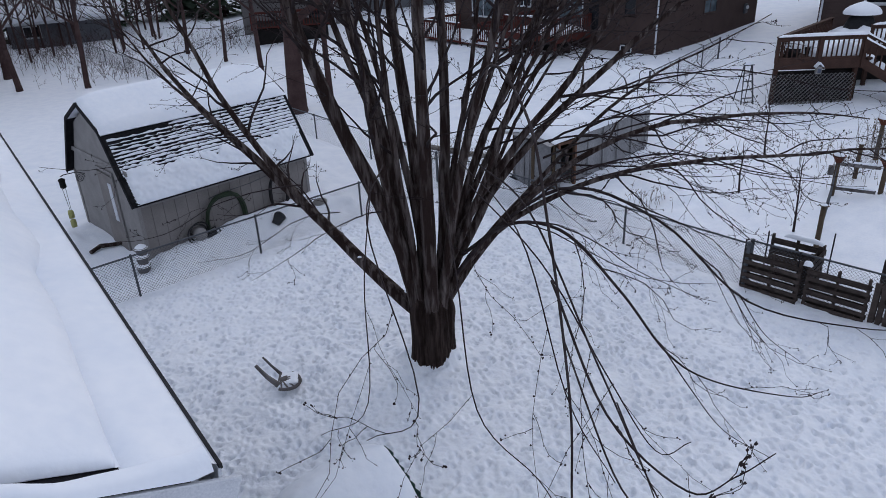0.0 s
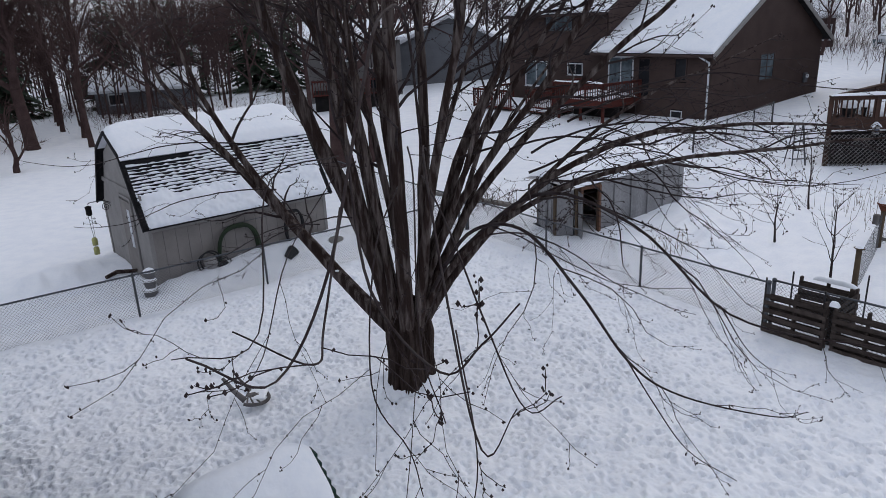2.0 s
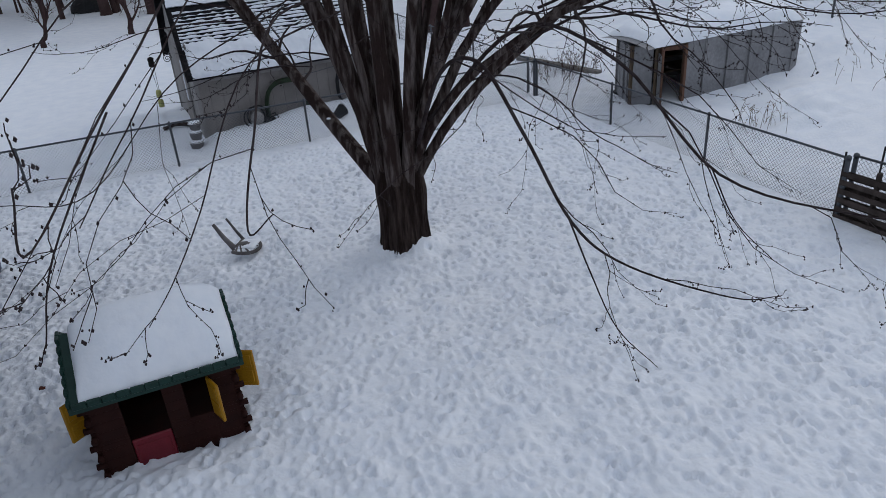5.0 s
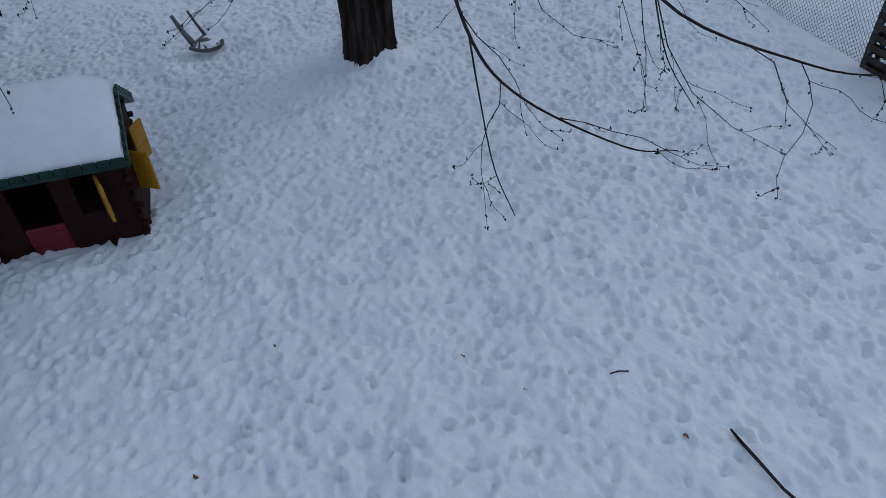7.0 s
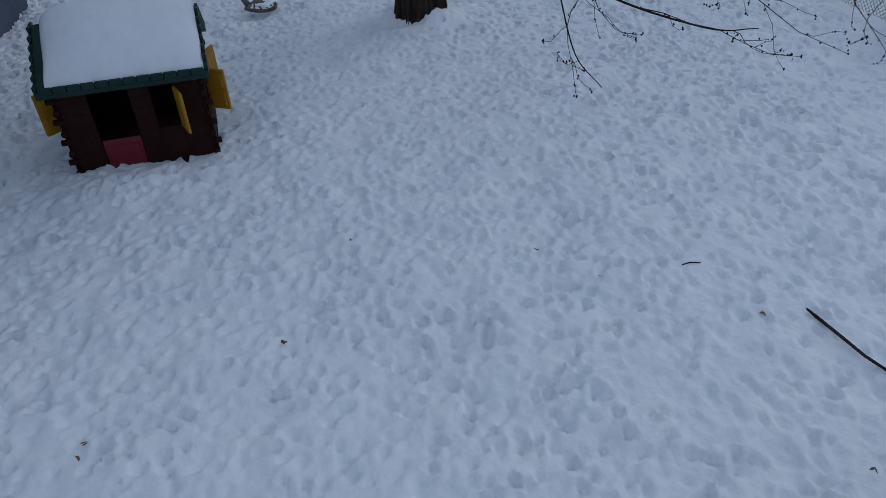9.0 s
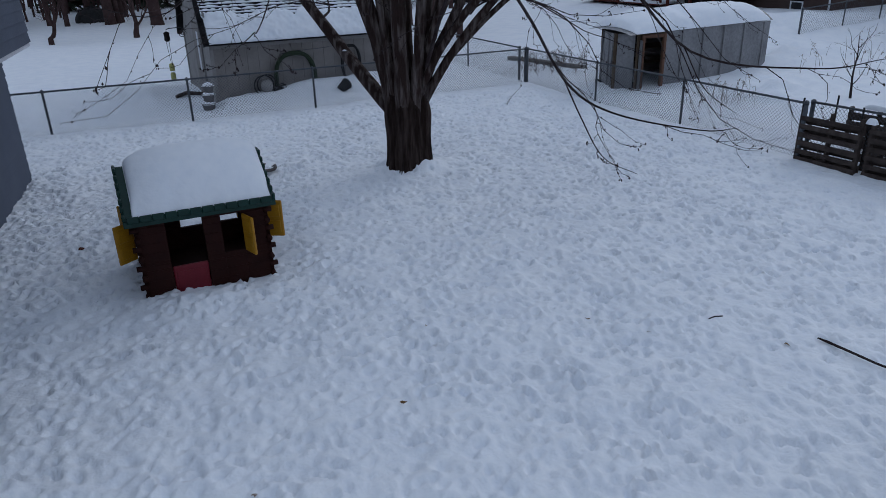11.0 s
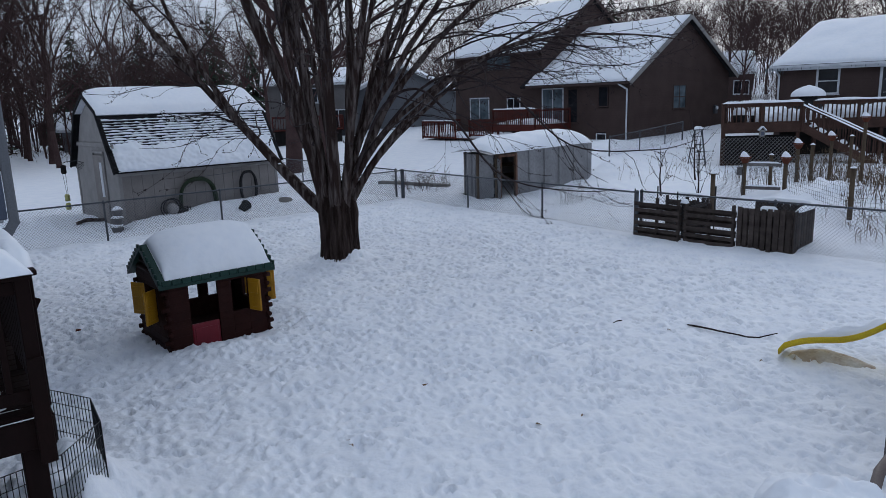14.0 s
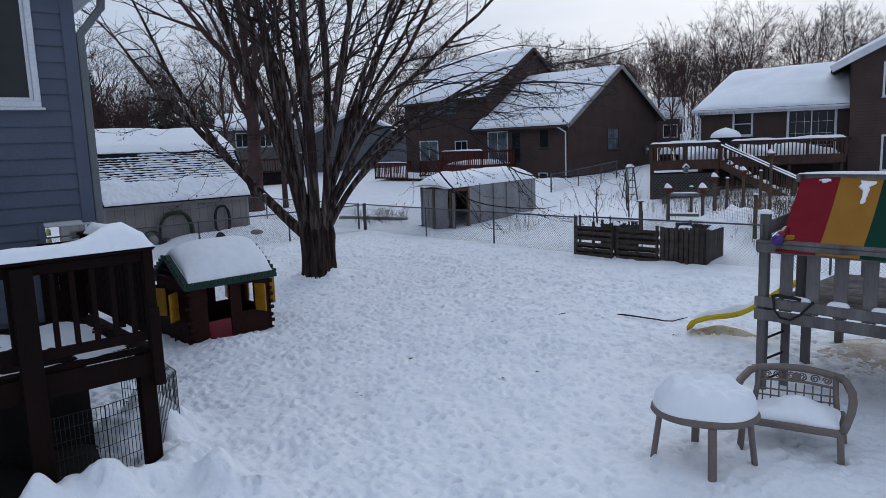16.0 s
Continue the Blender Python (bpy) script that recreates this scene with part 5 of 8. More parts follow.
    for off in (0.0, 1.1):
        o = Vector((off * 0.45, off * 0.8, 0))
        part("stringer", Mesh().beam(p0 + o + Vector((0, 0, zf - 0.15)), p1 + o + Vector((0, 0, 0.5)), 0.05, 0.26), DECK_BROWN, deck)
        part("stair_rail", Mesh().beam(p0 + o + Vector((0, 0, zt - 0.15)), p1 + o + Vector((0, 0, 1.36)), 0.13, 0.05), DECK_BROWN, deck)
        for t in (0.0, 0.97):
            s = p0.lerp(p1, t) + o
            part("newel_post", Mesh().box(s.x - 0.05, s.y - 0.05, drop(t, zf - 0.3, 0.2), s.x + 0.05, s.y + 0.05, drop(t, zt - 0.15, 1.36)), DECK_BROWN, deck)
        for k in range(1, 16):
            t = k / 16
            s = p0.lerp(p1, t) + o
            zz = drop(t, zf - 0.1, 0.55)
            part("baluster", Mesh().box(s.x - 0.02, s.y - 0.02, zz, s.x + 0.02, s.y + 0.02, drop(t, zt - 0.17, 1.34)), DECK_BROWN, deck)
        g = Mesh().grid(lambda u, v: p0.lerp(p1, u) + o + Vector((-0.04 + 0.08 * v, -0.07 + 0.14 * v, drop(u, zt - 0.125, 1.385) + 0.06 * (4 * v * (1 - v)) ** 0.5 * (0.8 + 0.5 * float(field(u * 3, v, 0.3, 86))))), 40, 9)
        solid("rail_snow", g, SNOW_SOFT, m, "snow lying down the sloping stair rail", "snow", "", True)
    for k in range(8):
        t = (k + 0.5) / 8
        s = p0.lerp(p1, t)
        part("tread", Mesh().beam((s.x, s.y, drop(t, zf - 0.1, 0.5)), (s.x + 0.5, s.y + 0.88, drop(t, zf - 0.1, 0.5)), 0.28, 0.04), DECK_BROWN, deck)
        g = Mesh().grid(lambda u, v: Vector((s.x + 0.03 + 0.46 * u, s.y + 0.05 + 0.8 * u, drop(t, zf - 0.08, 0.52))) + (p1 - p0).normalized() * (0.32 * (v - 0.5)) + Vector((0, 0, 0.17 * (4 * v * (1 - v)) ** 0.4 * (4 * u * (1 - u)) ** 0.3 * (0.85 + 0.5 * float(field(u + k, v, 0.4, 87))))), 12, 9)
        solid("lying_snow", g, SNOW_SOFT, m, "snow heaped on a stair tread", "snow", "", True)
    bx = thing("bird_house", m @ pose(-2.65, -6.45, 0), "small pale birdhouse hanging on the deck's edge", "birdhouse")
    part("box", Mesh().box(-0.08, -0.08, 1.68, 0.08, 0.06, 1.9, 0.01), SHED_TRIM, bx)
    part("door", Mesh().box(-0.05, -0.092, 1.72, 0.05, -0.08, 1.84, 0.004), SIDING_BLUE, bx, "blue front panel")
    part("roof", Mesh().prism([(-0.12, 1.88), (0.0, 2.0), (0.12, 1.88), (0.12, 1.91), (0.0, 2.04), (-0.12, 1.91)], -0.11, 0.08), SNOW_SOFT, bx, "little roof under snow")
    for x, y, w, h in ((-3.25, -5.9, 0.5, 0.55), (-2.6, -5.6, 0.45, 0.5), (-1.7, -5.3, 0.55, 0.6)):
        pot = thing("patio_pot", m @ pose(x, y, zf), "dark patio pot buried under snow", "pot", "snowed-in pots on the deck")
        part("pot", Mesh().tube([(0, 0, 0), (0, 0, h * 0.6)], [w * 0.3, w * 0.42], 14), RUBBER, pot, smooth=True)
        part("snow_top", Mesh().grid(lambda u, v: (w * 0.55 * math.cos(6.283 * u) * (1 - v ** 2.5), w * 0.5 * math.sin(6.283 * u) * (1 - v ** 2.5), h * 0.55 + 0.3 * v), 15, 8), SNOW_SOFT, pot, smooth=True)
    rail_snow((-3.95, -6.3, 0), (-1.3, -6.3, 0), zt + 0.001, m, "snow along a deck rail", 0.10, 0.15, 84)
    rail_snow((-0.19, -4.5, 0), (4.4, -4.5, 0), zt + 0.001, m, "snow along a deck rail", 0.12, 0.15, 85)
    snow_pad("deck_snow", -2.7, -6.2, -1.1, -5.0, zf + 0.004, 0.45, m, "deep snow on the deck floor", 0.7, None, 24, 24, 0.3, 10)
    snow_pad("deck_snow", -0.9, -4.4, 4.3, -2.4, zf + 0.004, 0.4, m, "deep snow on the deck floor", 0.7, None, 30, 20, 0.3, 11)
    gr = thing("covered_grill", m @ pose(0.15, -3.0, zf), "rounded grill under snow on the deck", "grill")
    part("cover", Mesh().grid(lambda u, v: (0.55 * math.cos(6.283 * u) * (1 - v ** 3), 0.45 * math.sin(6.283 * u) * (1 - v ** 3), 1.1 * v), 17, 9), RUBBER, gr, smooth=True)
    part("snow_top", Mesh().grid(lambda u, v: (0.62 * math.cos(6.283 * u) * (1 - v ** 2.5), 0.52 * math.sin(6.283 * u) * (1 - v ** 2.5), 0.85 + 0.42 * v), 17, 9), SNOW_SOFT, gr, smooth=True)


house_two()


# ---- the maple ----
def turn_dir(az, el):
    a, e = radians(az), radians(el)
    return Vector((math.cos(a) * math.cos(e), math.sin(a) * math.cos(e), math.sin(e)))


def limb_path(p, az, el0, el1, length, n, rs, wob=2.5, hook=0.0):
    """A limb that starts at p with the first elevation and bends to the second in slow waves; hook lifts the tip again."""
    pts = [Vector(p)]
    w1, w2, f1, f2 = rs.uniform(0, 6.28), rs.uniform(0, 6.28), rs.uniform(5, 11), rs.uniform(5, 11)
    for k in range(n):
        t = (k + 0.5) / n
        e = el0 + (el1 - el0) * t + hook * max(0.0, t - 0.6) / 0.4
        a = az + wob * 2.2 * (math.sin(w1 + f1 * t) - math.sin(w1)) + rs.gauss(0, wob * 0.7)
        pts.append(pts[-1] + turn_dir(a, e + wob * 1.6 * (math.sin(w2 + f2 * t) - math.sin(w2)) + rs.gauss(0, wob * 0.7)) * (length / n))
    return pts


def through_knots(knots, per=5):
    """A smooth line through a few knots."""
    k = [Vector(p) for p in knots]
    k = [k[0] * 2 - k[1]] + k + [k[-1] * 2 - k[-2]]
    out = []
    for i in range(1, len(k) - 2):
        for j in range(per):
            t = j / per
            a, b, c, d = k[i - 1], k[i], k[i + 1], k[i + 2]
            out.append(0.5 * (2 * b + (c - a) * t + (2 * a - 5 * b + 4 * c - d) * t * t + (3 * b - a - 3 * c + d) * t ** 3))
    return out + [k[-2]]


def grow(g, buds, pts, r0, r1, level, rs, droop, dens=1.0, max_level=3, spread=38, shortest=0.25):
    """Draws one limb and, along it, its side branches."""
    n = len(pts)
    g.tube(pts, [max(r1, r0 + (r1 - r0) * (i / (n - 1)) ** 0.8) for i in range(n)], 10 if r0 > 0.07 else (7 if r0 > 0.025 else (4 if r0 > 0.008 else 3)), False)
    length = sum((pts[i + 1] - pts[i]).length for i in range(n - 1))
    if buds is not None and level >= 2:
        k = max(2, int(length / 0.17))
        for i in range(k + 2):
            s = min(1.0, (i + rs.random() * 0.6) / k) * (n - 1)
            j = min(n - 2, int(s))
            p = pts[j].lerp(pts[j + 1], s - j)
            for c in range(rs.choice((1, 1, 1, 2))):
                buds.append((p + Vector((rs.gauss(0, 0.009), rs.gauss(0, 0.009), rs.gauss(0, 0.009))), rs.uniform(0.005, 0.0125)))
    if level >= max_level or length < shortest:
        return
    count = max(2, int(length * dens * (1.15, 2.2, 3.4, 4.0)[level]))
    for k in range(count):
        s = (0.14 if level else 0.30) + (0.84 if level else 0.68) * (k + rs.random()) / count
        s = min(0.98, s)
        f = s * (n - 1)
        j = min(n - 2, int(f))
        p = pts[j].lerp(pts[j + 1], f - j)
        d = (pts[j + 1] - pts[j]).normalized()
        az, el = math.degrees(math.atan2(d.y, d.x)), math.degrees(math.asin(max(-1, min(1, d.z))))
        side = -1 if (k % 2) else 1
        az2 = az + side * rs.uniform(0.6, 1.6) * spread
        el2 = el * 0.7 + rs.uniform(-24, 26) - droop * 6
        l2 = min(length * (1.05 - s) * rs.uniform(0.3, 0.7), length * 0.45) * (1.0 if level < 2 else 0.8) + 0.09
        rad = (r0 + (r1 - r0) * s) * rs.uniform(0.34, 0.55)
        if l2 < 0.1 or camera_clearance(p + turn_dir(az2, el2) * l2):
            continue
        end = el2 - droop * rs.uniform(10, 55) * min(1.3, l2)
        q = limb_path(p, az2, el2, max(-70, end), l2, 6 if l2 > 0.5 else 4, rs, 6.5, rs.uniform(20, 75) * droop)
        if camera_clearance(q[-1]):
            continue
        grow(g, buds, q, max(0.0032, rad), 0.0022, level + 1, rs, droop, dens, max_level, spread, shortest)


def bud_mesh(buds, size=1.0):
    g = Mesh()
    for p, r in buds:
        r *= size
        g.add([p + Vector((r, 0, 0)), p + Vector((-r, 0, 0)), p + Vector((0, r, 0)), p + Vector((0, -r, 0)), p + Vector((0, 0, r * 1.5)), p + Vector((0, 0, -r * 1.2))],
              [(0, 2, 4), (2, 1, 4), (1, 3, 4), (3, 0, 4), (2, 0, 5), (1, 2, 5), (3, 1, 5), (0, 3, 5)])
    return g


# azimuth, first and last elevation, length, radius, height of the foot, forks
STEMS = [
    (203, 79, 74, 11.0, 0.165, 0.75, 1), (158, 80, 82, 12.0, 0.15, 0.8, 1), (118, 84, 82, 12.0, 0.14, 0.85, 2), (285, 88, 86, 11.5, 0.145, 0.85, 1),
    (58, 83, 80, 11.5, 0.12, 0.95, 1), (332, 79, 74, 10.5, 0.10, 1.0, 1), (30, 75, 64, 10.0, 0.095, 1.1, 1), (8, 71, 52, 9.5, 0.085, 1.15, 1), (18, 62, 38, 9.0, 0.088, 1.05, 1),
    (22, 69, 57, 9.5, 0.066, 1.3, 1), (356, 66, 49, 8.5, 0.055, 1.35, 0), (240, 83, 73, 10.0, 0.07, 1.25, 0),
]
# limbs that leave low and arch outwards
SIDE_STEMS = [
    (174, 41, 47, 5.4, 0.118, 1.05), (12, 66, -30, 8.2, 0.072, 1.25), (350, 64, -12, 8.0, 0.058, 1.4), (26, 60, 6, 8.0, 0.055, 1.3),
]


def camera_clearance(p):
    """Where twigs are left out to clear the camera's path and view (p is taken from the tree's foot)."""
    return p.y < -8.95 or (p.x > 3.6 and p.y < -5.2 and p.z > 3.0) or (p.y < -3.0 and p.z < 1.45)


def fork_of(g, crown, buds, pts, j, r, az, e0, e1, length, rs):
    """A lesser stem leaving a stem at its j-th point."""
    n = max(8, int(length * 1.6))
    q = limb_path(pts[j] - (pts[j] - pts[j - 1]) * 0.6, az, e0, e1, length, n, rs, 2.6)
    g.tube(q, [max(0.008, r * (1 - 0.93 * (i / n) ** 0.85)) for i in range(n + 1)], 9)
    grow_from(crown, buds, q, r, rs, -0.05, 0.85, 0.25)
    return q


def make_maple():
    rs = random.Random(23)
    base = Vector((-1.92, 9.98, 0.0))
    tree = thing("maple_tree", pose(*base), "large bare multi-stemmed maple tree standing in snow", "tree")
    bole_g, crown, buds = Mesh(), Mesh(), []
    rows, sides = 44, 168

    def bole(u, v):
        z = -0.25 + 1.95 * v
        r = 0.36 + 0.14 * math.exp(-(z + 0.1) * 4.5) + 0.07 * max(0, z - 0.7)
        an = 2 * math.pi * u
        flute = 1 + 0.07 * math.sin(5 * an + 0.7) * (0.6 + 0.5 * max(0, z)) + 0.04 * math.sin(9 * an + z * 0.6) + 0.09 * float(field(math.cos(an) * 2 + 9, math.sin(an) * 2 + z * 0.4, 0.4, 91)) + 0.07 * float(field(math.cos(an) * 2 + 9, math.sin(an) * 2 + z * 0.22, 0.10, 92)) + 0.05 * float(field(math.cos(an) * 2 + 9, math.sin(an) * 2 + z * 0.15, 0.045, 93))
        k = max(0.0, (v - 0.62) / 0.38)
        return (r * flute * math.cos(an) * (1 - 0.72 * k * k), r * flute * math.sin(an) * (1 - 0.72 * k * k), z)
    bole_g.grid(bole, sides + 1, rows)
    part("trunk", bole_g, BARK_WET, tree, smooth=True)
    for az, e0, e1, length, r, h, forks in STEMS:
        d = turn_dir(az, 0)
        p = d * (0.25 - r * 0.45) + Vector((0, 0, h - 0.1))
        low = limb_path(p, az, 84, e0 - 1, 1.2, 5, rs, 1.4)
        pts = low + limb_path(low[-1], az, e0, e1, length, 24, rs, 3.6)[1:]
        n = len(pts)
        g = Mesh()
        rad = lambda i: r * (1.1 - 0.98 * (i / (n - 1)) ** 0.85)
        lump = [1 + rs.uniform(-0.05, 0.07) for i in range(n)]
        g.tube(pts, [rad(i) * lump[i] for i in range(n)], 12)
        for k in range(forks):
            j = rs.randint(5 + 3 * k, 9 + 4 * k)
            fork_of(g, crown, buds, pts, j, rad(j) * 0.68, az + rs.choice((-1, 1)) * rs.uniform(20, 60), e0 - rs.uniform(0, 4), e1 - rs.uniform(0, 7), length * (0.66 - 0.12 * k), rs)
        part("stem", g, BARK, tree, smooth=True)
        grow_from(crown, buds, pts[4:], r * 0.8, rs, -0.2, 0.7, 0.34)
    for k, (az, e0, e1, length, r, h) in enumerate(SIDE_STEMS):
        d = turn_dir(az, 0)
        p = d * 0.2 + Vector((0, 0, h - 0.1))
        pts = limb_path(p + d * 0.1 + Vector((0, 0, 0.12)), az, e0, e1, length, 20, rs, 1.2 if k == 0 else 2.6, 0 if k == 0 else 18)
        n = len(pts)
        g = Mesh()
        rad = lambda i: r * (1.15 - (0.72 if k == 0 else 1.02) * (i / (n - 1)) ** 0.85)
        g.tube(pts, [rad(i) for i in range(n)], 10)
        if k == 0:
            fork_of(g, crown, buds, pts, 10, rad(10) * 0.85, az + 14, 58, 66, 6.4, rs)
            fork_of(g, crown, buds, pts, 19, rad(19) * 0.9, az - 6, 44, 30, 4.0, rs)
            fork_of(g, crown, buds, pts, 13, rad(13) * 0.6, az + 30, 50, 62, 4.5, rs)
        part("limb", g, BARK, tree, smooth=True)
        grow_from(crown, buds, pts[1:], r, rs, 0.5 if k == 0 else 0.7, 1.1 if k == 0 else 0.9, 0.3)
    for knots, r in DRAPED:
        line = through_knots(knots, 6)
        grow(crown, buds, line, r, 0.0035, 1, rs, 0.8, 0.62 if r > 0.03 else 0.36, 3, 36)
    for foot, az, e0, e1, length, r, hook in HANGING:
        q = limb_path(Vector(foot), az, e0, e1, length, 20, rs, 4.0, hook)
        grow(crown, buds, q, r, 0.003, 1, rs, 0.8, 0.7, 3, 34)
    part("crown", crown, TWIG, tree, "many bare branches and twigs", smooth=True)
    tagged(part("bud_cover", bud_mesh(buds, 0.85), TWIG, tree, "dark winter buds on the twigs"), kind="stuff")
    # snow lodged in the forks
    for x, y, z, s in ((0.3, -0.15, 1.62, 0.06), (-0.42, 0.02, 1.42, 0.06), (-1.25, 0.06, 2.05, 0.04)):
        g = Mesh().grid(lambda u, v: (s * (1 - v * v) * math.cos(6.2832 * u), s * 0.8 * (1 - v * v) * math.sin(6.2832 * u), s * 0.7 * v), 13, 6)
        solid("lodged_snow", g, SNOW_SOFT, pose(base.x + x, base.y + y, z), "clump of snow lodged in a tree fork", "snow", "", True)
    return tree


def grow_from(g, buds, pts, r, rs, droop, dens, start):
    """Side branches of a stem that is already drawn."""
    n = len(pts)
    length = sum((pts[i + 1] - pts[i]).length for i in range(n - 1))
    count = int(length * 1.6 * dens) + 3
    for k in range(count):
        s = start + (0.97 - start) * (k + rs.random()) / count
        f = s * (n - 1)
        j = min(n - 2, int(f))
        p = pts[j].lerp(pts[j + 1], f - j)
        d = (pts[j + 1] - pts[j]).normalized()
        az, el = math.degrees(math.atan2(d.y, d.x)), math.degrees(math.asin(d.z))
        az2 = az + rs.choice((-1, 1)) * rs.uniform(15, 95)
        el2 = el * (0.65 if droop > 0 else 0.55) + rs.uniform(-22, 14)
        l2 = max(0.5, length * (1.0 - s) * rs.uniform(0.25, 0.55) + rs.uniform(0.3, 1.2))
        if camera_clearance(p + turn_dir(az2, el2) * l2):
            continue
        q = limb_path(p, az2, el2, el2 - droop * rs.uniform(15, 60), l2, 9, rs, 5.5, max(0, droop) * rs.uniform(10, 60))
        if camera_clearance(q[-1]):
            continue
        grow(g, buds, q, min(0.028, r * (1 - s) * 0.4 + 0.007), 0.0024, 1, rs, max(0.15, droop), 0.8, 3, 34, shortest=0.3)


# boughs that sweep down round the crown, as knots from the tree's foot, with their radius
DRAPED = [
    (((0.5, -0.2, 1.9), (1.3, -0.9, 3.1), (2.2, -1.7, 3.45), (2.99, -2.39, 2.92), (3.62, -2.78, 2.22), (4.2, -2.95, 1.95), (5.12, -3.05, 1.86), (5.49, -2.94, 1.89)), 0.034),
    (((3.55, -2.74, 2.3), (3.9, -3.1, 1.9), (4.25, -3.45, 1.59), (4.69, -3.88, 1.58)), 0.0101),
    (((0.6, 0.0, 2.2), (2.2, -0.5, 3.6), (3.6, -1.2, 3.4), (4.78, -1.76, 2.47), (6.07, -2.23, 2.4), (6.7, -2.4, 2.55)), 0.034),
    (((4.7, -1.7, 2.5), (5.0, -2.0, 2.1), (5.39, -2.34, 1.91)), 0.0086),
    (((0.7, -1.0, 4.4), (1.4, -3.5, 6.0), (1.9, -5.6, 6.1), (2.1, -6.6, 5.62), (2.25, -7.5, 4.98), (2.27, -8.1, 4.74), (2.35, -8.7, 5.15)), 0.0187),
    (((2.13, -6.9, 5.4), (2.45, -7.5, 4.9), (2.85, -7.8, 4.68), (3.05, -7.87, 4.86), (3.2, -7.9, 5.05)), 0.0086),
    (((2.2, -7.2, 5.2), (2.45, -8.0, 4.95), (2.6, -8.4, 5.0), (2.45, -8.6, 5.2)), 0.0070),
    (((1.2, -2.4, 4.6), (1.9, -4.8, 5.0), (2.5, -6.4, 4.4), (2.9, -7.3, 3.98), (3.1, -7.4, 4.3)), 0.0140),
    (((2.6, -6.6, 4.3), (2.85, -7.2, 3.9), (2.84, -7.35, 3.55)), 0.0070),
    (((1.0, -2.0, 4.2), (2.0, -4.6, 4.4), (2.6, -5.7, 3.9), (2.96, -6.25, 3.6), (3.2, -6.3, 3.75)), 0.0125),
    (((0.6, -1.8, 4.0), (1.1, -4.0, 3.9), (1.44, -5.2, 3.05), (2.06, -6.06, 3.04), (2.3, -6.5, 3.0)), 0.0117),
    (((0.9, -2.2, 4.6), (1.8, -4.8, 4.8), (2.26, -6.26, 4.09), (2.6, -6.9, 3.85)), 0.0109),
    (((-0.2, -1.8, 4.4), (0.3, -4.5, 4.7), (1.15, -6.4, 4.07), (0.9, -7.0, 4.15)), 0.0109),
    (((-0.5, -1.4, 4.0), (0.0, -3.8, 3.7), (0.38, -5.3, 3.12), (0.1, -5.9, 3.2)), 0.0101),
]
HANGING = [
    ((1.6, 0.5, 3.1), -5, 26, -30, 5.6, 0.024, 45), ((1.2, 0.0, 2.7), -36, 34, -52, 3.8, 0.017, 60),
    ((-0.6, -0.6, 3.2), -110, 22, -60, 2.6, 0.013, 70), ((1.9, 1.0, 3.6), 12, 24, -34, 5.0, 0.021, 50), ((-1.6, 0.3, 2.8), 215, 10, -45, 2.6, 0.012, 60),
    ((2.0, 0.6, 4.0), 4, 26, -30, 5.6, 0.021, 55), ((-1.9, -0.5, 3.6), 235, 15, -50, 3.0, 0.013, 70),
    ((2.2, 0.8, 4.6), -12, 22, -42, 5.4, 0.02, 55), ((-2.8, 0.2, 4.2), 225, 14, -48, 3.4, 0.014, 60), ((2.5, 1.2, 4.4), 24, 22, -30, 5.0, 0.02, 50), ((1.8, -0.2, 4.2), -24, 26, -46, 4.6, 0.018, 60),
]
make_maple()


# ---- background trees ----
def spike(g, p, q, r):
    """A twig: a thin three-sided point."""
    d = (q - p)
    u = d.orthogonal().normalized() * r
    w = d.cross(u).normalized() * r
    g.add([p + u, p - u * 0.5 + w * 0.87, p - u * 0.5 - w * 0.87, q], [(0, 1, 3), (1, 2, 3), (2, 0, 3)])


def lean(d, angle, turn):
    """d tipped by an angle, the way it tips turned round d."""
    u = d.orthogonal().normalized()
    u = Matrix.Rotation(turn, 3, d) @ u
    return (d * math.cos(angle) + u * math.sin(angle)).normalized()


def ramify(g, p, d, length, r, level, rs, last, kids=3, tip=0.014, lift=0.12, gap=0.0):
    """A branch that bends, tapers and splits, down to its twigs."""
    if level == last:
        spike(g, p, p + d * length, tip)
        return
    n = 3 if level < 2 else 2
    pts = [p]
    for k in range(n):
        d = (d + Vector((rs.gauss(0, 0.13), rs.gauss(0, 0.13), rs.gauss(0, 0.06) + lift * 0.5))).normalized()
        pts.append(pts[-1] + d * (length / n))
    g.tube(pts, [r * (1 - 0.42 * k / n) for k in range(n + 1)], 6 if level == 0 else 4 if level == 1 else 3, False)
    turn = rs.uniform(0, 6.28)
    for k in range(kids + (1 if level >= last - 2 else 0)):
        turn += 2.4 + rs.uniform(-0.5, 0.5)
        s = rs.uniform(0.45, 1.0) if k else 1.0
        f = s * n
        j = min(n - 1, int(f))
        q = pts[j].lerp(pts[j + 1], f - j)
        a = (rs.uniform(0.12, 0.35) if k == 0 else rs.uniform(0.45, 0.95))
        ramify(g, q, lean(d, a, turn), length * rs.uniform(0.56, 0.78), r * 0.58 * (1.0 if k == 0 else 0.8), level + 1, rs, last, kids, tip, lift)


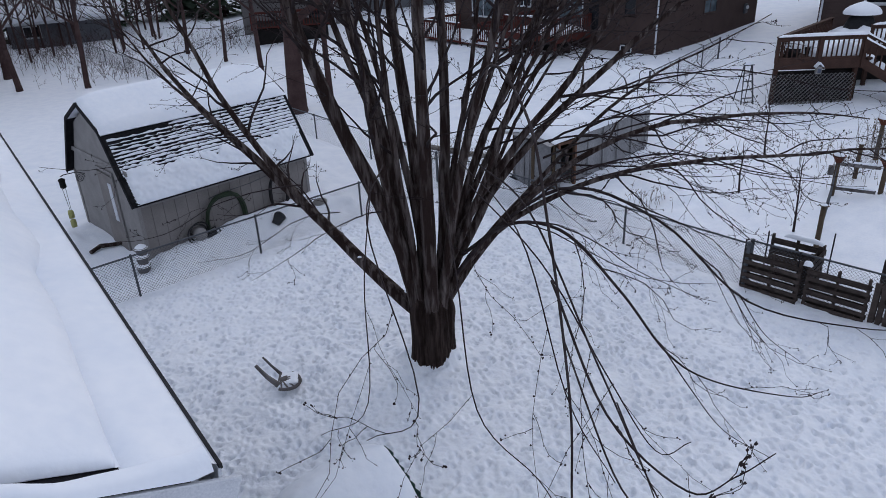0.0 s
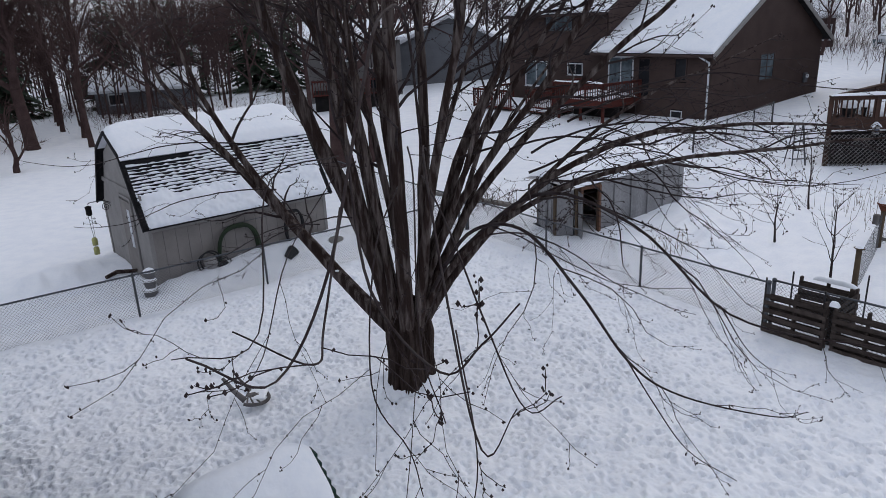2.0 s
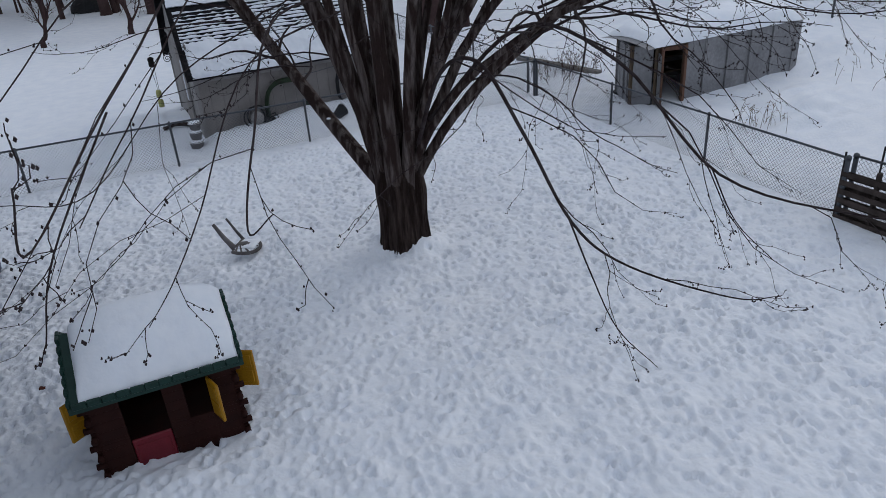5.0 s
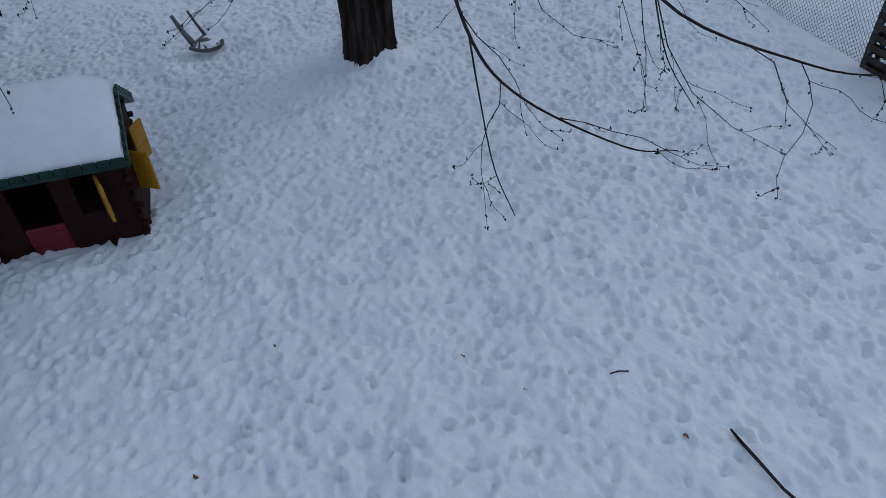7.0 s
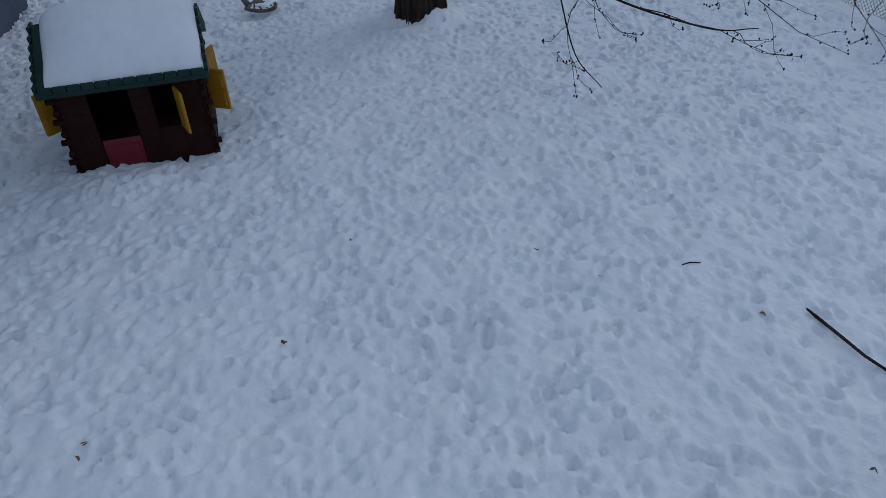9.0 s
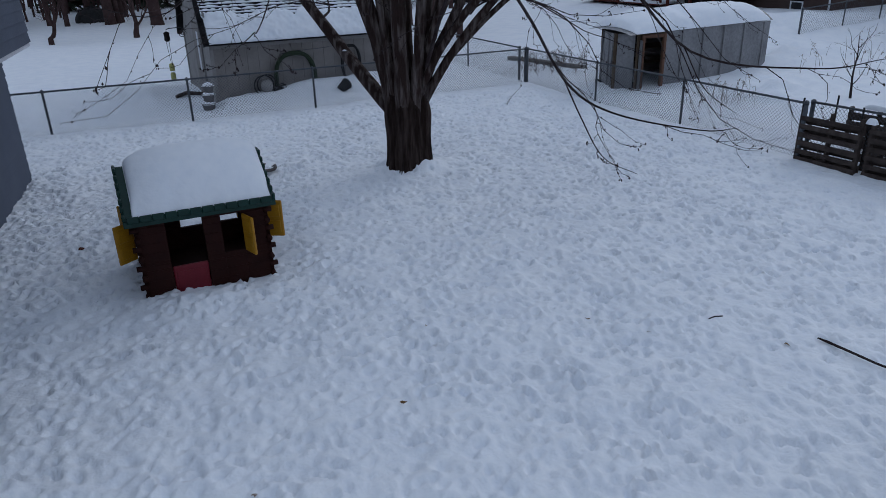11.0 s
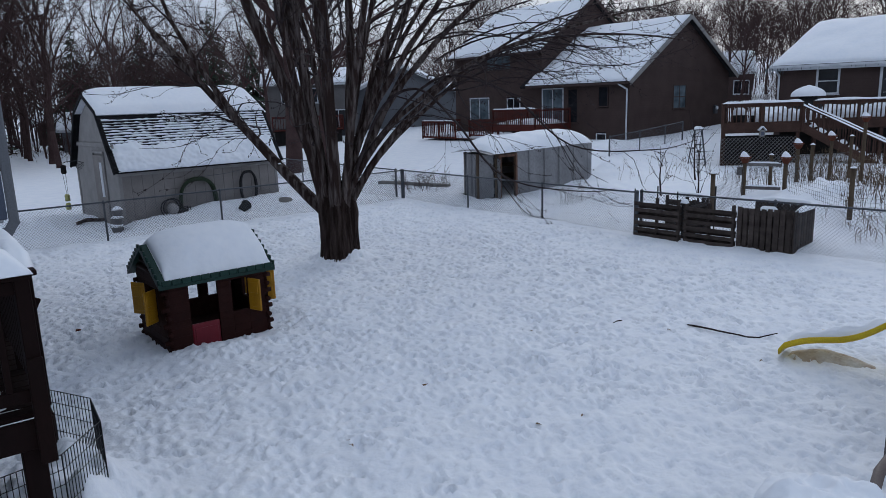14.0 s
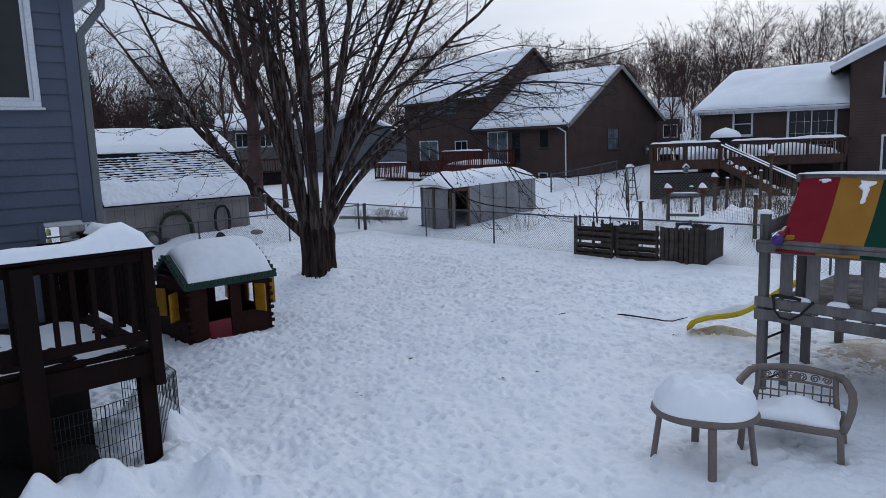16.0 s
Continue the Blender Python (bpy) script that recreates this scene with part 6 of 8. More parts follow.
def bare_tree_mesh(seed, height, fork=0.3, limbs=6, last=4, tip=0.016, wide=0.62, thick=0.019):
    rs = random.Random(seed)
    trunk, crown = Mesh(), Mesh()
    h = height * fork
    r = height * thick
    top = Vector((rs.uniform(-0.25, 0.25), rs.uniform(-0.25, 0.25), h))
    trunk.tube([(0, 0, -0.4), (0.02, 0, 0.25), top * 0.6, top], [r * 1.5, r * 1.1, r * 0.95, r * 0.85], 10)
    lead = top + Vector((rs.uniform(-0.3, 0.3), rs.uniform(-0.3, 0.3), height * 0.3))
    trunk.tube([top, top.lerp(lead, 0.5), lead], [r * 0.85, r * 0.6, r * 0.4], 7)
    for k in range(limbs):
        s = k / max(1, limbs - 1)
        p = top.lerp(lead, s * 0.95) - Vector((0, 0, 0.15))
        d = turn_dir(k * 137 + rs.uniform(-20, 20), rs.uniform(28, 55) + 22 * s)
        ramify(crown, p, d, height * rs.uniform(0.2, 0.28) * (1.15 - 0.35 * s), r * 0.5, 0, rs, last, 3, tip)
    ramify(crown, lead, Vector((0, 0, 1)), height * 0.2, r * 0.42, 0, rs, last, 3, tip)
    return trunk.data("trunk", FARBARK, True), crown.data("crown", FARBARK, True)


def add_tree(meshes, x, y, scale, turn, label, group):
    t = thing("bare_tree", pose(x, y, ground_at(x, y), 0, 0, turn), label, "tree", group)
    for name, me in zip(("trunk", "crown"), meshes):
        ob = part(name, me, FARBARK, t)
        ob.scale = (scale, scale, scale)
    return t


KINDS = [bare_tree_mesh(100 + k, h, f, 6, 4, 0.013, thick=0.012) for k, (h, f) in enumerate(((12.0, 0.26), (13.5, 0.22), (11.0, 0.3), (14.0, 0.28)))]
FULL = [bare_tree_mesh(200 + k, h, f, 7, 4, 0.019, thick=0.012) for k, (h, f) in enumerate(((11.0, 0.2), (12.5, 0.24), (10.0, 0.18)))]
GIANT = bare_tree_mesh(150, 17.0, 0.22, 7, 5, 0.013, thick=0.022)
rs_t = random.Random(77)
add_tree(GIANT, -10.9, 27.9, 1.0, 30, "very tall bare tree with a thick trunk behind a shed", "bare yard trees")
for x, y, s, k in ((-9.6, 28.6, 0.95, 0), (-14.5, 33.0, 0.95, 2), (-33.0, 33.0, 1.0, 1), (-36.5, 29.5, 0.95, 0), (-31.5, 36.0, 1.1, 3), (-35.0, 38.0, 1.0, 0), (-19.5, 39.5, 0.75, 2), (-23.5, 42.5, 0.85, 0), (-16.0, 41.0, 0.8, 1), (-40.0, 34.0, 1.1, 3), (-38.0, 41.0, 1.1, 1)):
    add_tree(KINDS[k], x, y, s, rs_t.uniform(0, 360), "tall bare tree rising from the snow", "bare yard trees")
add_tree(GIANT, -31.6, 32.0, 0.9, 200, "tall bare tree with a thick dark trunk in snow", "bare yard trees")
add_tree(GIANT, -34.5, 31.0, 0.8, 120, "tall bare tree with a thick dark trunk in snow", "bare yard trees")
add_tree(bare_tree_mesh(140, 4.2, 0.16, 5, 3, 0.008, thick=0.03), -26.8, 26.1, 1.0, 40, "small gnarled bare fruit tree in snow", "bare yard trees")
add_tree(bare_tree_mesh(141, 3.6, 0.16, 5, 3, 0.008, thick=0.03), -28.5, 22.5, 1.0, 140, "small gnarled bare fruit tree in snow", "bare yard trees")
# trees in the gap between the two brown houses and beside them
for x, y, s, k in ((18.6, 56.4, 1.0, 1), (22.3, 64.0, 1.1, 2), (15.4, 67.7, 1.15, 0), (25.4, 74.0, 1.25, 1), (11.1, 76.4, 1.25, 2), (30.4, 69.0, 1.3, 0), (36.7, 76.5, 1.25, 1), (19.8, 74.0, 1.1, 2), (14.9, 60.2, 0.95, 0), (16.9, 71.5, 1.05, 1), (20.4, 66.5, 1.05, 0)):
    add_tree(FULL[k], x, y, 0.88 * s, rs_t.uniform(0, 360), "bare brown tree between the houses", "wooded backdrop")
for k in range(16):
    az, d = radians(rs_t.uniform(133, 168)), rs_t.uniform(44, 62)
    add_tree((KINDS + FULL)[k % 7], 3 + d * math.cos(az), -5 + d * math.sin(az), rs_t.uniform(0.9, 1.2), rs_t.uniform(0, 360), "tall bare tree rising from the snow", "bare yard trees")
for k in range(72):
    az = rs_t.uniform(44, 172) if k < 52 else rs_t.uniform(48, 100)
    d = rs_t.uniform(74, 110) if az < 108 else rs_t.uniform(62, 95) if az < 122 else rs_t.uniform(46, 85)
    x, y = 3 + d * math.cos(radians(az)), -5 + d * math.sin(radians(az))
    a, b = CA * x + SA * y, -SA * x + CA * y
    if 24 < a < 46 and 10 < b < 42:
        continue
    m = (FULL if rs_t.random() < 0.6 else KINDS)
    add_tree(m[k % len(m)], x, y, rs_t.uniform(0.85, 1.3) * (0.9 if az < 108 else 0.95), rs_t.uniform(0, 360), "bare tree in the wooded backdrop", "wooded backdrop")


def far_woods(n, az0, az1, d0, d1, h0, h1, seed, label):
    """Woods too far off to tell one tree from the next: stems, boughs and twigs in rounded, uneven crowns."""
    rs = random.Random(seed)
    g = Mesh()
    for k in range(n):
        az, d = radians(rs.uniform(az0, az1)), rs.uniform(d0, d1)
        x, y = 3 + d * math.cos(az), -5 + d * math.sin(az)
        h = rs.uniform(h0, h1)
        p = Vector((x, y, ground_at(x, y) - 0.5))
        spike(g, p, p + Vector((rs.gauss(0, 0.4), rs.gauss(0, 0.4), h * 0.9)), 0.10)
        for j in range(13):
            s = rs.uniform(0.2, 0.75)
            q = p + Vector((0, 0, h * s))
            e = q + turn_dir(rs.uniform(0, 360), rs.uniform(20, 70)) * (h * rs.uniform(0.18, 0.4) * (1.15 - s))
            spike(g, q, e, 0.045)
            for i in range(5):
                f = q.lerp(e, rs.uniform(0.35, 1.0))
                spike(g, f, f + turn_dir(rs.uniform(0, 360), rs.uniform(10, 80)) * (h * rs.uniform(0.06, 0.15)), 0.028)
    solid("bare_woods", g, FARBARK, Matrix(), label, "woods", "stuff")


far_woods(300, 40, 109, 95, 150, 7, 14.5, 501, "long belt of bare brown woods behind the houses")
far_woods(110, 107, 124, 90, 130, 8, 15, 502, "bare brown woods behind the far yards")
far_woods(640, 120, 178, 58, 112, 8, 12.5, 503, "dense dark brown woods at the end of the yards")


def conifer_mesh(seed, h):
    rs = random.Random(seed)
    trunk, crown = Mesh(), Mesh()
    trunk.tube([(0, 0, -0.3), (0, 0, h * 0.95)], [h * 0.018, 0.02], 7)
    for k in range(int(h * 7)):
        z = h * (0.08 + 0.9 * k / (h * 7))
        reach = (h - z) * 0.30 * rs.uniform(0.75, 1.1) + 0.15
        for j in range(6):
            an = rs.uniform(0, 6.283)
            d = Vector((math.cos(an), math.sin(an), 0))
            p, q = Vector((0, 0, z)), d * reach + Vector((0, 0, z - reach * rs.uniform(0.15, 0.4)))
            w = Vector((-d.y, d.x, 0)) * reach * 0.16
            for t in range(5):
                c = p.lerp(q, 0.3 + 0.16 * t)
                crown.add([c + w * rs.uniform(0.6, 1.2), c - w * rs.uniform(0.6, 1.2), c + (q - p) * 0.22 + Vector((0, 0, -0.12 * rs.random()))], [(0, 1, 2)])
    return trunk.data("trunk", FARBARK, True), crown.data("crown", NEEDLES)


FIRS = [conifer_mesh(300, 9.0), conifer_mesh(301, 11.0)]
for x, y, s, k in ((-28.0, 58.0, 1.0, 0), (-33.0, 60.0, 1.1, 1), (-46.0, 44.0, 1.1, 1), (-50.0, 40.0, 1.0, 0), (-42.0, 52.0, 1.0, 1), (4.5, 74.0, 1.05, 1), (-24.0, 62.0, 0.9, 0), (9.0, 80.0, 0.9, 0), (-38.0, 56.0, 1.2, 0)):
    t = thing("spruce_tree", pose(x, y, ground_at(x, y), 0, 0, k * 77), "dark evergreen spruce far behind the yards", "tree", "evergreens")
    for name, me in zip(("trunk", "crown"), FIRS[k]):
        part(name, me, NEEDLES, t).scale = (s, s, s)


def shrub_patch(x, y, r, h, n, seed, label):
    rs = random.Random(seed)
    g = Mesh()
    for k in range(n):
        px, py = x + rs.gauss(0, r * 0.5), y + rs.gauss(0, r * 0.5)
        z = ground_at(px, py)
        ramify(g, Vector((px, py, z - 0.1)), turn_dir(rs.uniform(0, 360), rs.uniform(45, 85)), h * rs.uniform(0.25, 0.4), 0.014, 1, rs, 4, 2, 0.007)
    solid("bare_shrub", g, FARBARK, Matrix(), label, "shrub", "stuff")


shrub_patch(-31.0, 41.0, 4.5, 2.2, 120, 401, "thicket of bare brown shrubs in the snow")
shrub_patch(-24.5, 36.0, 3.0, 1.6, 60, 402, "thicket of bare brown shrubs in the snow")
shrub_patch(-22.0, 44.0, 4.0, 1.8, 70, 403, "thicket of bare brown shrubs in the snow")
shrub_patch(-40.0, 46.0, 6.0, 2.6, 150, 406, "thicket of bare brown shrubs in the snow")
shrub_patch(17.3, 62.7, 5.0, 5.6, 110, 407, "thicket of tall bare shrubs between the houses")
shrub_patch(18.6, 55.0, 5.0, 3.2, 90, 404, "thicket of bare brown shrubs between the houses")
shrub_patch(-3.2, 21.8, 0.9, 0.8, 24, 405, "low tangled bare shrub beside the greenhouse")


# ---- play tower and slide ----
def make_tower():
    m = yard_pose(5.95, -2.70, 0, -90)          # x along the front, y away from the house
    tw = thing("play_tower", m, "weathered grey wooden play tower with striped canopy", "play tower")
    L, D = 3.2, 2.6
    for x, y, h in ((0.0, 0.0, 2.13), (L, 0.0, 2.13), (0.0, 1.35, 2.13), (0.0, D, 2.13), (L, D, 2.13)):
        part("post", Mesh().box(x - 0.05, y - 0.05, -0.3, x + 0.05, y + 0.05, h, 0.008), GREY_WOOD, tw)
    part("ridge_post", Mesh().box(0.12, 0.62, 1.0, 0.22, 0.72, 2.55, 0.008), GREY_WOOD, tw)
    part("ridge_beam", Mesh().box(0.08, 0.62, 2.46, L + 0.1, 0.66, 2.56), GREY_WOOD, tw)
    part("brace_board", Mesh().beam((-0.02, -0.08, 1.93), (0.02, 0.75, 2.02), 0.035, 0.16), GREY_WOOD, tw)
    part("arm_board", Mesh().beam((-0.02, 0.75, 2.02), (0.1, 1.4, 2.06), 0.035, 0.14), GREY_WOOD, tw)
    part("lower_beam", Mesh().box(-0.07, -0.09, 0.87, L + 0.07, -0.052, 1.0), GREY_WOOD, tw)
    part("lower_rail", Mesh().box(-0.07, -0.09, 1.03, L + 0.07, -0.052, 1.15), GREY_WOOD, tw)
    part("top_rail", Mesh().box(-0.06, -0.09, 1.68, L + 0.07, -0.052, 1.79), GREY_WOOD, tw)
    part("rail_shelf", Mesh().box(-0.07, -0.10, 1.792, L + 0.07, 0.05, 1.825), GREY_WOOD, tw)
    for y0, y1 in ((-0.05, D),):
        part("side_beam", Mesh().box(-0.09, y0, 0.87, -0.052, y1, 1.0), GREY_WOOD, tw)
        part("side_rail", Mesh().box(-0.09, y0, 1.68, -0.052, 1.3, 1.79), GREY_WOOD, tw)
        part("back_beam", Mesh().box(-0.05, D + 0.052, 0.87, L, D + 0.09, 1.0), GREY_WOOD, tw)
        part("back_rail", Mesh().box(-0.05, D + 0.052, 1.68, L, D + 0.09, 1.79), GREY_WOOD, tw)
    me = Mesh().box(-0.07, -0.05, 1.0, 0.07, -0.02, 1.70, 0.006).data("rail_board", GREY_WOOD)
    for k in range(10):
        part("rail_board", me, GREY_WOOD, tw, at=pose(0.27 + k * 0.29, 0, 0))
    for k in range(8):
        part("rail_board", me, GREY_WOOD, tw, at=pose(0.3 + k * 0.36, D + 0.08, 0))
    for k in range(18):
        y = 0.0 + k * D / 18
        part("floor_board", Mesh().box(-0.04, y, 1.005, L, y + D / 18 - 0.012, 1.03), GREY_WOOD, tw)
    # ladder on the near corner
    part("ladder_rail", Mesh().box(0.10, 0.28, -0.3, 0.19, 0.34, 0.87), GREY_WOOD, tw)
    for z in (0.1, 0.36, 0.62):
        part("rung", Mesh().tube([(0.02, 0.0, z), (0.14, 0.31, z + 0.06)], 0.014, 8), RUBBER, tw, "black metal rung", smooth=True)
    # canopy: four stripes of canvas
    edges = [0.16, 0.60, 1.04, 1.48, 1.92, 2.36, 2.8]
    mats = (CANVAS_RED, CANVAS_GOLD, CANVAS_GREEN) * 2
    for k, mat in enumerate(mats):
        for side, y0 in ((0, -0.10), (1, 1.38)):
            g = Mesh()

            def cloth(u, v, k=k, y0=y0, off=0.0):
                x = edges[k] + (edges[k + 1] - edges[k]) * u + 0.0
                y = y0 + (0.64 - y0) * v
                z = 1.72 + 0.82 * v - 0.05 * math.sin(math.pi * v) + 0.012 * math.sin(x * 7 + v * 4) + off
                return (x - 0.02 * v, y, z)
            g.grid(cloth, 12, 12)
            g.grid(lambda u, v: cloth(u, v, off=-0.006), 12, 12)
            part("canopy_stripe", g, mat, tw, ("red", "golden yellow", "dark green")[k % 3] + " canvas stripe of the canopy", True)
            part("canopy_hem", Mesh().tube([(edges[k], y0, 1.715), (edges[k + 1], y0, 1.715)], 0.014, 8), mat, tw, smooth=True)
    # snow left near the canopy's ridge
    def patch(u, v, x0, w, v0, v1):
        vv = v1 - (v1 - v0) * v
        half = w * (1 - 0.75 * v ** 0.8) * (0.8 + 0.8 * float(field(v * 3, x0, 0.4, 75)))
        x = x0 + half * (u - 0.5) + 0.05 * float(field(v * 2, x0, 0.3, 76))
        e = min(1.0, 4 * u * (1 - u) * 2) * min(1.0, 8 * v * (1 - v))
        return (x - 0.02 * vv, -0.10 + 0.74 * vv - 0.012 * e, 1.72 + 0.82 * vv - 0.05 * math.sin(math.pi * vv) + 0.012 * math.sin(x * 7 + vv * 4) + 0.003 + 0.014 * e)
    for x0, w, v0, v1 in ((0.88, 0.17, 0.68, 0.95), (0.45, 0.2, 0.91, 0.95), (1.3, 0.3, 0.92, 0.96)):
        g = Mesh().grid(lambda u, v: patch(u, v, x0, w, v0, v1), 14, 16)
        solid("lying_snow", g, SNOW_SOFT, m, "patch of snow clinging to the striped canopy", "snow", "", True)
    # rope looped on the beam
    g = Mesh()
    g.tube([(0.16, -0.11, 1.17), (0.18, -0.12, 1.02), (0.25, -0.12, 0.94), (0.36, -0.12, 0.93), (0.46, -0.12, 1.0), (0.54, -0.11, 1.10), (0.6, -0.1, 1.17)], 0.014, 8)
    g.tube([(0.14, -0.09, 1.17), (0.22, -0.11, 1.20), (0.3, -0.09, 1.18), (0.38, -0.11, 1.19), (0.46, -0.09, 1.17)], 0.022, 8)
    part("rope", g, RUBBER, tw, "black rope looped over the beam", True)
    g = Mesh()
    g.tube([(1.62, -0.11, 1.05), (1.64, -0.13, 0.8), (1.63, -0.13, 0.6), (1.68, -0.13, 0.3), (1.70, -0.12, 0.05)], 0.015, 8)
    part("rope", g, RUBBER, tw, "black rope hanging from the beam", True)
    sc = thing("toy_telescope", m @ pose(0.17, -0.03, 1.87, 0, 0, 25), "pink and purple toy telescope on the rail", "toy")
    part("barrel", Mesh().tube([(-0.02, -0.10, -0.02), (0.08, 0.16, 0.07)], [0.055, 0.045], 14), PLAY_RED, sc, smooth=True)
    part("ring", Mesh().tube([(-0.032, -0.13, -0.03), (-0.014, -0.085, -0.015)], 0.062, 14), material("purple_plastic", (0.07, 0.03, 0.22), 0.4), sc, smooth=True)
    part("mount", Mesh().box(0.0, 0.0, -0.045, 0.16, 0.05, 0.02), YELLOW, sc)
    for x, y, w in ((0.0, -0.02, 0.14), (0.42, -0.07, 0.28), (0.85, -0.07, 0.22), (1.3, -0.07, 0.25)):
        z = 2.134 if x == 0.0 else 1.152
        snow_pad("lying_snow", x - w / 2, y - (0.05 if x == 0 else 0.02), x + w / 2, y + (0.07 if x == 0 else 0.04), z, 0.045, m, "small cushion of snow on a beam", 0.3, None, 10, 8, 0.4, 12)
    snow_pad("lying_snow", 0.1, 0.60, L, 0.68, 2.562, 0.03, m, "thin snow on the ridge beam", 0.5, None, 20, 6, 0.4, 13)
    # slide
    ms = yard_pose(8.10, -2.50, 0, 99)          # x runs down the slide
    sl = thing("slide", ms, "yellow plastic slide with a little snow on it", "slide")

    def line(s):
        return 0.08 + 0.90 * (1 - s) ** 1.15 + 0.055 * math.sin(s * 9.0)

    prof = [(-0.19, 0.05), (-0.175, 0.062), (-0.155, 0.05), (-0.135, 0.0), (0.135, 0.0), (0.155, 0.05), (0.175, 0.062), (0.19, 0.05), (0.175, -0.01), (0.135, -0.03), (-0.135, -0.03), (-0.175, -0.01)]
    n, k = 30, len(prof)
    g = Mesh()
    vs = [(s / n * 1.75, y, line(s / n) + z - (0.06 if s == n else 0)) for s in range(n + 1) for y, z in prof]
    g.add(vs, [(i * k + j, i * k + (j + 1) % k, (i + 1) * k + (j + 1) % k, (i + 1) * k + j) for i in range(n) for j in range(k)] + [tuple(range(k)), tuple(range(n * k, n * k + k))])
    part("chute", g, SLIDE_YELLOW, sl, smooth=True)
    g = Mesh()
    g.grid(lambda u, v: (0.62 + 1.1 * u, -0.125 + 0.25 * v, line((0.62 + 1.1 * u) / 1.75) + 0.02 + 0.13 * (4 * v * (1 - v)) ** 0.5 * (4 * u * (1 - u)) ** 0.3 * (0.8 + float(field(u * 2, v, 0.25, 14)))), 30, 8)
    solid("lying_snow", g, SNOW_SOFT, ms, "patch of snow on the slide", "snow", "", True)


make_tower()


def dirty_shaded_patch(a, b, la, lb, h, turn, shift, label):
    """A low trodden heap of soiled snow, in a colour that also paints shade."""
    c, s = math.cos(radians(turn)), math.sin(radians(turn))

    def top(u, v):
        x, y = la * (u - 0.5) * 2, lb * (v - 0.5) * 2
        r = math.hypot(u - 0.5, v - 0.5) * 2 + 0.25 * float(field(x, y, 0.3, shift))
        return (c * x - s * y, s * x + c * y, -0.05 + (h + 0.05) * max(0.0, 1 - r * r) + 0.05 * float(field(x, y, 0.14, shift + 1)) * max(0.0, 1 - r))
    solid("dirty_shaded_snow", Mesh().grid(top, 40, 30), DIRTY_SHADED_SNOW, yard_pose(a, b), label, "snow", "", True)


# the tan here also paints the slide's shade onto the snow
dirty_shaded_patch(8.02, -1.25, 0.55, 0.26, 0.09, 99, 70, "heaped snow under the slide, coloured by soil and painted shade")
dirty_shaded_patch(8.4, -3.3, 1.0, 0.9, 0.05, 20, 72, "trodden soiled snow under the play tower")


# ---- table and bench ----
def make_table():
    m = pose(4.775, 0.79, 0, 0, 0, -15)
    # top squeezed along the camera's line of sight so its rim fits the view
    flat = 0.78
    tb = thing("round_table", m, "oval taupe resin table under a dome of snow", "table")
    n, R, zt = 48, 0.485, 0.515
    g = Mesh()
    ring = [(R - 0.02, zt + 0.012), (R, zt), (R + 0.004, zt - 0.035), (R - 0.012, zt - 0.055), (R - 0.03, zt - 0.05), (R - 0.035, zt - 0.012), (0.0, zt - 0.012), (0.0, zt + 0.006), (R - 0.05, zt + 0.006)]
    k = len(ring)
    for i in range(n):
        an = 2 * math.pi * i / n
        g.v += [(r * math.cos(an), flat * r * math.sin(an), z) for r, z in ring]
    for i in range(n):
        for j in range(k):
            g.f.append((i * k + j, i * k + (j + 1) % k, ((i + 1) % n) * k + (j + 1) % k, ((i + 1) % n) * k + j))
    part("tabletop", g, RESIN, tb, smooth=True)
    for i in range(4):
        an = radians(i * 90 + 102)
        d = Vector((math.cos(an), math.sin(an), 0))
        part("leg", Mesh().beam(Vector((d.x * 0.40, d.y * 0.40 * flat, zt - 0.04)), d * 0.485 + Vector((0, 0, -0.2)), 0.075, 0.05, 0.014, d), RESIN, tb)
    g = Mesh()

    def dome(u, v):
        an = 2 * math.pi * u
        r = (R - 0.018) * (1 - v) * (1 + 0.02 * math.sin(5 * an))
        x, y = r * math.cos(an), r * math.sin(an)
        e = (1 - (1 - v) ** 4.2)
        dent = 0.035 * math.exp(-(((x - 0.18) ** 2 + (y + 0.16) ** 2) / 0.02)) + 0.03 * math.exp(-(((x - 0.02) ** 2 + (y + 0.2) ** 2) / 0.012)) + 0.025 * math.exp(-(((x - 0.3) ** 2 + (y - 0.02) ** 2) / 0.02))
        return (x, flat * y, zt + 0.01 + 0.31 * e ** 0.6 + (0.12 * float(field(x, y, 0.26, 16)) + 0.10 * float(field(x, y, 0.1, 17)) + 0.03 * float(field(x, y, 0.045, 18))) * e - 2.6 * dent * e)
    g.grid(dome, 97, 34)
    solid("lying_snow", g, SNOW_SOFT, m, "lumpy dome of snow on the oval table", "snow", "", True)


make_table()


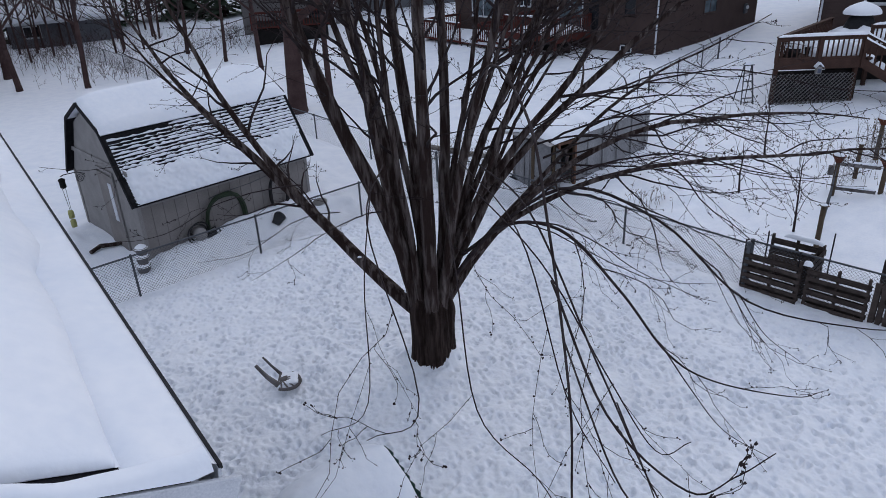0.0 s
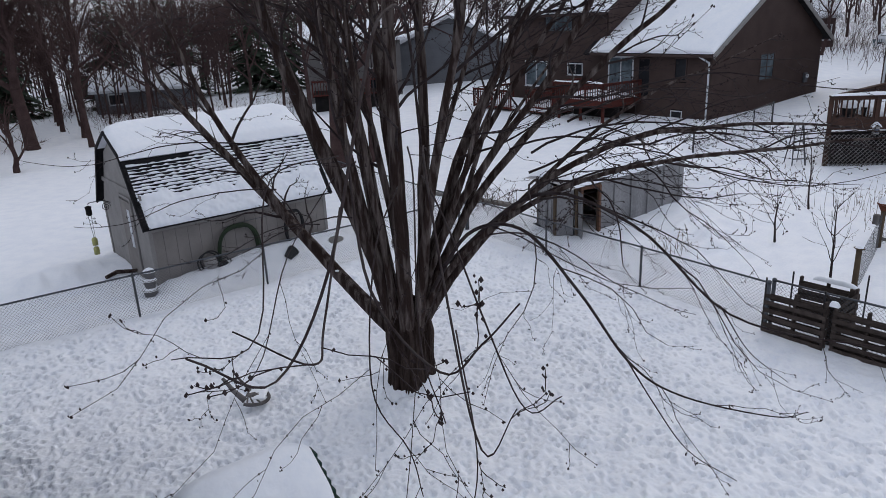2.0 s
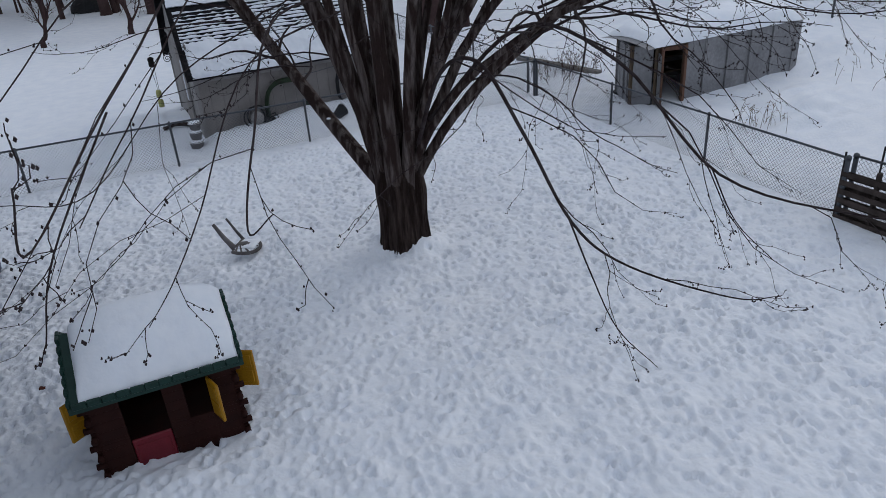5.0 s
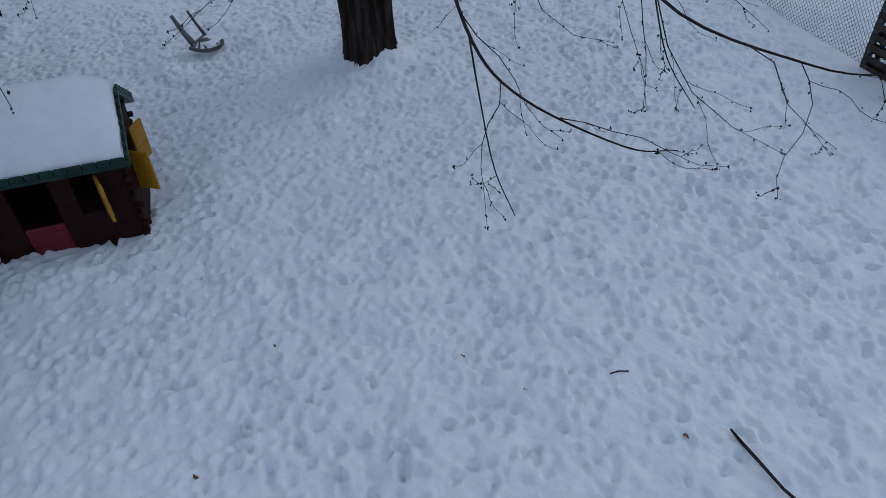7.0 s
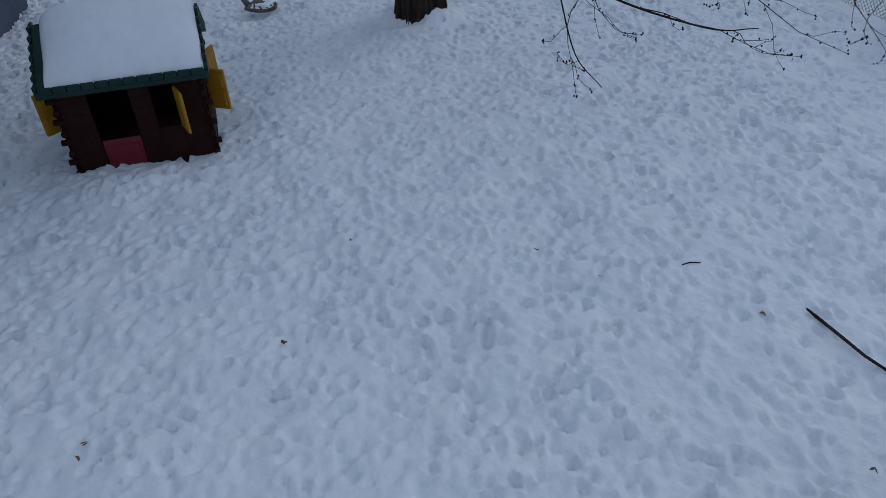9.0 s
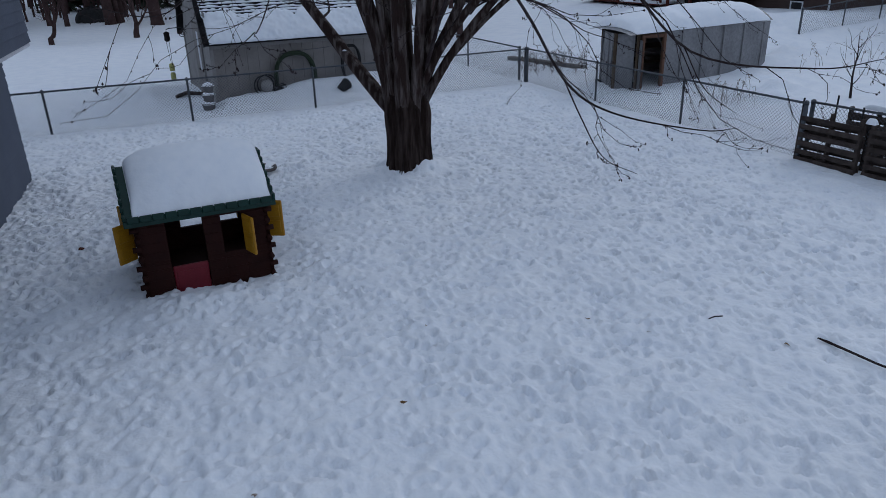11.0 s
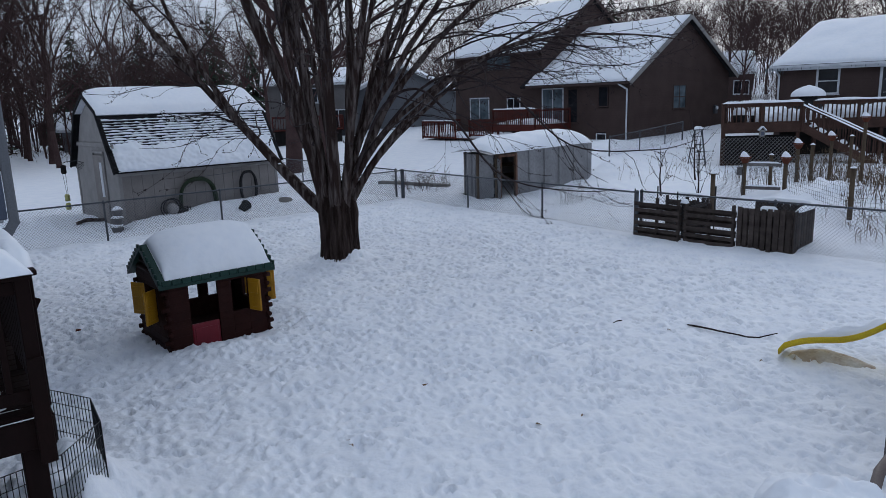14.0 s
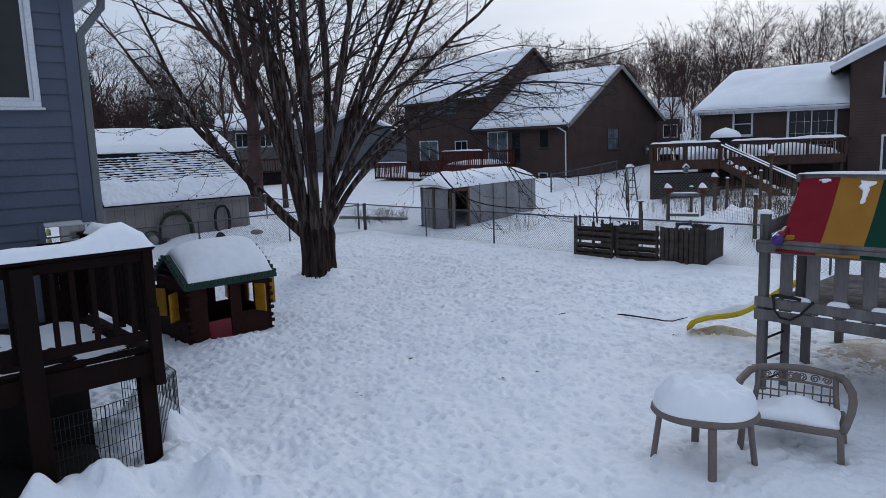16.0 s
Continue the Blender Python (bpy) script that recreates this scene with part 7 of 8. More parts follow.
def make_bench():
    m = pose(5.62, 1.0, 0, 0, 0, -23)          # x along the seat, y towards the back
    bn = thing("garden_bench", m, "taupe resin garden bench with scrollwork back and snow", "bench")
    W = 0.88
    hw = W / 2
    part("seat", Mesh().box(-hw + 0.03, 0.0, 0.255, hw - 0.03, 0.50, 0.285, 0.012), RESIN, bn)
    part("front_rail", Mesh().box(-hw, -0.02, 0.225, hw, 0.03, 0.295, 0.015), RESIN, bn)
    for s in (-1, 1):
        part("front_leg", Mesh().beam((s * (hw - 0.02), 0.02, 0.28), (s * (hw + 0.01), -0.01, -0.2), 0.075, 0.06, 0.015, (1, 0, 0)), RESIN, bn)
        part("back_leg", Mesh().beam((s * (hw - 0.02), 0.50, 0.30), (s * (hw + 0.02), 0.60, -0.2), 0.075, 0.06, 0.015, (1, 0, 0)), RESIN, bn)
        arm = [(s * hw, 0.0, 0.28), (s * (hw + 0.03), 0.02, 0.36), (s * (hw + 0.06), 0.06, 0.46), (s * (hw + 0.07), 0.18, 0.52), (s * (hw + 0.06), 0.36, 0.55), (s * (hw + 0.0), 0.56, 0.60), (s * (hw - 0.1), 0.60, 0.635)]
        part("arm", Mesh().tube(arm, [0.035, 0.035, 0.036, 0.04, 0.04, 0.04, 0.035], 10), RESIN, bn, smooth=True)
        part("back_post", Mesh().tube([(s * (hw - 0.06), 0.48, 0.28), (s * (hw - 0.08), 0.55, 0.45), (s * (hw - 0.09), 0.59, 0.62)], 0.028, 8), RESIN, bn, smooth=True)
    top = [(-hw + 0.02 + (W - 0.04) * k / 14, 0.60, 0.615 + 0.055 * math.sin(math.pi * k / 14)) for k in range(15)]
    part("top_rail", Mesh().tube(top, 0.036, 10), RESIN, bn, smooth=True)
    part("middle_rail", Mesh().tube([(x * 0.9, 0.575, 0.505 + (z - 0.615) * 0.6) for x, y, z in top], 0.014, 8), RESIN, bn, smooth=True)
    for k in range(9):
        x = -0.31 + 0.62 * k / 8
        part("lattice_bar", Mesh().box(x - 0.007, 0.545, 0.29, x + 0.007, 0.56, 0.52), RESIN, bn)
    for z in (0.36, 0.43):
        part("lattice_bar", Mesh().box(-0.35, 0.54, z - 0.007, 0.35, 0.555, z + 0.007), RESIN, bn)
    for k in range(6):
        s = -1 if k % 2 else 1
        cx = -0.28 + k * 0.112
        pts = []
        for i in range(22):
            t = i / 21 * 3.6 * math.pi
            r = 0.008 + 0.036 * (1 - i / 21)
            pts.append((cx + s * r * math.cos(t), 0.585, 0.565 + 0.018 * math.cos(cx * 4) + r * math.sin(t)))
        part("scroll", Mesh().tube(pts, 0.0075, 6), RESIN, bn, smooth=True)
    part("rosette", Mesh().tube([(0, 0.57, 0.578), (0, 0.60, 0.578)], 0.045, 12), RESIN, bn)
    snow_pad("lying_snow", -hw + 0.05, 0.02, hw - 0.04, 0.49, 0.287, 0.10, m, "snow heaped on the bench seat", 1.0, None, 30, 20, 0.35, 17)


make_bench()


# ---- pallets of the compost bin ----
def make_pallet(m, w, h, upright, label, boards=7, both=True):
    """A wooden pallet standing on edge; x along its width, facing -y."""
    p = thing("pallet", m, label, "pallet", "pallets of the compost bin")
    rs = random.Random(int(w * 1000) + boards)
    if upright:
        for z in (0.12, h * 0.5, h - 0.1):
            part("stringer", Mesh().box(0, 0.02, z - 0.045, w, 0.06, z + 0.045), PALLET_WOOD, p)
        for face in ((-0.002, 0.018), (0.062, 0.08)) if both else ((-0.002, 0.018),):
            for k in range(boards):
                x = w * k / boards
                part("board", Mesh().box(x + 0.004, face[0], -0.2 + rs.uniform(0, 0.02), x + w / boards - rs.uniform(0.012, 0.03), face[1], h + rs.uniform(-0.02, 0.015)), PALLET_WOOD, p)
    else:
        for x in (0.0, w / 2 - 0.03, w - 0.06):
            part("stringer", Mesh().box(x, 0.02, -0.2, x + 0.05, 0.11, h), PALLET_WOOD, p)
        for face, nb in (((-0.002, 0.018), boards), ((0.112, 0.13), 4)):
            for k in range(nb):
                z = -0.05 + (h + 0.0) * k / nb
                part("board", Mesh().box(rs.uniform(-0.01, 0.005), face[0], z, w + rs.uniform(-0.005, 0.012), face[1], z + (h / nb) * rs.uniform(0.5, 0.7)), PALLET_WOOD, p)
    return p


BIN = yard_pose(12.93, 5.40, 0, -90 + 6.0)    # x along the row of pallets, y away from the yard
mp = lambda b, a, turn: BIN @ pose(5.50 - b, a - 13.20, 0, 0, 0, turn + 90)
make_pallet(mp(5.50, 13.20, -90 - 1.5), 1.14, 0.90, False, "dark weathered wooden pallet standing in snow", 6)
make_pallet(mp(4.26, 13.22, -90 - 1.0), 1.14, 0.88, False, "dark weathered wooden pallet standing in snow", 6)
make_pallet(mp(3.06, 13.22, -90), 1.12, 0.86, True, "wooden pallet with upright grey boards", 9)
make_pallet(mp(1.92, 13.26, 0), 1.15, 0.84, True, "wooden pallet at the end of the compost bin", 8)
make_pallet(mp(5.40, 14.45, -90), 1.10, 0.80, False, "wooden pallet at the back of the compost bin", 6)
make_pallet(mp(3.2, 14.45, -90), 1.2, 0.82, True, "wooden pallet at the back of the compost bin", 8)
make_pallet(mp(4.30, 13.40, 0), 1.0, 0.82, False, "wooden pallet dividing the compost bin", 6)
for a, b, w, d, z in ((14.5, 4.75, 0.1, 0.8, 0.86), (14.5, 2.55, 0.13, 1.1, 0.9), (13.9, 1.93, 0.9, 0.12, 0.87), (13.28, 4.28, 0.1, 0.16, 0.89), (13.3, 2.45, 0.1, 0.35, 0.88)):
    snow_pad("lying_snow", -w / 2, -d / 2, w / 2, d / 2, z - 0.055, 0.09, mp(b, a, 0), "snow caught along the pallet tops", 0.4, None, 12, 16, 0.4, 18)
for a, b in ((13.25, 5.52), (13.9, 5.3), (13.26, 4.45), (14.6, 4.2)):
    solid("garden_stake", Mesh().tube([(0, 0, -0.2), (0.01, 0, 1.08)], 0.016, 6), RUBBER, mp(b, a, 0), "thin dark metal stake in the snow", "stake", "", False, "stakes by the compost bin")


# ---- garden beyond the fence ----
def garden_post(x, y, top, planter):
    z = ground_at(x, y)
    p = thing("garden_post", pose(x, y, 0, 0, 0, random.uniform(0, 90)), "wooden garden post with a snow-filled clay planter" if planter else "plain wooden garden post topped with snow", "post", "garden posts")
    h = top - (0.2 if planter else 0.03)
    part("shaft", Mesh().tube([(0, 0, z - 0.3), (0.005, 0.003, (z + h) / 2), (0, 0, h)], [0.062, 0.058, 0.056], 10), POST_WOOD, p, smooth=True)
    if planter:
        g = Mesh()
        n = 18
        prof = [(0.07, h), (0.10, h + 0.06), (0.145, h + 0.15), (0.165, h + 0.155), (0.165, h + 0.19), (0.14, h + 0.19), (0.12, h + 0.12)]
        k = len(prof)
        for i in range(n):
            an = 2 * math.pi * i / n
            g.v += [(r * math.cos(an), r * math.sin(an), zz) for r, zz in prof]
        g.f += [(i * k + j, i * k + j + 1, ((i + 1) % n) * k + j + 1, ((i + 1) % n) * k + j) for i in range(n) for j in range(k - 1)]
        part("planter", g, TERRACOTTA, p, "red-brown clay planter bowl", True)
        lean = random.uniform(-0.05, 0.05)
        g = Mesh().grid(lambda u, v: (0.15 * (1 - v) ** 0.6 * math.cos(6.2832 * u) + lean * v, 0.15 * (1 - v) ** 0.6 * math.sin(6.2832 * u) + 0.05 * v, h + 0.15 + 0.20 * v), 19, 9)
    else:
        part("cap", Mesh().box(-0.085, -0.085, h, 0.085, 0.085, h + 0.025), POST_WOOD, p)
        g = Mesh().grid(lambda u, v: (0.08 * (1 - v) ** 0.6 * math.cos(6.2832 * u), 0.08 * (1 - v) ** 0.6 * math.sin(6.2832 * u), h + 0.026 + 0.05 * v), 13, 6)
    solid("lying_snow", g, SNOW_SOFT, p.matrix_world.copy(), "cap of snow on a garden post", "snow", "", True)
    return p


for row in ((7.50, 18.24, 1.40, 1), (8.51, 17.85, 1.41, 1), (9.69, 21.3, 1.56, 1), (11.2, 23.1, 1.68, 1), (12.03, 22.55, 2.32, 1), (6.15, 15.0, 1.26, 0), (8.49, 19.5, 1.33, 0), (10.36, 22.2, 1.43, 0), (12.04, 23.8, 1.60, 0), (9.2, 14.6, 1.40, 0)):
    garden_post(*row)
gate = thing("garden_gate_frame", pose(7.50, 18.24, -0.1, 0, 0, math.degrees(math.atan2(-0.39, 1.01))), "weathered rail frame between two garden posts", "gate")
for z in (0.55, 1.22):
    part("rail", Mesh().box(0.05, -0.03, z, 0.98, 0.03, z + 0.09), GREY_WOOD, gate)
    rail_snow((0.08, 0, 0), (0.95, 0, 0), z + 0.091, gate.matrix_world.copy(), "snow on the garden gate rail", 0.06, 0.07, 95)
part("bird_box", Mesh().box(-0.2, -0.08, 0.95, -0.06, 0.08, 1.18, 0.01), GREY_WOOD, gate)


def wire_run(pts, h, cell, label):
    g = Mesh()
    for (x0, y0), (x1, y1) in zip(pts[:-1], pts[1:]):
        n = max(2, int(math.hypot(x1 - x0, y1 - y0) / cell))
        for k in range(n + 1):
            x, y = x0 + (x1 - x0) * k / n, y0 + (y1 - y0) * k / n
            z = ground_at(x, y)
            g.tube([(x, y, z), (x, y, z + h)], 0.003, 3, False)
        for j in range(int(h / cell) + 1):
            g.tube([(x0, y0, ground_at(x0, y0) + j * cell), (x1, y1, ground_at(x1, y1) + j * cell)], 0.003, 3, False)
    return solid("wire_netting", g, GALV, Matrix(), label, "netting", "stuff")


wire_run([(6.15, 15.0), (7.5, 18.24)], 0.9, 0.1, "wire netting strung between garden posts")
wire_run([(8.51, 17.85), (9.2, 14.6), (11.5, 13.2)], 0.9, 0.1, "wire netting strung between garden posts")
wire_run([(7.5, 18.24), (8.49, 19.5), (10.36, 22.2), (12.04, 23.8)], 0.9, 0.1, "wire netting strung between garden posts")


def stalks(name, n, box, hmin, hmax, label, seed, lean=0.25, mat=None):
    rs = random.Random(seed)
    g = Mesh()
    for k in range(n):
        x, y = rs.uniform(box[0], box[2]), rs.uniform(box[1], box[3])
        z = ground_at(x, y)
        h = rs.uniform(hmin, hmax)
        dx, dy = rs.gauss(0, lean) * h, rs.gauss(0, lean) * h
        pts = [(x, y, z - 0.05), (x + dx * 0.3, y + dy * 0.3, z + h * 0.5), (x + dx, y + dy, z + h * rs.uniform(0.8, 1.0))]
        g.tube(pts, [0.006, 0.005, 0.002], 3, False)
        for j in range(rs.randint(1, 4)):
            t = rs.uniform(0.4, 1.0)
            p = Vector(pts[1]).lerp(Vector(pts[2]), t)
            an = rs.uniform(0, 6.28)
            q = p + Vector((math.cos(an) * 0.1, math.sin(an) * 0.1, rs.uniform(-0.10, 0.04)))
            w = Vector((-math.sin(an), math.cos(an), 0)) * 0.014
            g.add([p, p.lerp(q, 0.5) + w, q, p.lerp(q, 0.5) - w], [(0, 1, 2, 3)])
    return solid(name, g, mat or STRAW, Matrix(), label, "dry plants", "stuff")


stalks("dry_stalks", 420, (9.4, 15.2, 13.5, 19.0), 0.3, 0.9, "brown dead stalks standing in garden snow", 31)
stalks("dry_stalks", 380, (9.8, 19.0, 13.4, 24.0), 0.5, 1.3, "brown dead stalks standing in garden snow", 32)
stalks("dry_stalks", 150, (8.5, 12.0, 12.5, 15.0), 0.12, 0.35, "short dead stems poking through snow", 33, 0.4)
stalks("dry_stalks", 90, (7.2, 18.6, 10.0, 22.5), 0.3, 0.9, "brown dead stalks standing in garden snow", 34)
stalks("dry_stalks", 26, (2.2, 17.0, 3.4, 17.9), 0.3, 0.8, "thin dead stems by the greenhouse", 35)
stalks("dry_stalks", 40, (4.0, 20.0, 8.0, 26.0), 0.3, 1.0, "thin dead stems in the snowy garden", 36)
stalks("dry_stalks", 50, (-4.2, 20.5, -1.8, 22.5), 0.3, 0.9, "tangled dead stems beside the greenhouse", 37, 0.6)


def young_tree(x, y, h, seed, label, n=9, spread=45):
    rs = random.Random(seed)
    z = ground_at(x, y)
    t = thing("young_tree", pose(x, y, z), label, "tree")
    g, crown = Mesh(), Mesh()
    stem = limb_path((0, 0, -0.2), rs.uniform(0, 360), 84, 86, h, 10, rs, 3)
    g.tube(stem, [0.035 * (1 - 0.85 * i / 10) for i in range(11)], 8)
    for k in range(n):
        p = stem[3 + k * 7 // n]
        q = limb_path(p, k * 137 + rs.uniform(-30, 30), rs.uniform(30, 62), 70, h * rs.uniform(0.3, 0.55), 7, rs, 5)
        grow(crown, None, q, 0.012, 0.002, 1, rs, 0.1, 0.9, 3, 30)
    part("trunk", g, TWIG, t, smooth=True)
    part("crown", crown, TWIG, t, smooth=True)


young_tree(5.95, 16.0, 2.0, 51, "slender bare sapling in the garden")
young_tree(5.2, 18.5, 1.7, 52, "slender bare sapling in the garden", 6)
young_tree(6.6, 21.5, 2.2, 53, "slender bare sapling in the garden", 7)


def make_ladder():
    x, y = 7.6, 29.0
    m = pose(x, y, ground_at(x, y), 0, 0, 20)
    ld = thing("step_ladder", m, "grey metal stepladder standing in snow", "ladder")
    h = 1.5
    for s in (-1, 1):
        part("rail", Mesh().beam((s * 0.27, -0.25, -0.1), (s * 0.16, 0, h), 0.04, 0.06), GALV, ld)
        part("rear_rail", Mesh().beam((s * 0.27, 0.35, -0.1), (s * 0.16, 0.04, h), 0.03, 0.04), GALV, ld)
    for k in range(4):
        t = (k + 0.7) / 4.6
        w = 0.27 - 0.11 * t
        part("step", Mesh().box(-w, -0.25 * (1 - t) - 0.06, h * t, w, -0.25 * (1 - t) + 0.06, h * t + 0.03), GALV, ld)
    part("top", Mesh().box(-0.2, -0.09, h, 0.2, 0.11, h + 0.04), GALV, ld)
    snow_pad("lying_snow", -0.19, -0.09, 0.19, 0.1, h + 0.042, 0.12, m, "snow on the ladder top", 0.2, None, 10, 10, 0.4, 19)


make_ladder()


# ---- things along the shed ----
def hose_coil(a0, a1, z0, z1, turns, mat, label, seed, r=0.018):
    rs = random.Random(seed)
    hs = thing("hose_coil", SHED @ pose((a0 + a1) / 2 - 4.04, 0.10, -0.05), label, "hose")
    for k in range(turns):
        w, h = (a1 - a0) / 2 * rs.uniform(0.84, 1.0), (z1 - z0) / 2 * rs.uniform(0.88, 1.0)
        y = -0.02 - 0.09 * rs.random()
        ph = rs.uniform(0, 0.3)
        pts = []
        for i in range(29):
            an = 2 * math.pi * i / 28
            c, s = math.cos(an), math.sin(an)
            pts.append((w * math.copysign(abs(c) ** 0.75, c), y + 0.02 * math.sin(an * 2 + ph), z1 - (z1 - z0) / 2 + h * math.copysign(abs(s) ** 0.75, s) - (z1 - z0) / 2 * 0.05 * ph))
        part("loop", Mesh().tube(pts, r, 7, False), mat, hs, smooth=True)
    return hs


hose_coil(5.68, 6.86, -0.3, 1.26, 9, HOSE, "coiled green garden hose hung on the shed", 61, 0.027)
hose_coil(7.60, 8.16, 0.36, 1.32, 7, RUBBER, "coiled black hose hung on the shed wall", 62, 0.02)
hook = thing("wall_hook", SHED @ pose(2.26, 0.13, -0.05), "metal hook bar on the shed wall", "hook")
part("bar", Mesh().tube([(-0.4, -0.02, 1.2), (0, -0.05, 1.26), (0.8, -0.04, 1.28), (1.5, -0.02, 1.36)], 0.008, 6), GALV, hook, smooth=True)


def make_cart():
    """A small wheeled cart leaning at the shed, half buried."""
    ct = thing("hose_cart", SHED @ pose(1.41, -0.05, 0.05), "old hose reel cart half buried by the shed", "cart")
    for s, r in ((-0.18, 0.26), (0.16, 0.26)):
        pts = [(s + 0.0, 0.03 * s + 0.02, 0.38)]
        ring = [(-0.05 + r * math.cos(2 * math.pi * k / 24) + s * 0.3, s * 0.25, 0.36 + r * math.sin(2 * math.pi * k / 24)) for k in range(25)]
        part("wheel_rim", Mesh().tube(ring, 0.018, 7, False), RUBBER, ct, smooth=True)
    part("reel", Mesh().tube([(-0.05, -0.12, 0.34), (0.0, 0.12, 0.34)], 0.16, 16), SHED_TRIM, ct, smooth=True)
    part("frame", Mesh().tube([(0.05, -0.1, 0.0), (0.25, -0.1, 0.3), (0.45, -0.12, 0.35), (0.5, -0.12, 0.1)], 0.02, 8), RUBBER, ct, smooth=True)
    part("frame", Mesh().tube([(0.05, 0.1, 0.0), (0.25, 0.1, 0.3), (0.45, 0.1, 0.35), (0.5, 0.1, 0.1)], 0.02, 8), RUBBER, ct, smooth=True)
    part("seat_box", Mesh().box(0.12, -0.13, 0.18, 0.42, 0.12, 0.28, 0.03), RUBBER, ct)


make_cart()
pot = thing("black_bucket", SHED @ pose(3.38, -0.5, 0.23) @ pose(0, 0, 0, 0, 70, 30), "black bucket lying in the snow drift", "bucket")
g = Mesh()
for i in range(20):
    an = 2 * math.pi * i / 20
    g.v += [(r * math.cos(an), r * math.sin(an), z) for r, z in ((0.001, -0.14), (0.11, -0.14), (0.15, 0.13), (0.165, 0.13), (0.165, 0.15), (0.14, 0.15), (0.10, -0.12), (0.001, -0.12))]
g.f += [(i * 8 + j, i * 8 + j + 1, ((i + 1) % 20) * 8 + j + 1, ((i + 1) % 20) * 8 + j) for i in range(20) for j in range(7)]
part("shell", g, RUBBER, pot, smooth=True)
part("handle", Mesh().tube([(0.16 * math.cos(t * 0.314), 0.05, 0.12 + 0.16 * math.sin(t * 0.314)) for t in range(11)], 0.006, 6), GALV, pot, smooth=True)


def make_stack():
    """Pots stacked by the shed corner, with snow between."""
    st = thing("stacked_planters", SHED @ pose(-0.18, -0.1, -0.05), "stack of grey planters filled with snow", "planter")
    for k, (z, r) in enumerate(((0.02, 0.17), (0.26, 0.15), (0.48, 0.14))):
        g = Mesh()
        for i in range(16):
            an = 2 * math.pi * i / 16
            g.v += [(rr * math.cos(an) + 0.02 * k, rr * math.sin(an), zz) for rr, zz in ((r * 0.7, z - 0.1), (r, z + 0.10), (r * 1.08, z + 0.11), (r * 1.08, z + 0.14), (r * 0.9, z + 0.14))]
        g.f += [(i * 5 + j, i * 5 + j + 1, ((i + 1) % 16) * 5 + j + 1, ((i + 1) % 16) * 5 + j) for i in range(16) for j in range(4)]
        part("pot", g, SIDING_PALE, st, smooth=True)
        part("snow_fill", Mesh().grid(lambda u, v, z=z, r=r, k=k: (r * 1.15 * (1 - v) ** 0.6 * math.cos(6.2832 * u) + 0.02 * k, r * 1.15 * (1 - v) ** 0.6 * math.sin(6.2832 * u), z + 0.12 + 0.10 * v), 17, 8), SNOW_SOFT, st, smooth=True)


make_stack()


def make_feeder():
    fd = thing("hanging_lantern", SHED @ pose(-0.09, 3.15, -0.05), "dark lantern and yellow jars hung from a bracket", "lantern")
    part("bracket", Mesh().tube([(0.12, 0.0, 1.72), (-0.05, 0.05, 1.80), (-0.35, 0.15, 1.78), (-0.42, 0.18, 1.74)], 0.014, 6), BLACK_WIRE, fd, smooth=True)
    ring = [(0.0 - 0.0, 0.02, 1.62)]
    part("scroll", Mesh().tube([(0.0 + 0.12 * (1 - i / 30) * math.cos(i * 0.5), 0.03, 1.62 + 0.12 * (1 - i / 30) * math.sin(i * 0.5)) for i in range(28)], 0.010, 6), BLACK_WIRE, fd, smooth=True)
    part("lantern", Mesh().tube([(-0.42, 0.18, 1.70), (-0.42, 0.18, 1.66), (-0.42, 0.18, 1.60), (-0.42, 0.18, 1.45), (-0.42, 0.18, 1.42)], [0.02, 0.09, 0.075, 0.08, 0.04], 10), DARK, fd, smooth=True)
    for k in range(2):
        part("chain", Mesh().tube([(-0.46 + 0.08 * k, 0.18, 1.42), (-0.42 + 0.03 * k, 0.18, 0.8)], 0.006, 5), BLACK_WIRE, fd)
    for z in (0.68, 0.42):
        part("jar", Mesh().tube([(-0.42, 0.18, z - 0.09), (-0.42, 0.18, z + 0.08), (-0.42, 0.18, z + 0.12)], [0.075, 0.075, 0.05], 12), material("yellow_jar", (0.42, 0.42, 0.16), 0.3), fd, "pale yellow glass jar", True)


make_feeder()
solid("driftwood", Mesh().tube([(-0.2, 0, 0.08), (0.1, 0.1, 0.14), (0.5, 0.0, 0.1), (0.7, -0.2, 0.2)], [0.05, 0.06, 0.05, 0.02], 7), BARK, yard_pose(3.4, 17.6), "dark log in the snow by the shed", "log", "", True)
solid("boulder", Mesh().grid(lambda u, v: (0.3 * math.cos(6.2832 * u) * math.sin(3.1416 * v), 0.2 * math.sin(6.2832 * u) * math.sin(3.1416 * v), 0.16 * math.cos(3.1416 * v) + 0.2), 15, 9), ROOT, SHED @ pose(4.86, -0.3, 0.0), "dark stone in the drift by the shed", "stone", "", True)


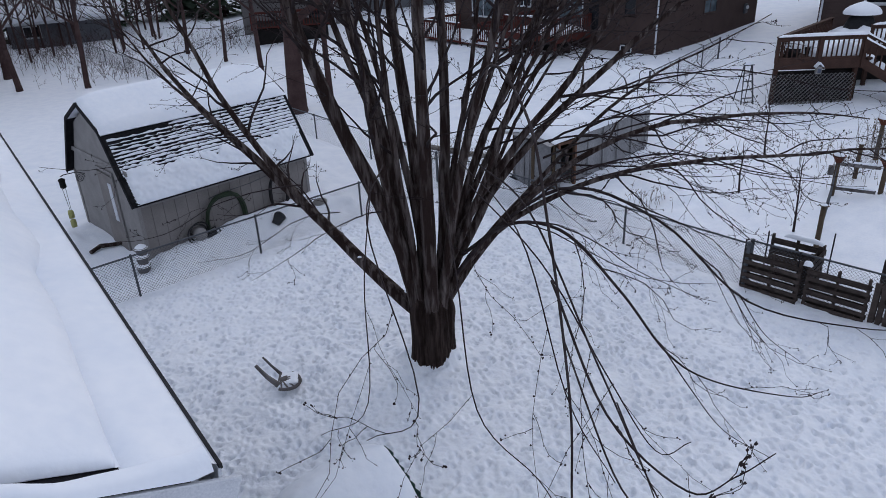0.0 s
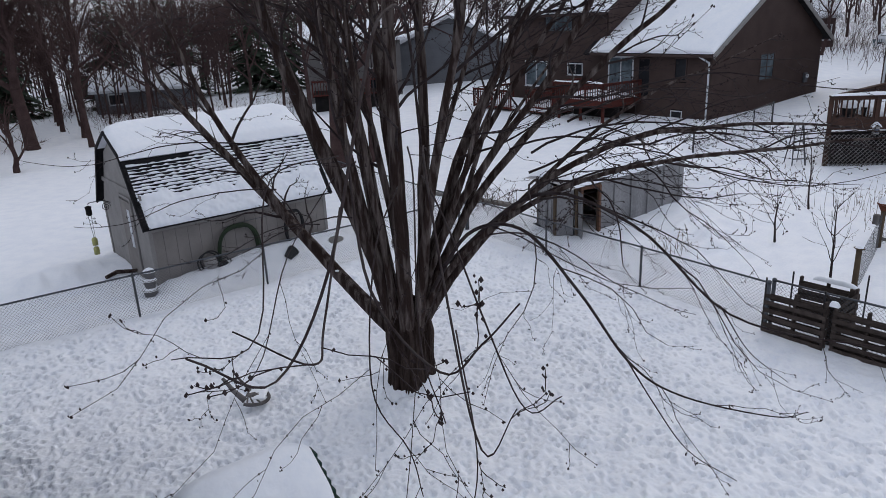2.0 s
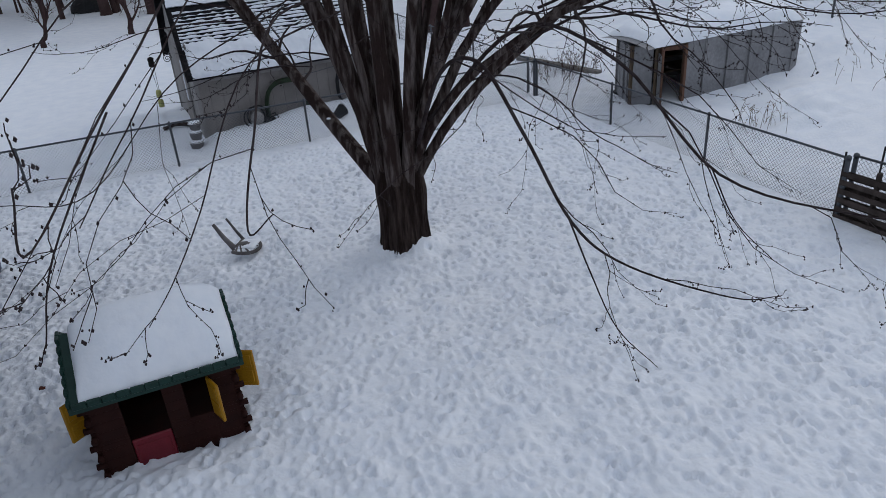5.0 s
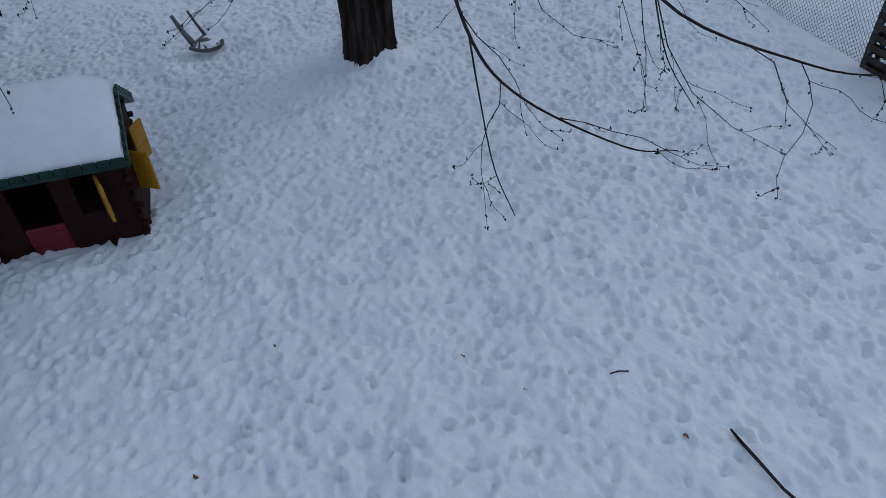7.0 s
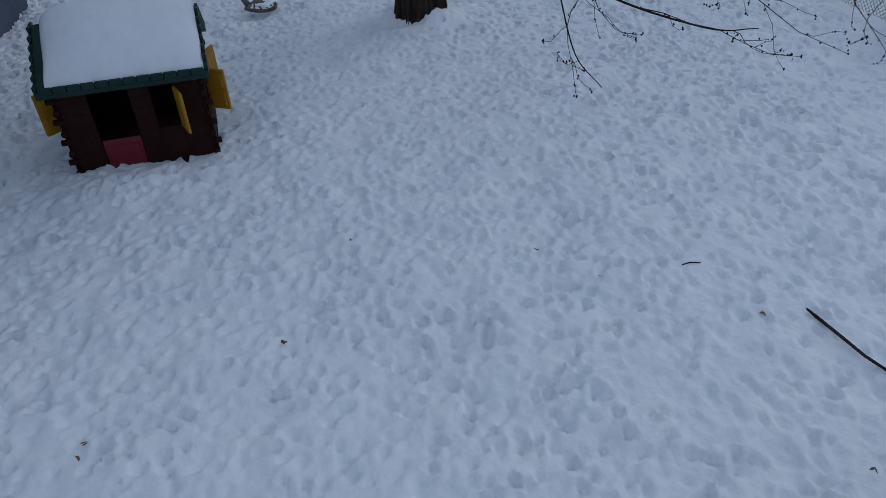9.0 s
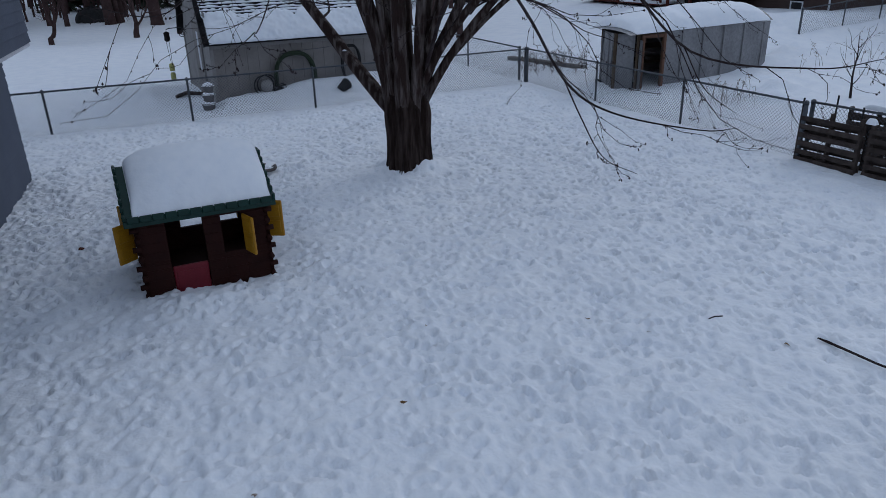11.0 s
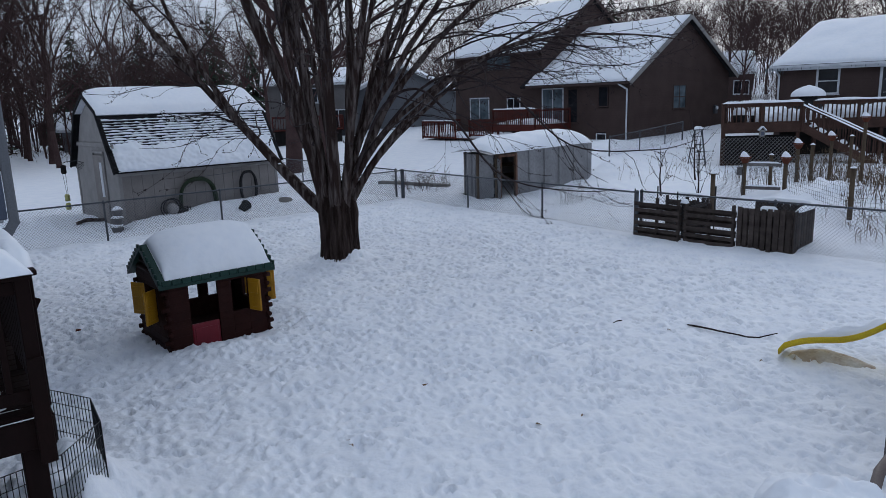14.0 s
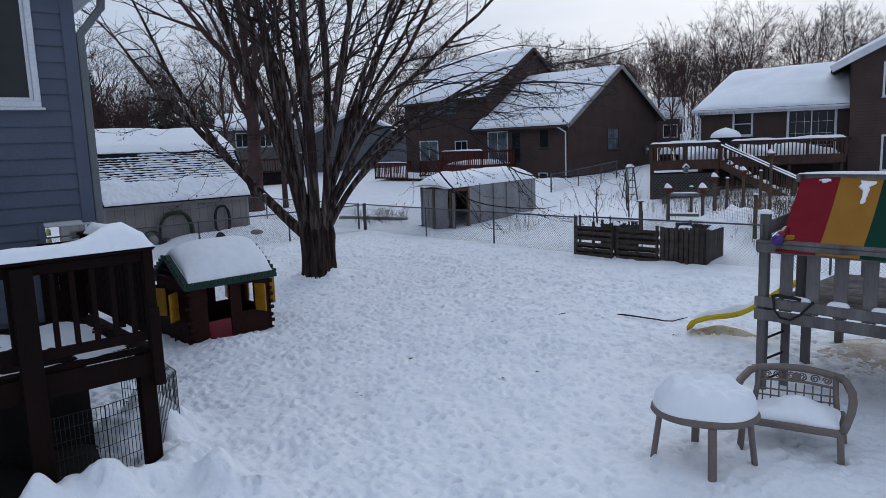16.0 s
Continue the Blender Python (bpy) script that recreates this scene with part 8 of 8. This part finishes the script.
# ---- fallen chair, sticks and litter in the yard ----
def make_chair():
    m = pose(-4.42, 8.92, 0.03, 0, 0, 20)
    ch = thing("fallen_chair", m, "grey plastic chair fallen over and buried in snow", "chair")
    arc = [(0.27 * math.cos(radians(t)), 0.27 * math.sin(radians(t)), 0.10 - 0.04 * math.cos(radians(t))) for t in range(-110, 61, 10)]
    part("backrest_rim", Mesh().tube(arc, 0.03, 8), GREY_WOOD, ch, smooth=True)
    for k in range(7):
        t = radians(-100 + k * 24)
        part("backrest_slat", Mesh().beam((-0.06, 0.0, 0.16), (0.26 * math.cos(t), 0.26 * math.sin(t), 0.105), 0.03, 0.014, 0.004), GREY_WOOD, ch)
    part("leg", Mesh().tube([(-0.10, -0.12, 0.10), (-0.28, -0.06, 0.27), (-0.44, -0.02, 0.50)], [0.055, 0.04, 0.028], 8), GREY_WOOD, ch, smooth=True)
    part("leg", Mesh().tube([(-0.06, 0.16, 0.14), (-0.2, 0.21, 0.3), (-0.33, 0.25, 0.48)], [0.03, 0.022, 0.018], 8), GREY_WOOD, ch, smooth=True)
    part("seat_edge", Mesh().tube([(-0.10, -0.12, 0.12), (-0.06, 0.18, 0.15)], 0.022, 8), GREY_WOOD, ch, smooth=True)
    snow_pad("lying_snow", -0.1, -0.15, 0.24, 0.18, 0.12, 0.05, m, "snow lying on the fallen chair", 0.9, None, 14, 14, 0.35, 20)


make_chair()
solid("fallen_branch", Mesh().tube([(4.58, 6.40, 0.035), (4.66, 6.335, 0.045), (4.85, 6.22, 0.045), (5.05, 6.10, 0.04), (5.2, 6.05, 0.03), (5.3, 6.03, 0.012), (5.45, 6.04, 0.006), (5.58, 6.08, 0.03), (5.70, 6.12, 0.05)], [0.008, 0.014, 0.013, 0.012, 0.011, 0.011, 0.01, 0.009, 0.006], 8), TWIG, Matrix(), "dark fallen branch half buried in the snow", "branch", "", True)
solid("twig", Mesh().tube([(3.57, 6.41, 0.02), (3.62, 6.46, 0.035), (3.69, 6.51, 0.03)], 0.007, 6), TWIG, Matrix(), "short dark twig on the snow", "twig", "", True)
solid("twig", Mesh().tube([(6.0, 6.1, 0.03), (6.1, 6.2, 0.05), (6.2, 6.25, 0.04)], 0.01, 6), TWIG, Matrix(), "short dark twig on the snow", "twig", "", True)
LEAF = material("dead_leaf", (0.22, 0.13, 0.06), 0.9, (0.13, 0.08, 0.04), 20.0, 0.2, 90.0)
for k, (x, y) in enumerate(((4.3, 6.16), (3.05, 5.87), (1.38, 3.8), (1.03, 2.28), (5.28, 5.1), (0.96, 2.37), (2.75, 3.0), (3.19, 3.26), (-4.23, 5.08), (-1.1, 7.98), (0.96, 5.07), (2.42, 5.89), (-0.6, 3.9), (2.3, 7.3))):
    rl = random.Random(k)
    s = rl.uniform(0.014, 0.03)
    g = Mesh()
    for j in range(2):
        an = rl.uniform(0, 6.28)
        c, sn = math.cos(an), math.sin(an)
        q = [(-s, 0, 0.0), (-0.2 * s, 0.45 * s, 0.012), (s, 0.1 * s, 0.02), (0.1 * s, -0.5 * s, 0.008)]
        q = [(c * a - sn * b + 0.02 * j, sn * a + c * b, zz + 0.004) for a, b, zz in q]
        g.add(q + [(a, b, zz - 0.003) for a, b, zz in q], [(0, 1, 2, 3), (7, 6, 5, 4), (0, 4, 5, 1), (1, 5, 6, 2), (2, 6, 7, 3), (3, 7, 4, 0)])
    solid("dead_leaf", g, LEAF, pose(x, y, 0.02), "small brown dead leaf on the snow", "leaf", "", False, "dead leaves on the snow")
# retaining edge beside the greenhouse
solid("garden_edging", Mesh().beam((-5.2, 23.3, 0.08), (-2.0, 21.6, 0.12), 0.25, 0.22, 0.03), ROOT, Matrix(), "dark garden edging showing through the snow", "edging")

solid("toy_block", Mesh().box(-0.04, -0.025, 0.0, 0.04, 0.025, 0.05, 0.006), TERRACOTTA, pose(-4.27, 5.07, 0.0, 8, 12, 30), "small red block lying in the snow", "toy")


# ---- houses far behind ----
def plain_house(m, w, d, eave, ridge, siding, label, windows=(), along=True, base=-0.5, seed=0, gable_front=False):
    """A far house: siding, gable roof under snow, windows on its front (y = 0, facing -y). gable_front: the ridge runs away from the viewer."""
    h = thing("house", m, label, "house")
    zr = ridge
    if gable_front:
        lo = lambda z: 0 if z < eave else (z - eave) / (zr - eave) * w / 2
        hi = lambda z: w if z < eave else w - (z - eave) / (zr - eave) * w / 2
        boards("front_wall", lap_rows(lo, hi, base, zr - 0.05, 0.16), siding, h)
        boards("side_wall", lap_rows(lambda z: 0, lambda z: d, base, eave, 0.16), siding, h, pose(w, 0, 0, 0, 0, 90))
        boards("side_wall", lap_rows(lambda z: -d, lambda z: 0, base, eave, 0.16), siding, h, pose(0, 0, 0, 0, 0, -90))
        sides = [[(-0.4, -0.4, eave - 0.15), (-0.4, d + 0.4, eave - 0.15), (w / 2, d + 0.4, zr + 0.1), (w / 2, -0.4, zr + 0.1)], [(w + 0.4, d + 0.4, eave - 0.15), (w + 0.4, -0.4, eave - 0.15), (w / 2, -0.4, zr + 0.1), (w / 2, d + 0.4, zr + 0.1)]]
        for s in (0, 1):
            p = sides[s][0 if s == 0 else 1]
            part("rake_board", Mesh().beam((p[0], -0.42, p[2] - 0.12), (w / 2, -0.42, zr - 0.02), 0.04, 0.24), TRIM, h)
    else:
        boards("front_wall", lap_rows(lambda z: 0, lambda z: w, base, eave, 0.16), siding, h)
        lo = lambda z: 0 if z < eave else (z - eave) / (zr - eave) * d / 2
        hi = lambda z: d if z < eave else d - (z - eave) / (zr - eave) * d / 2
        boards("gable_wall", lap_rows(lo, hi, base, zr - 0.05, 0.16), siding, h, pose(w, 0, 0, 0, 0, 90))
        boards("gable_wall", lap_rows(lambda z: -hi(z), lambda z: -lo(z), base, zr - 0.05, 0.16), siding, h, pose(0, 0, 0, 0, 0, -90))
        sides = [[(-0.4, -0.4, eave - 0.15), (w + 0.4, -0.4, eave - 0.15), (w + 0.4, d / 2, zr + 0.1), (-0.4, d / 2, zr + 0.1)], [(w + 0.4, d + 0.4, eave - 0.15), (-0.4, d + 0.4, eave - 0.15), (-0.4, d / 2, zr + 0.1), (w + 0.4, d / 2, zr + 0.1)]]
        part("fascia", Mesh().box(-0.4, -0.44, eave - 0.32, w + 0.4, -0.40, eave - 0.12), TRIM, h)
    for k, c in enumerate(sides):
        part("roof", slab(Mesh(), c, 0.14), SHINGLE, h)
        roof_snow(c, 0.28, m, "even snow on a distant roof", 18, 12, 120 + seed + k)
    part("back_wall", Mesh().box(0.05, d - 0.1, base, w - 0.05, d, eave), siding, h)
    for x, z, ww, hh in windows:
        window(h, pose(x, -0.03, z), ww, hh, DARK_GLASS, 1, 0, 0.09)
    return h


def at_ground(x, y, turn):
    return pose(x, y, ground_at(x, y), 0, 0, turn)


# slate-grey house with its gable towards the yards
plain_house(at_ground(-18.5, 55.5, 14), 10.8, 9.0, 2.9, 5.4, SIDING_GREY, "slate-grey sided house with a snowy gable", [], seed=1, gable_front=True)
# pale two-storey house with a raised deck
plain_house(at_ground(-21.9, 48.0, 24), 7.0, 7.0, 4.6, 5.6, SIDING_PALE, "pale grey two-storey house with a snowy roof", [(1.2, 3.0, 0.9, 1.0), (3.0, 3.0, 0.9, 1.0), (4.6, 0.3, 1.8, 2.0)], seed=3)
dk = thing("deck", at_ground(-19.4, 43.6, 24), "dark red-brown raised deck behind a pale house", "deck")
part("deck_floor", Mesh().box(0, 0, 1.0, 5.0, 4.0, 1.1), DECK_RED, dk)
# black sheet standing in for the shade below this deck
part("under_deck_shade", Mesh().box(0.1, 0.3, -0.3, 4.9, 0.4, 1.0), DARK, dk)
railing(dk, (0, 0), (5.0, 0), 1.0, 2.1, DECK_RUST, 0.18, 0.14, 4)
railing(dk, (5.0, 0), (5.0, 4.0), 1.0, 2.1, DECK_RUST, 0.18, 0.14, 3)
plain_house(at_ground(-39.0, 46.0, 35), 7.5, 5.0, 2.0, 3.1, SIDING_GREY, "low grey outbuilding under snow", [(1.0, 0.8, 1.0, 0.7)], seed=5)
plain_house(at_ground(-52.0, 58.0, 30), 12.0, 8.0, 2.6, 4.4, SIDING_BROWN, "dark house among far trees", [(2.0, 0.8, 1.2, 1.0), (7.0, 0.8, 1.2, 1.0)], seed=7)
plain_house(at_ground(-57.0, 44.0, 40), 8.0, 7.0, 2.6, 4.2, SIDING_BROWN, "dark house among far trees", [(1.0, 0.8, 1.2, 1.0)], seed=9)
plain_house(at_ground(10.0, 67.0, -6), 7.0, 8.0, 2.8, 4.6, SIDING_BROWN, "brown house far between the trees", [(5.5, 0.8, 1.2, 1.1)], seed=11)
plain_house(at_ground(-6.0, 66.0, 10), 11.0, 8.0, 3.4, 5.8, SIDING_PALE, "pale house far behind the yards", [(2.0, 1.2, 1.2, 1.1)], seed=13)
chain_fence((3.86, 28.9, 0), (7.6, 34.6, 0), [0, 2.6, 5.0, 6.8], "chain-link fence climbing towards the brown house", 0.95, 0.12)
cv = thing("covered_woodpile", at_ground(-37.4, 32.1, 30), "dark tarpaulin-covered pile dusted with snow", "pile")
part("tarpaulin", Mesh().grid(lambda u, v: (1.1 * math.cos(6.2832 * u) * (1 - v ** 3), 0.8 * math.sin(6.2832 * u) * (1 - v ** 3), 1.0 * v + 0.06 * math.sin(u * 40)), 25, 8), RUBBER, cv, smooth=True)
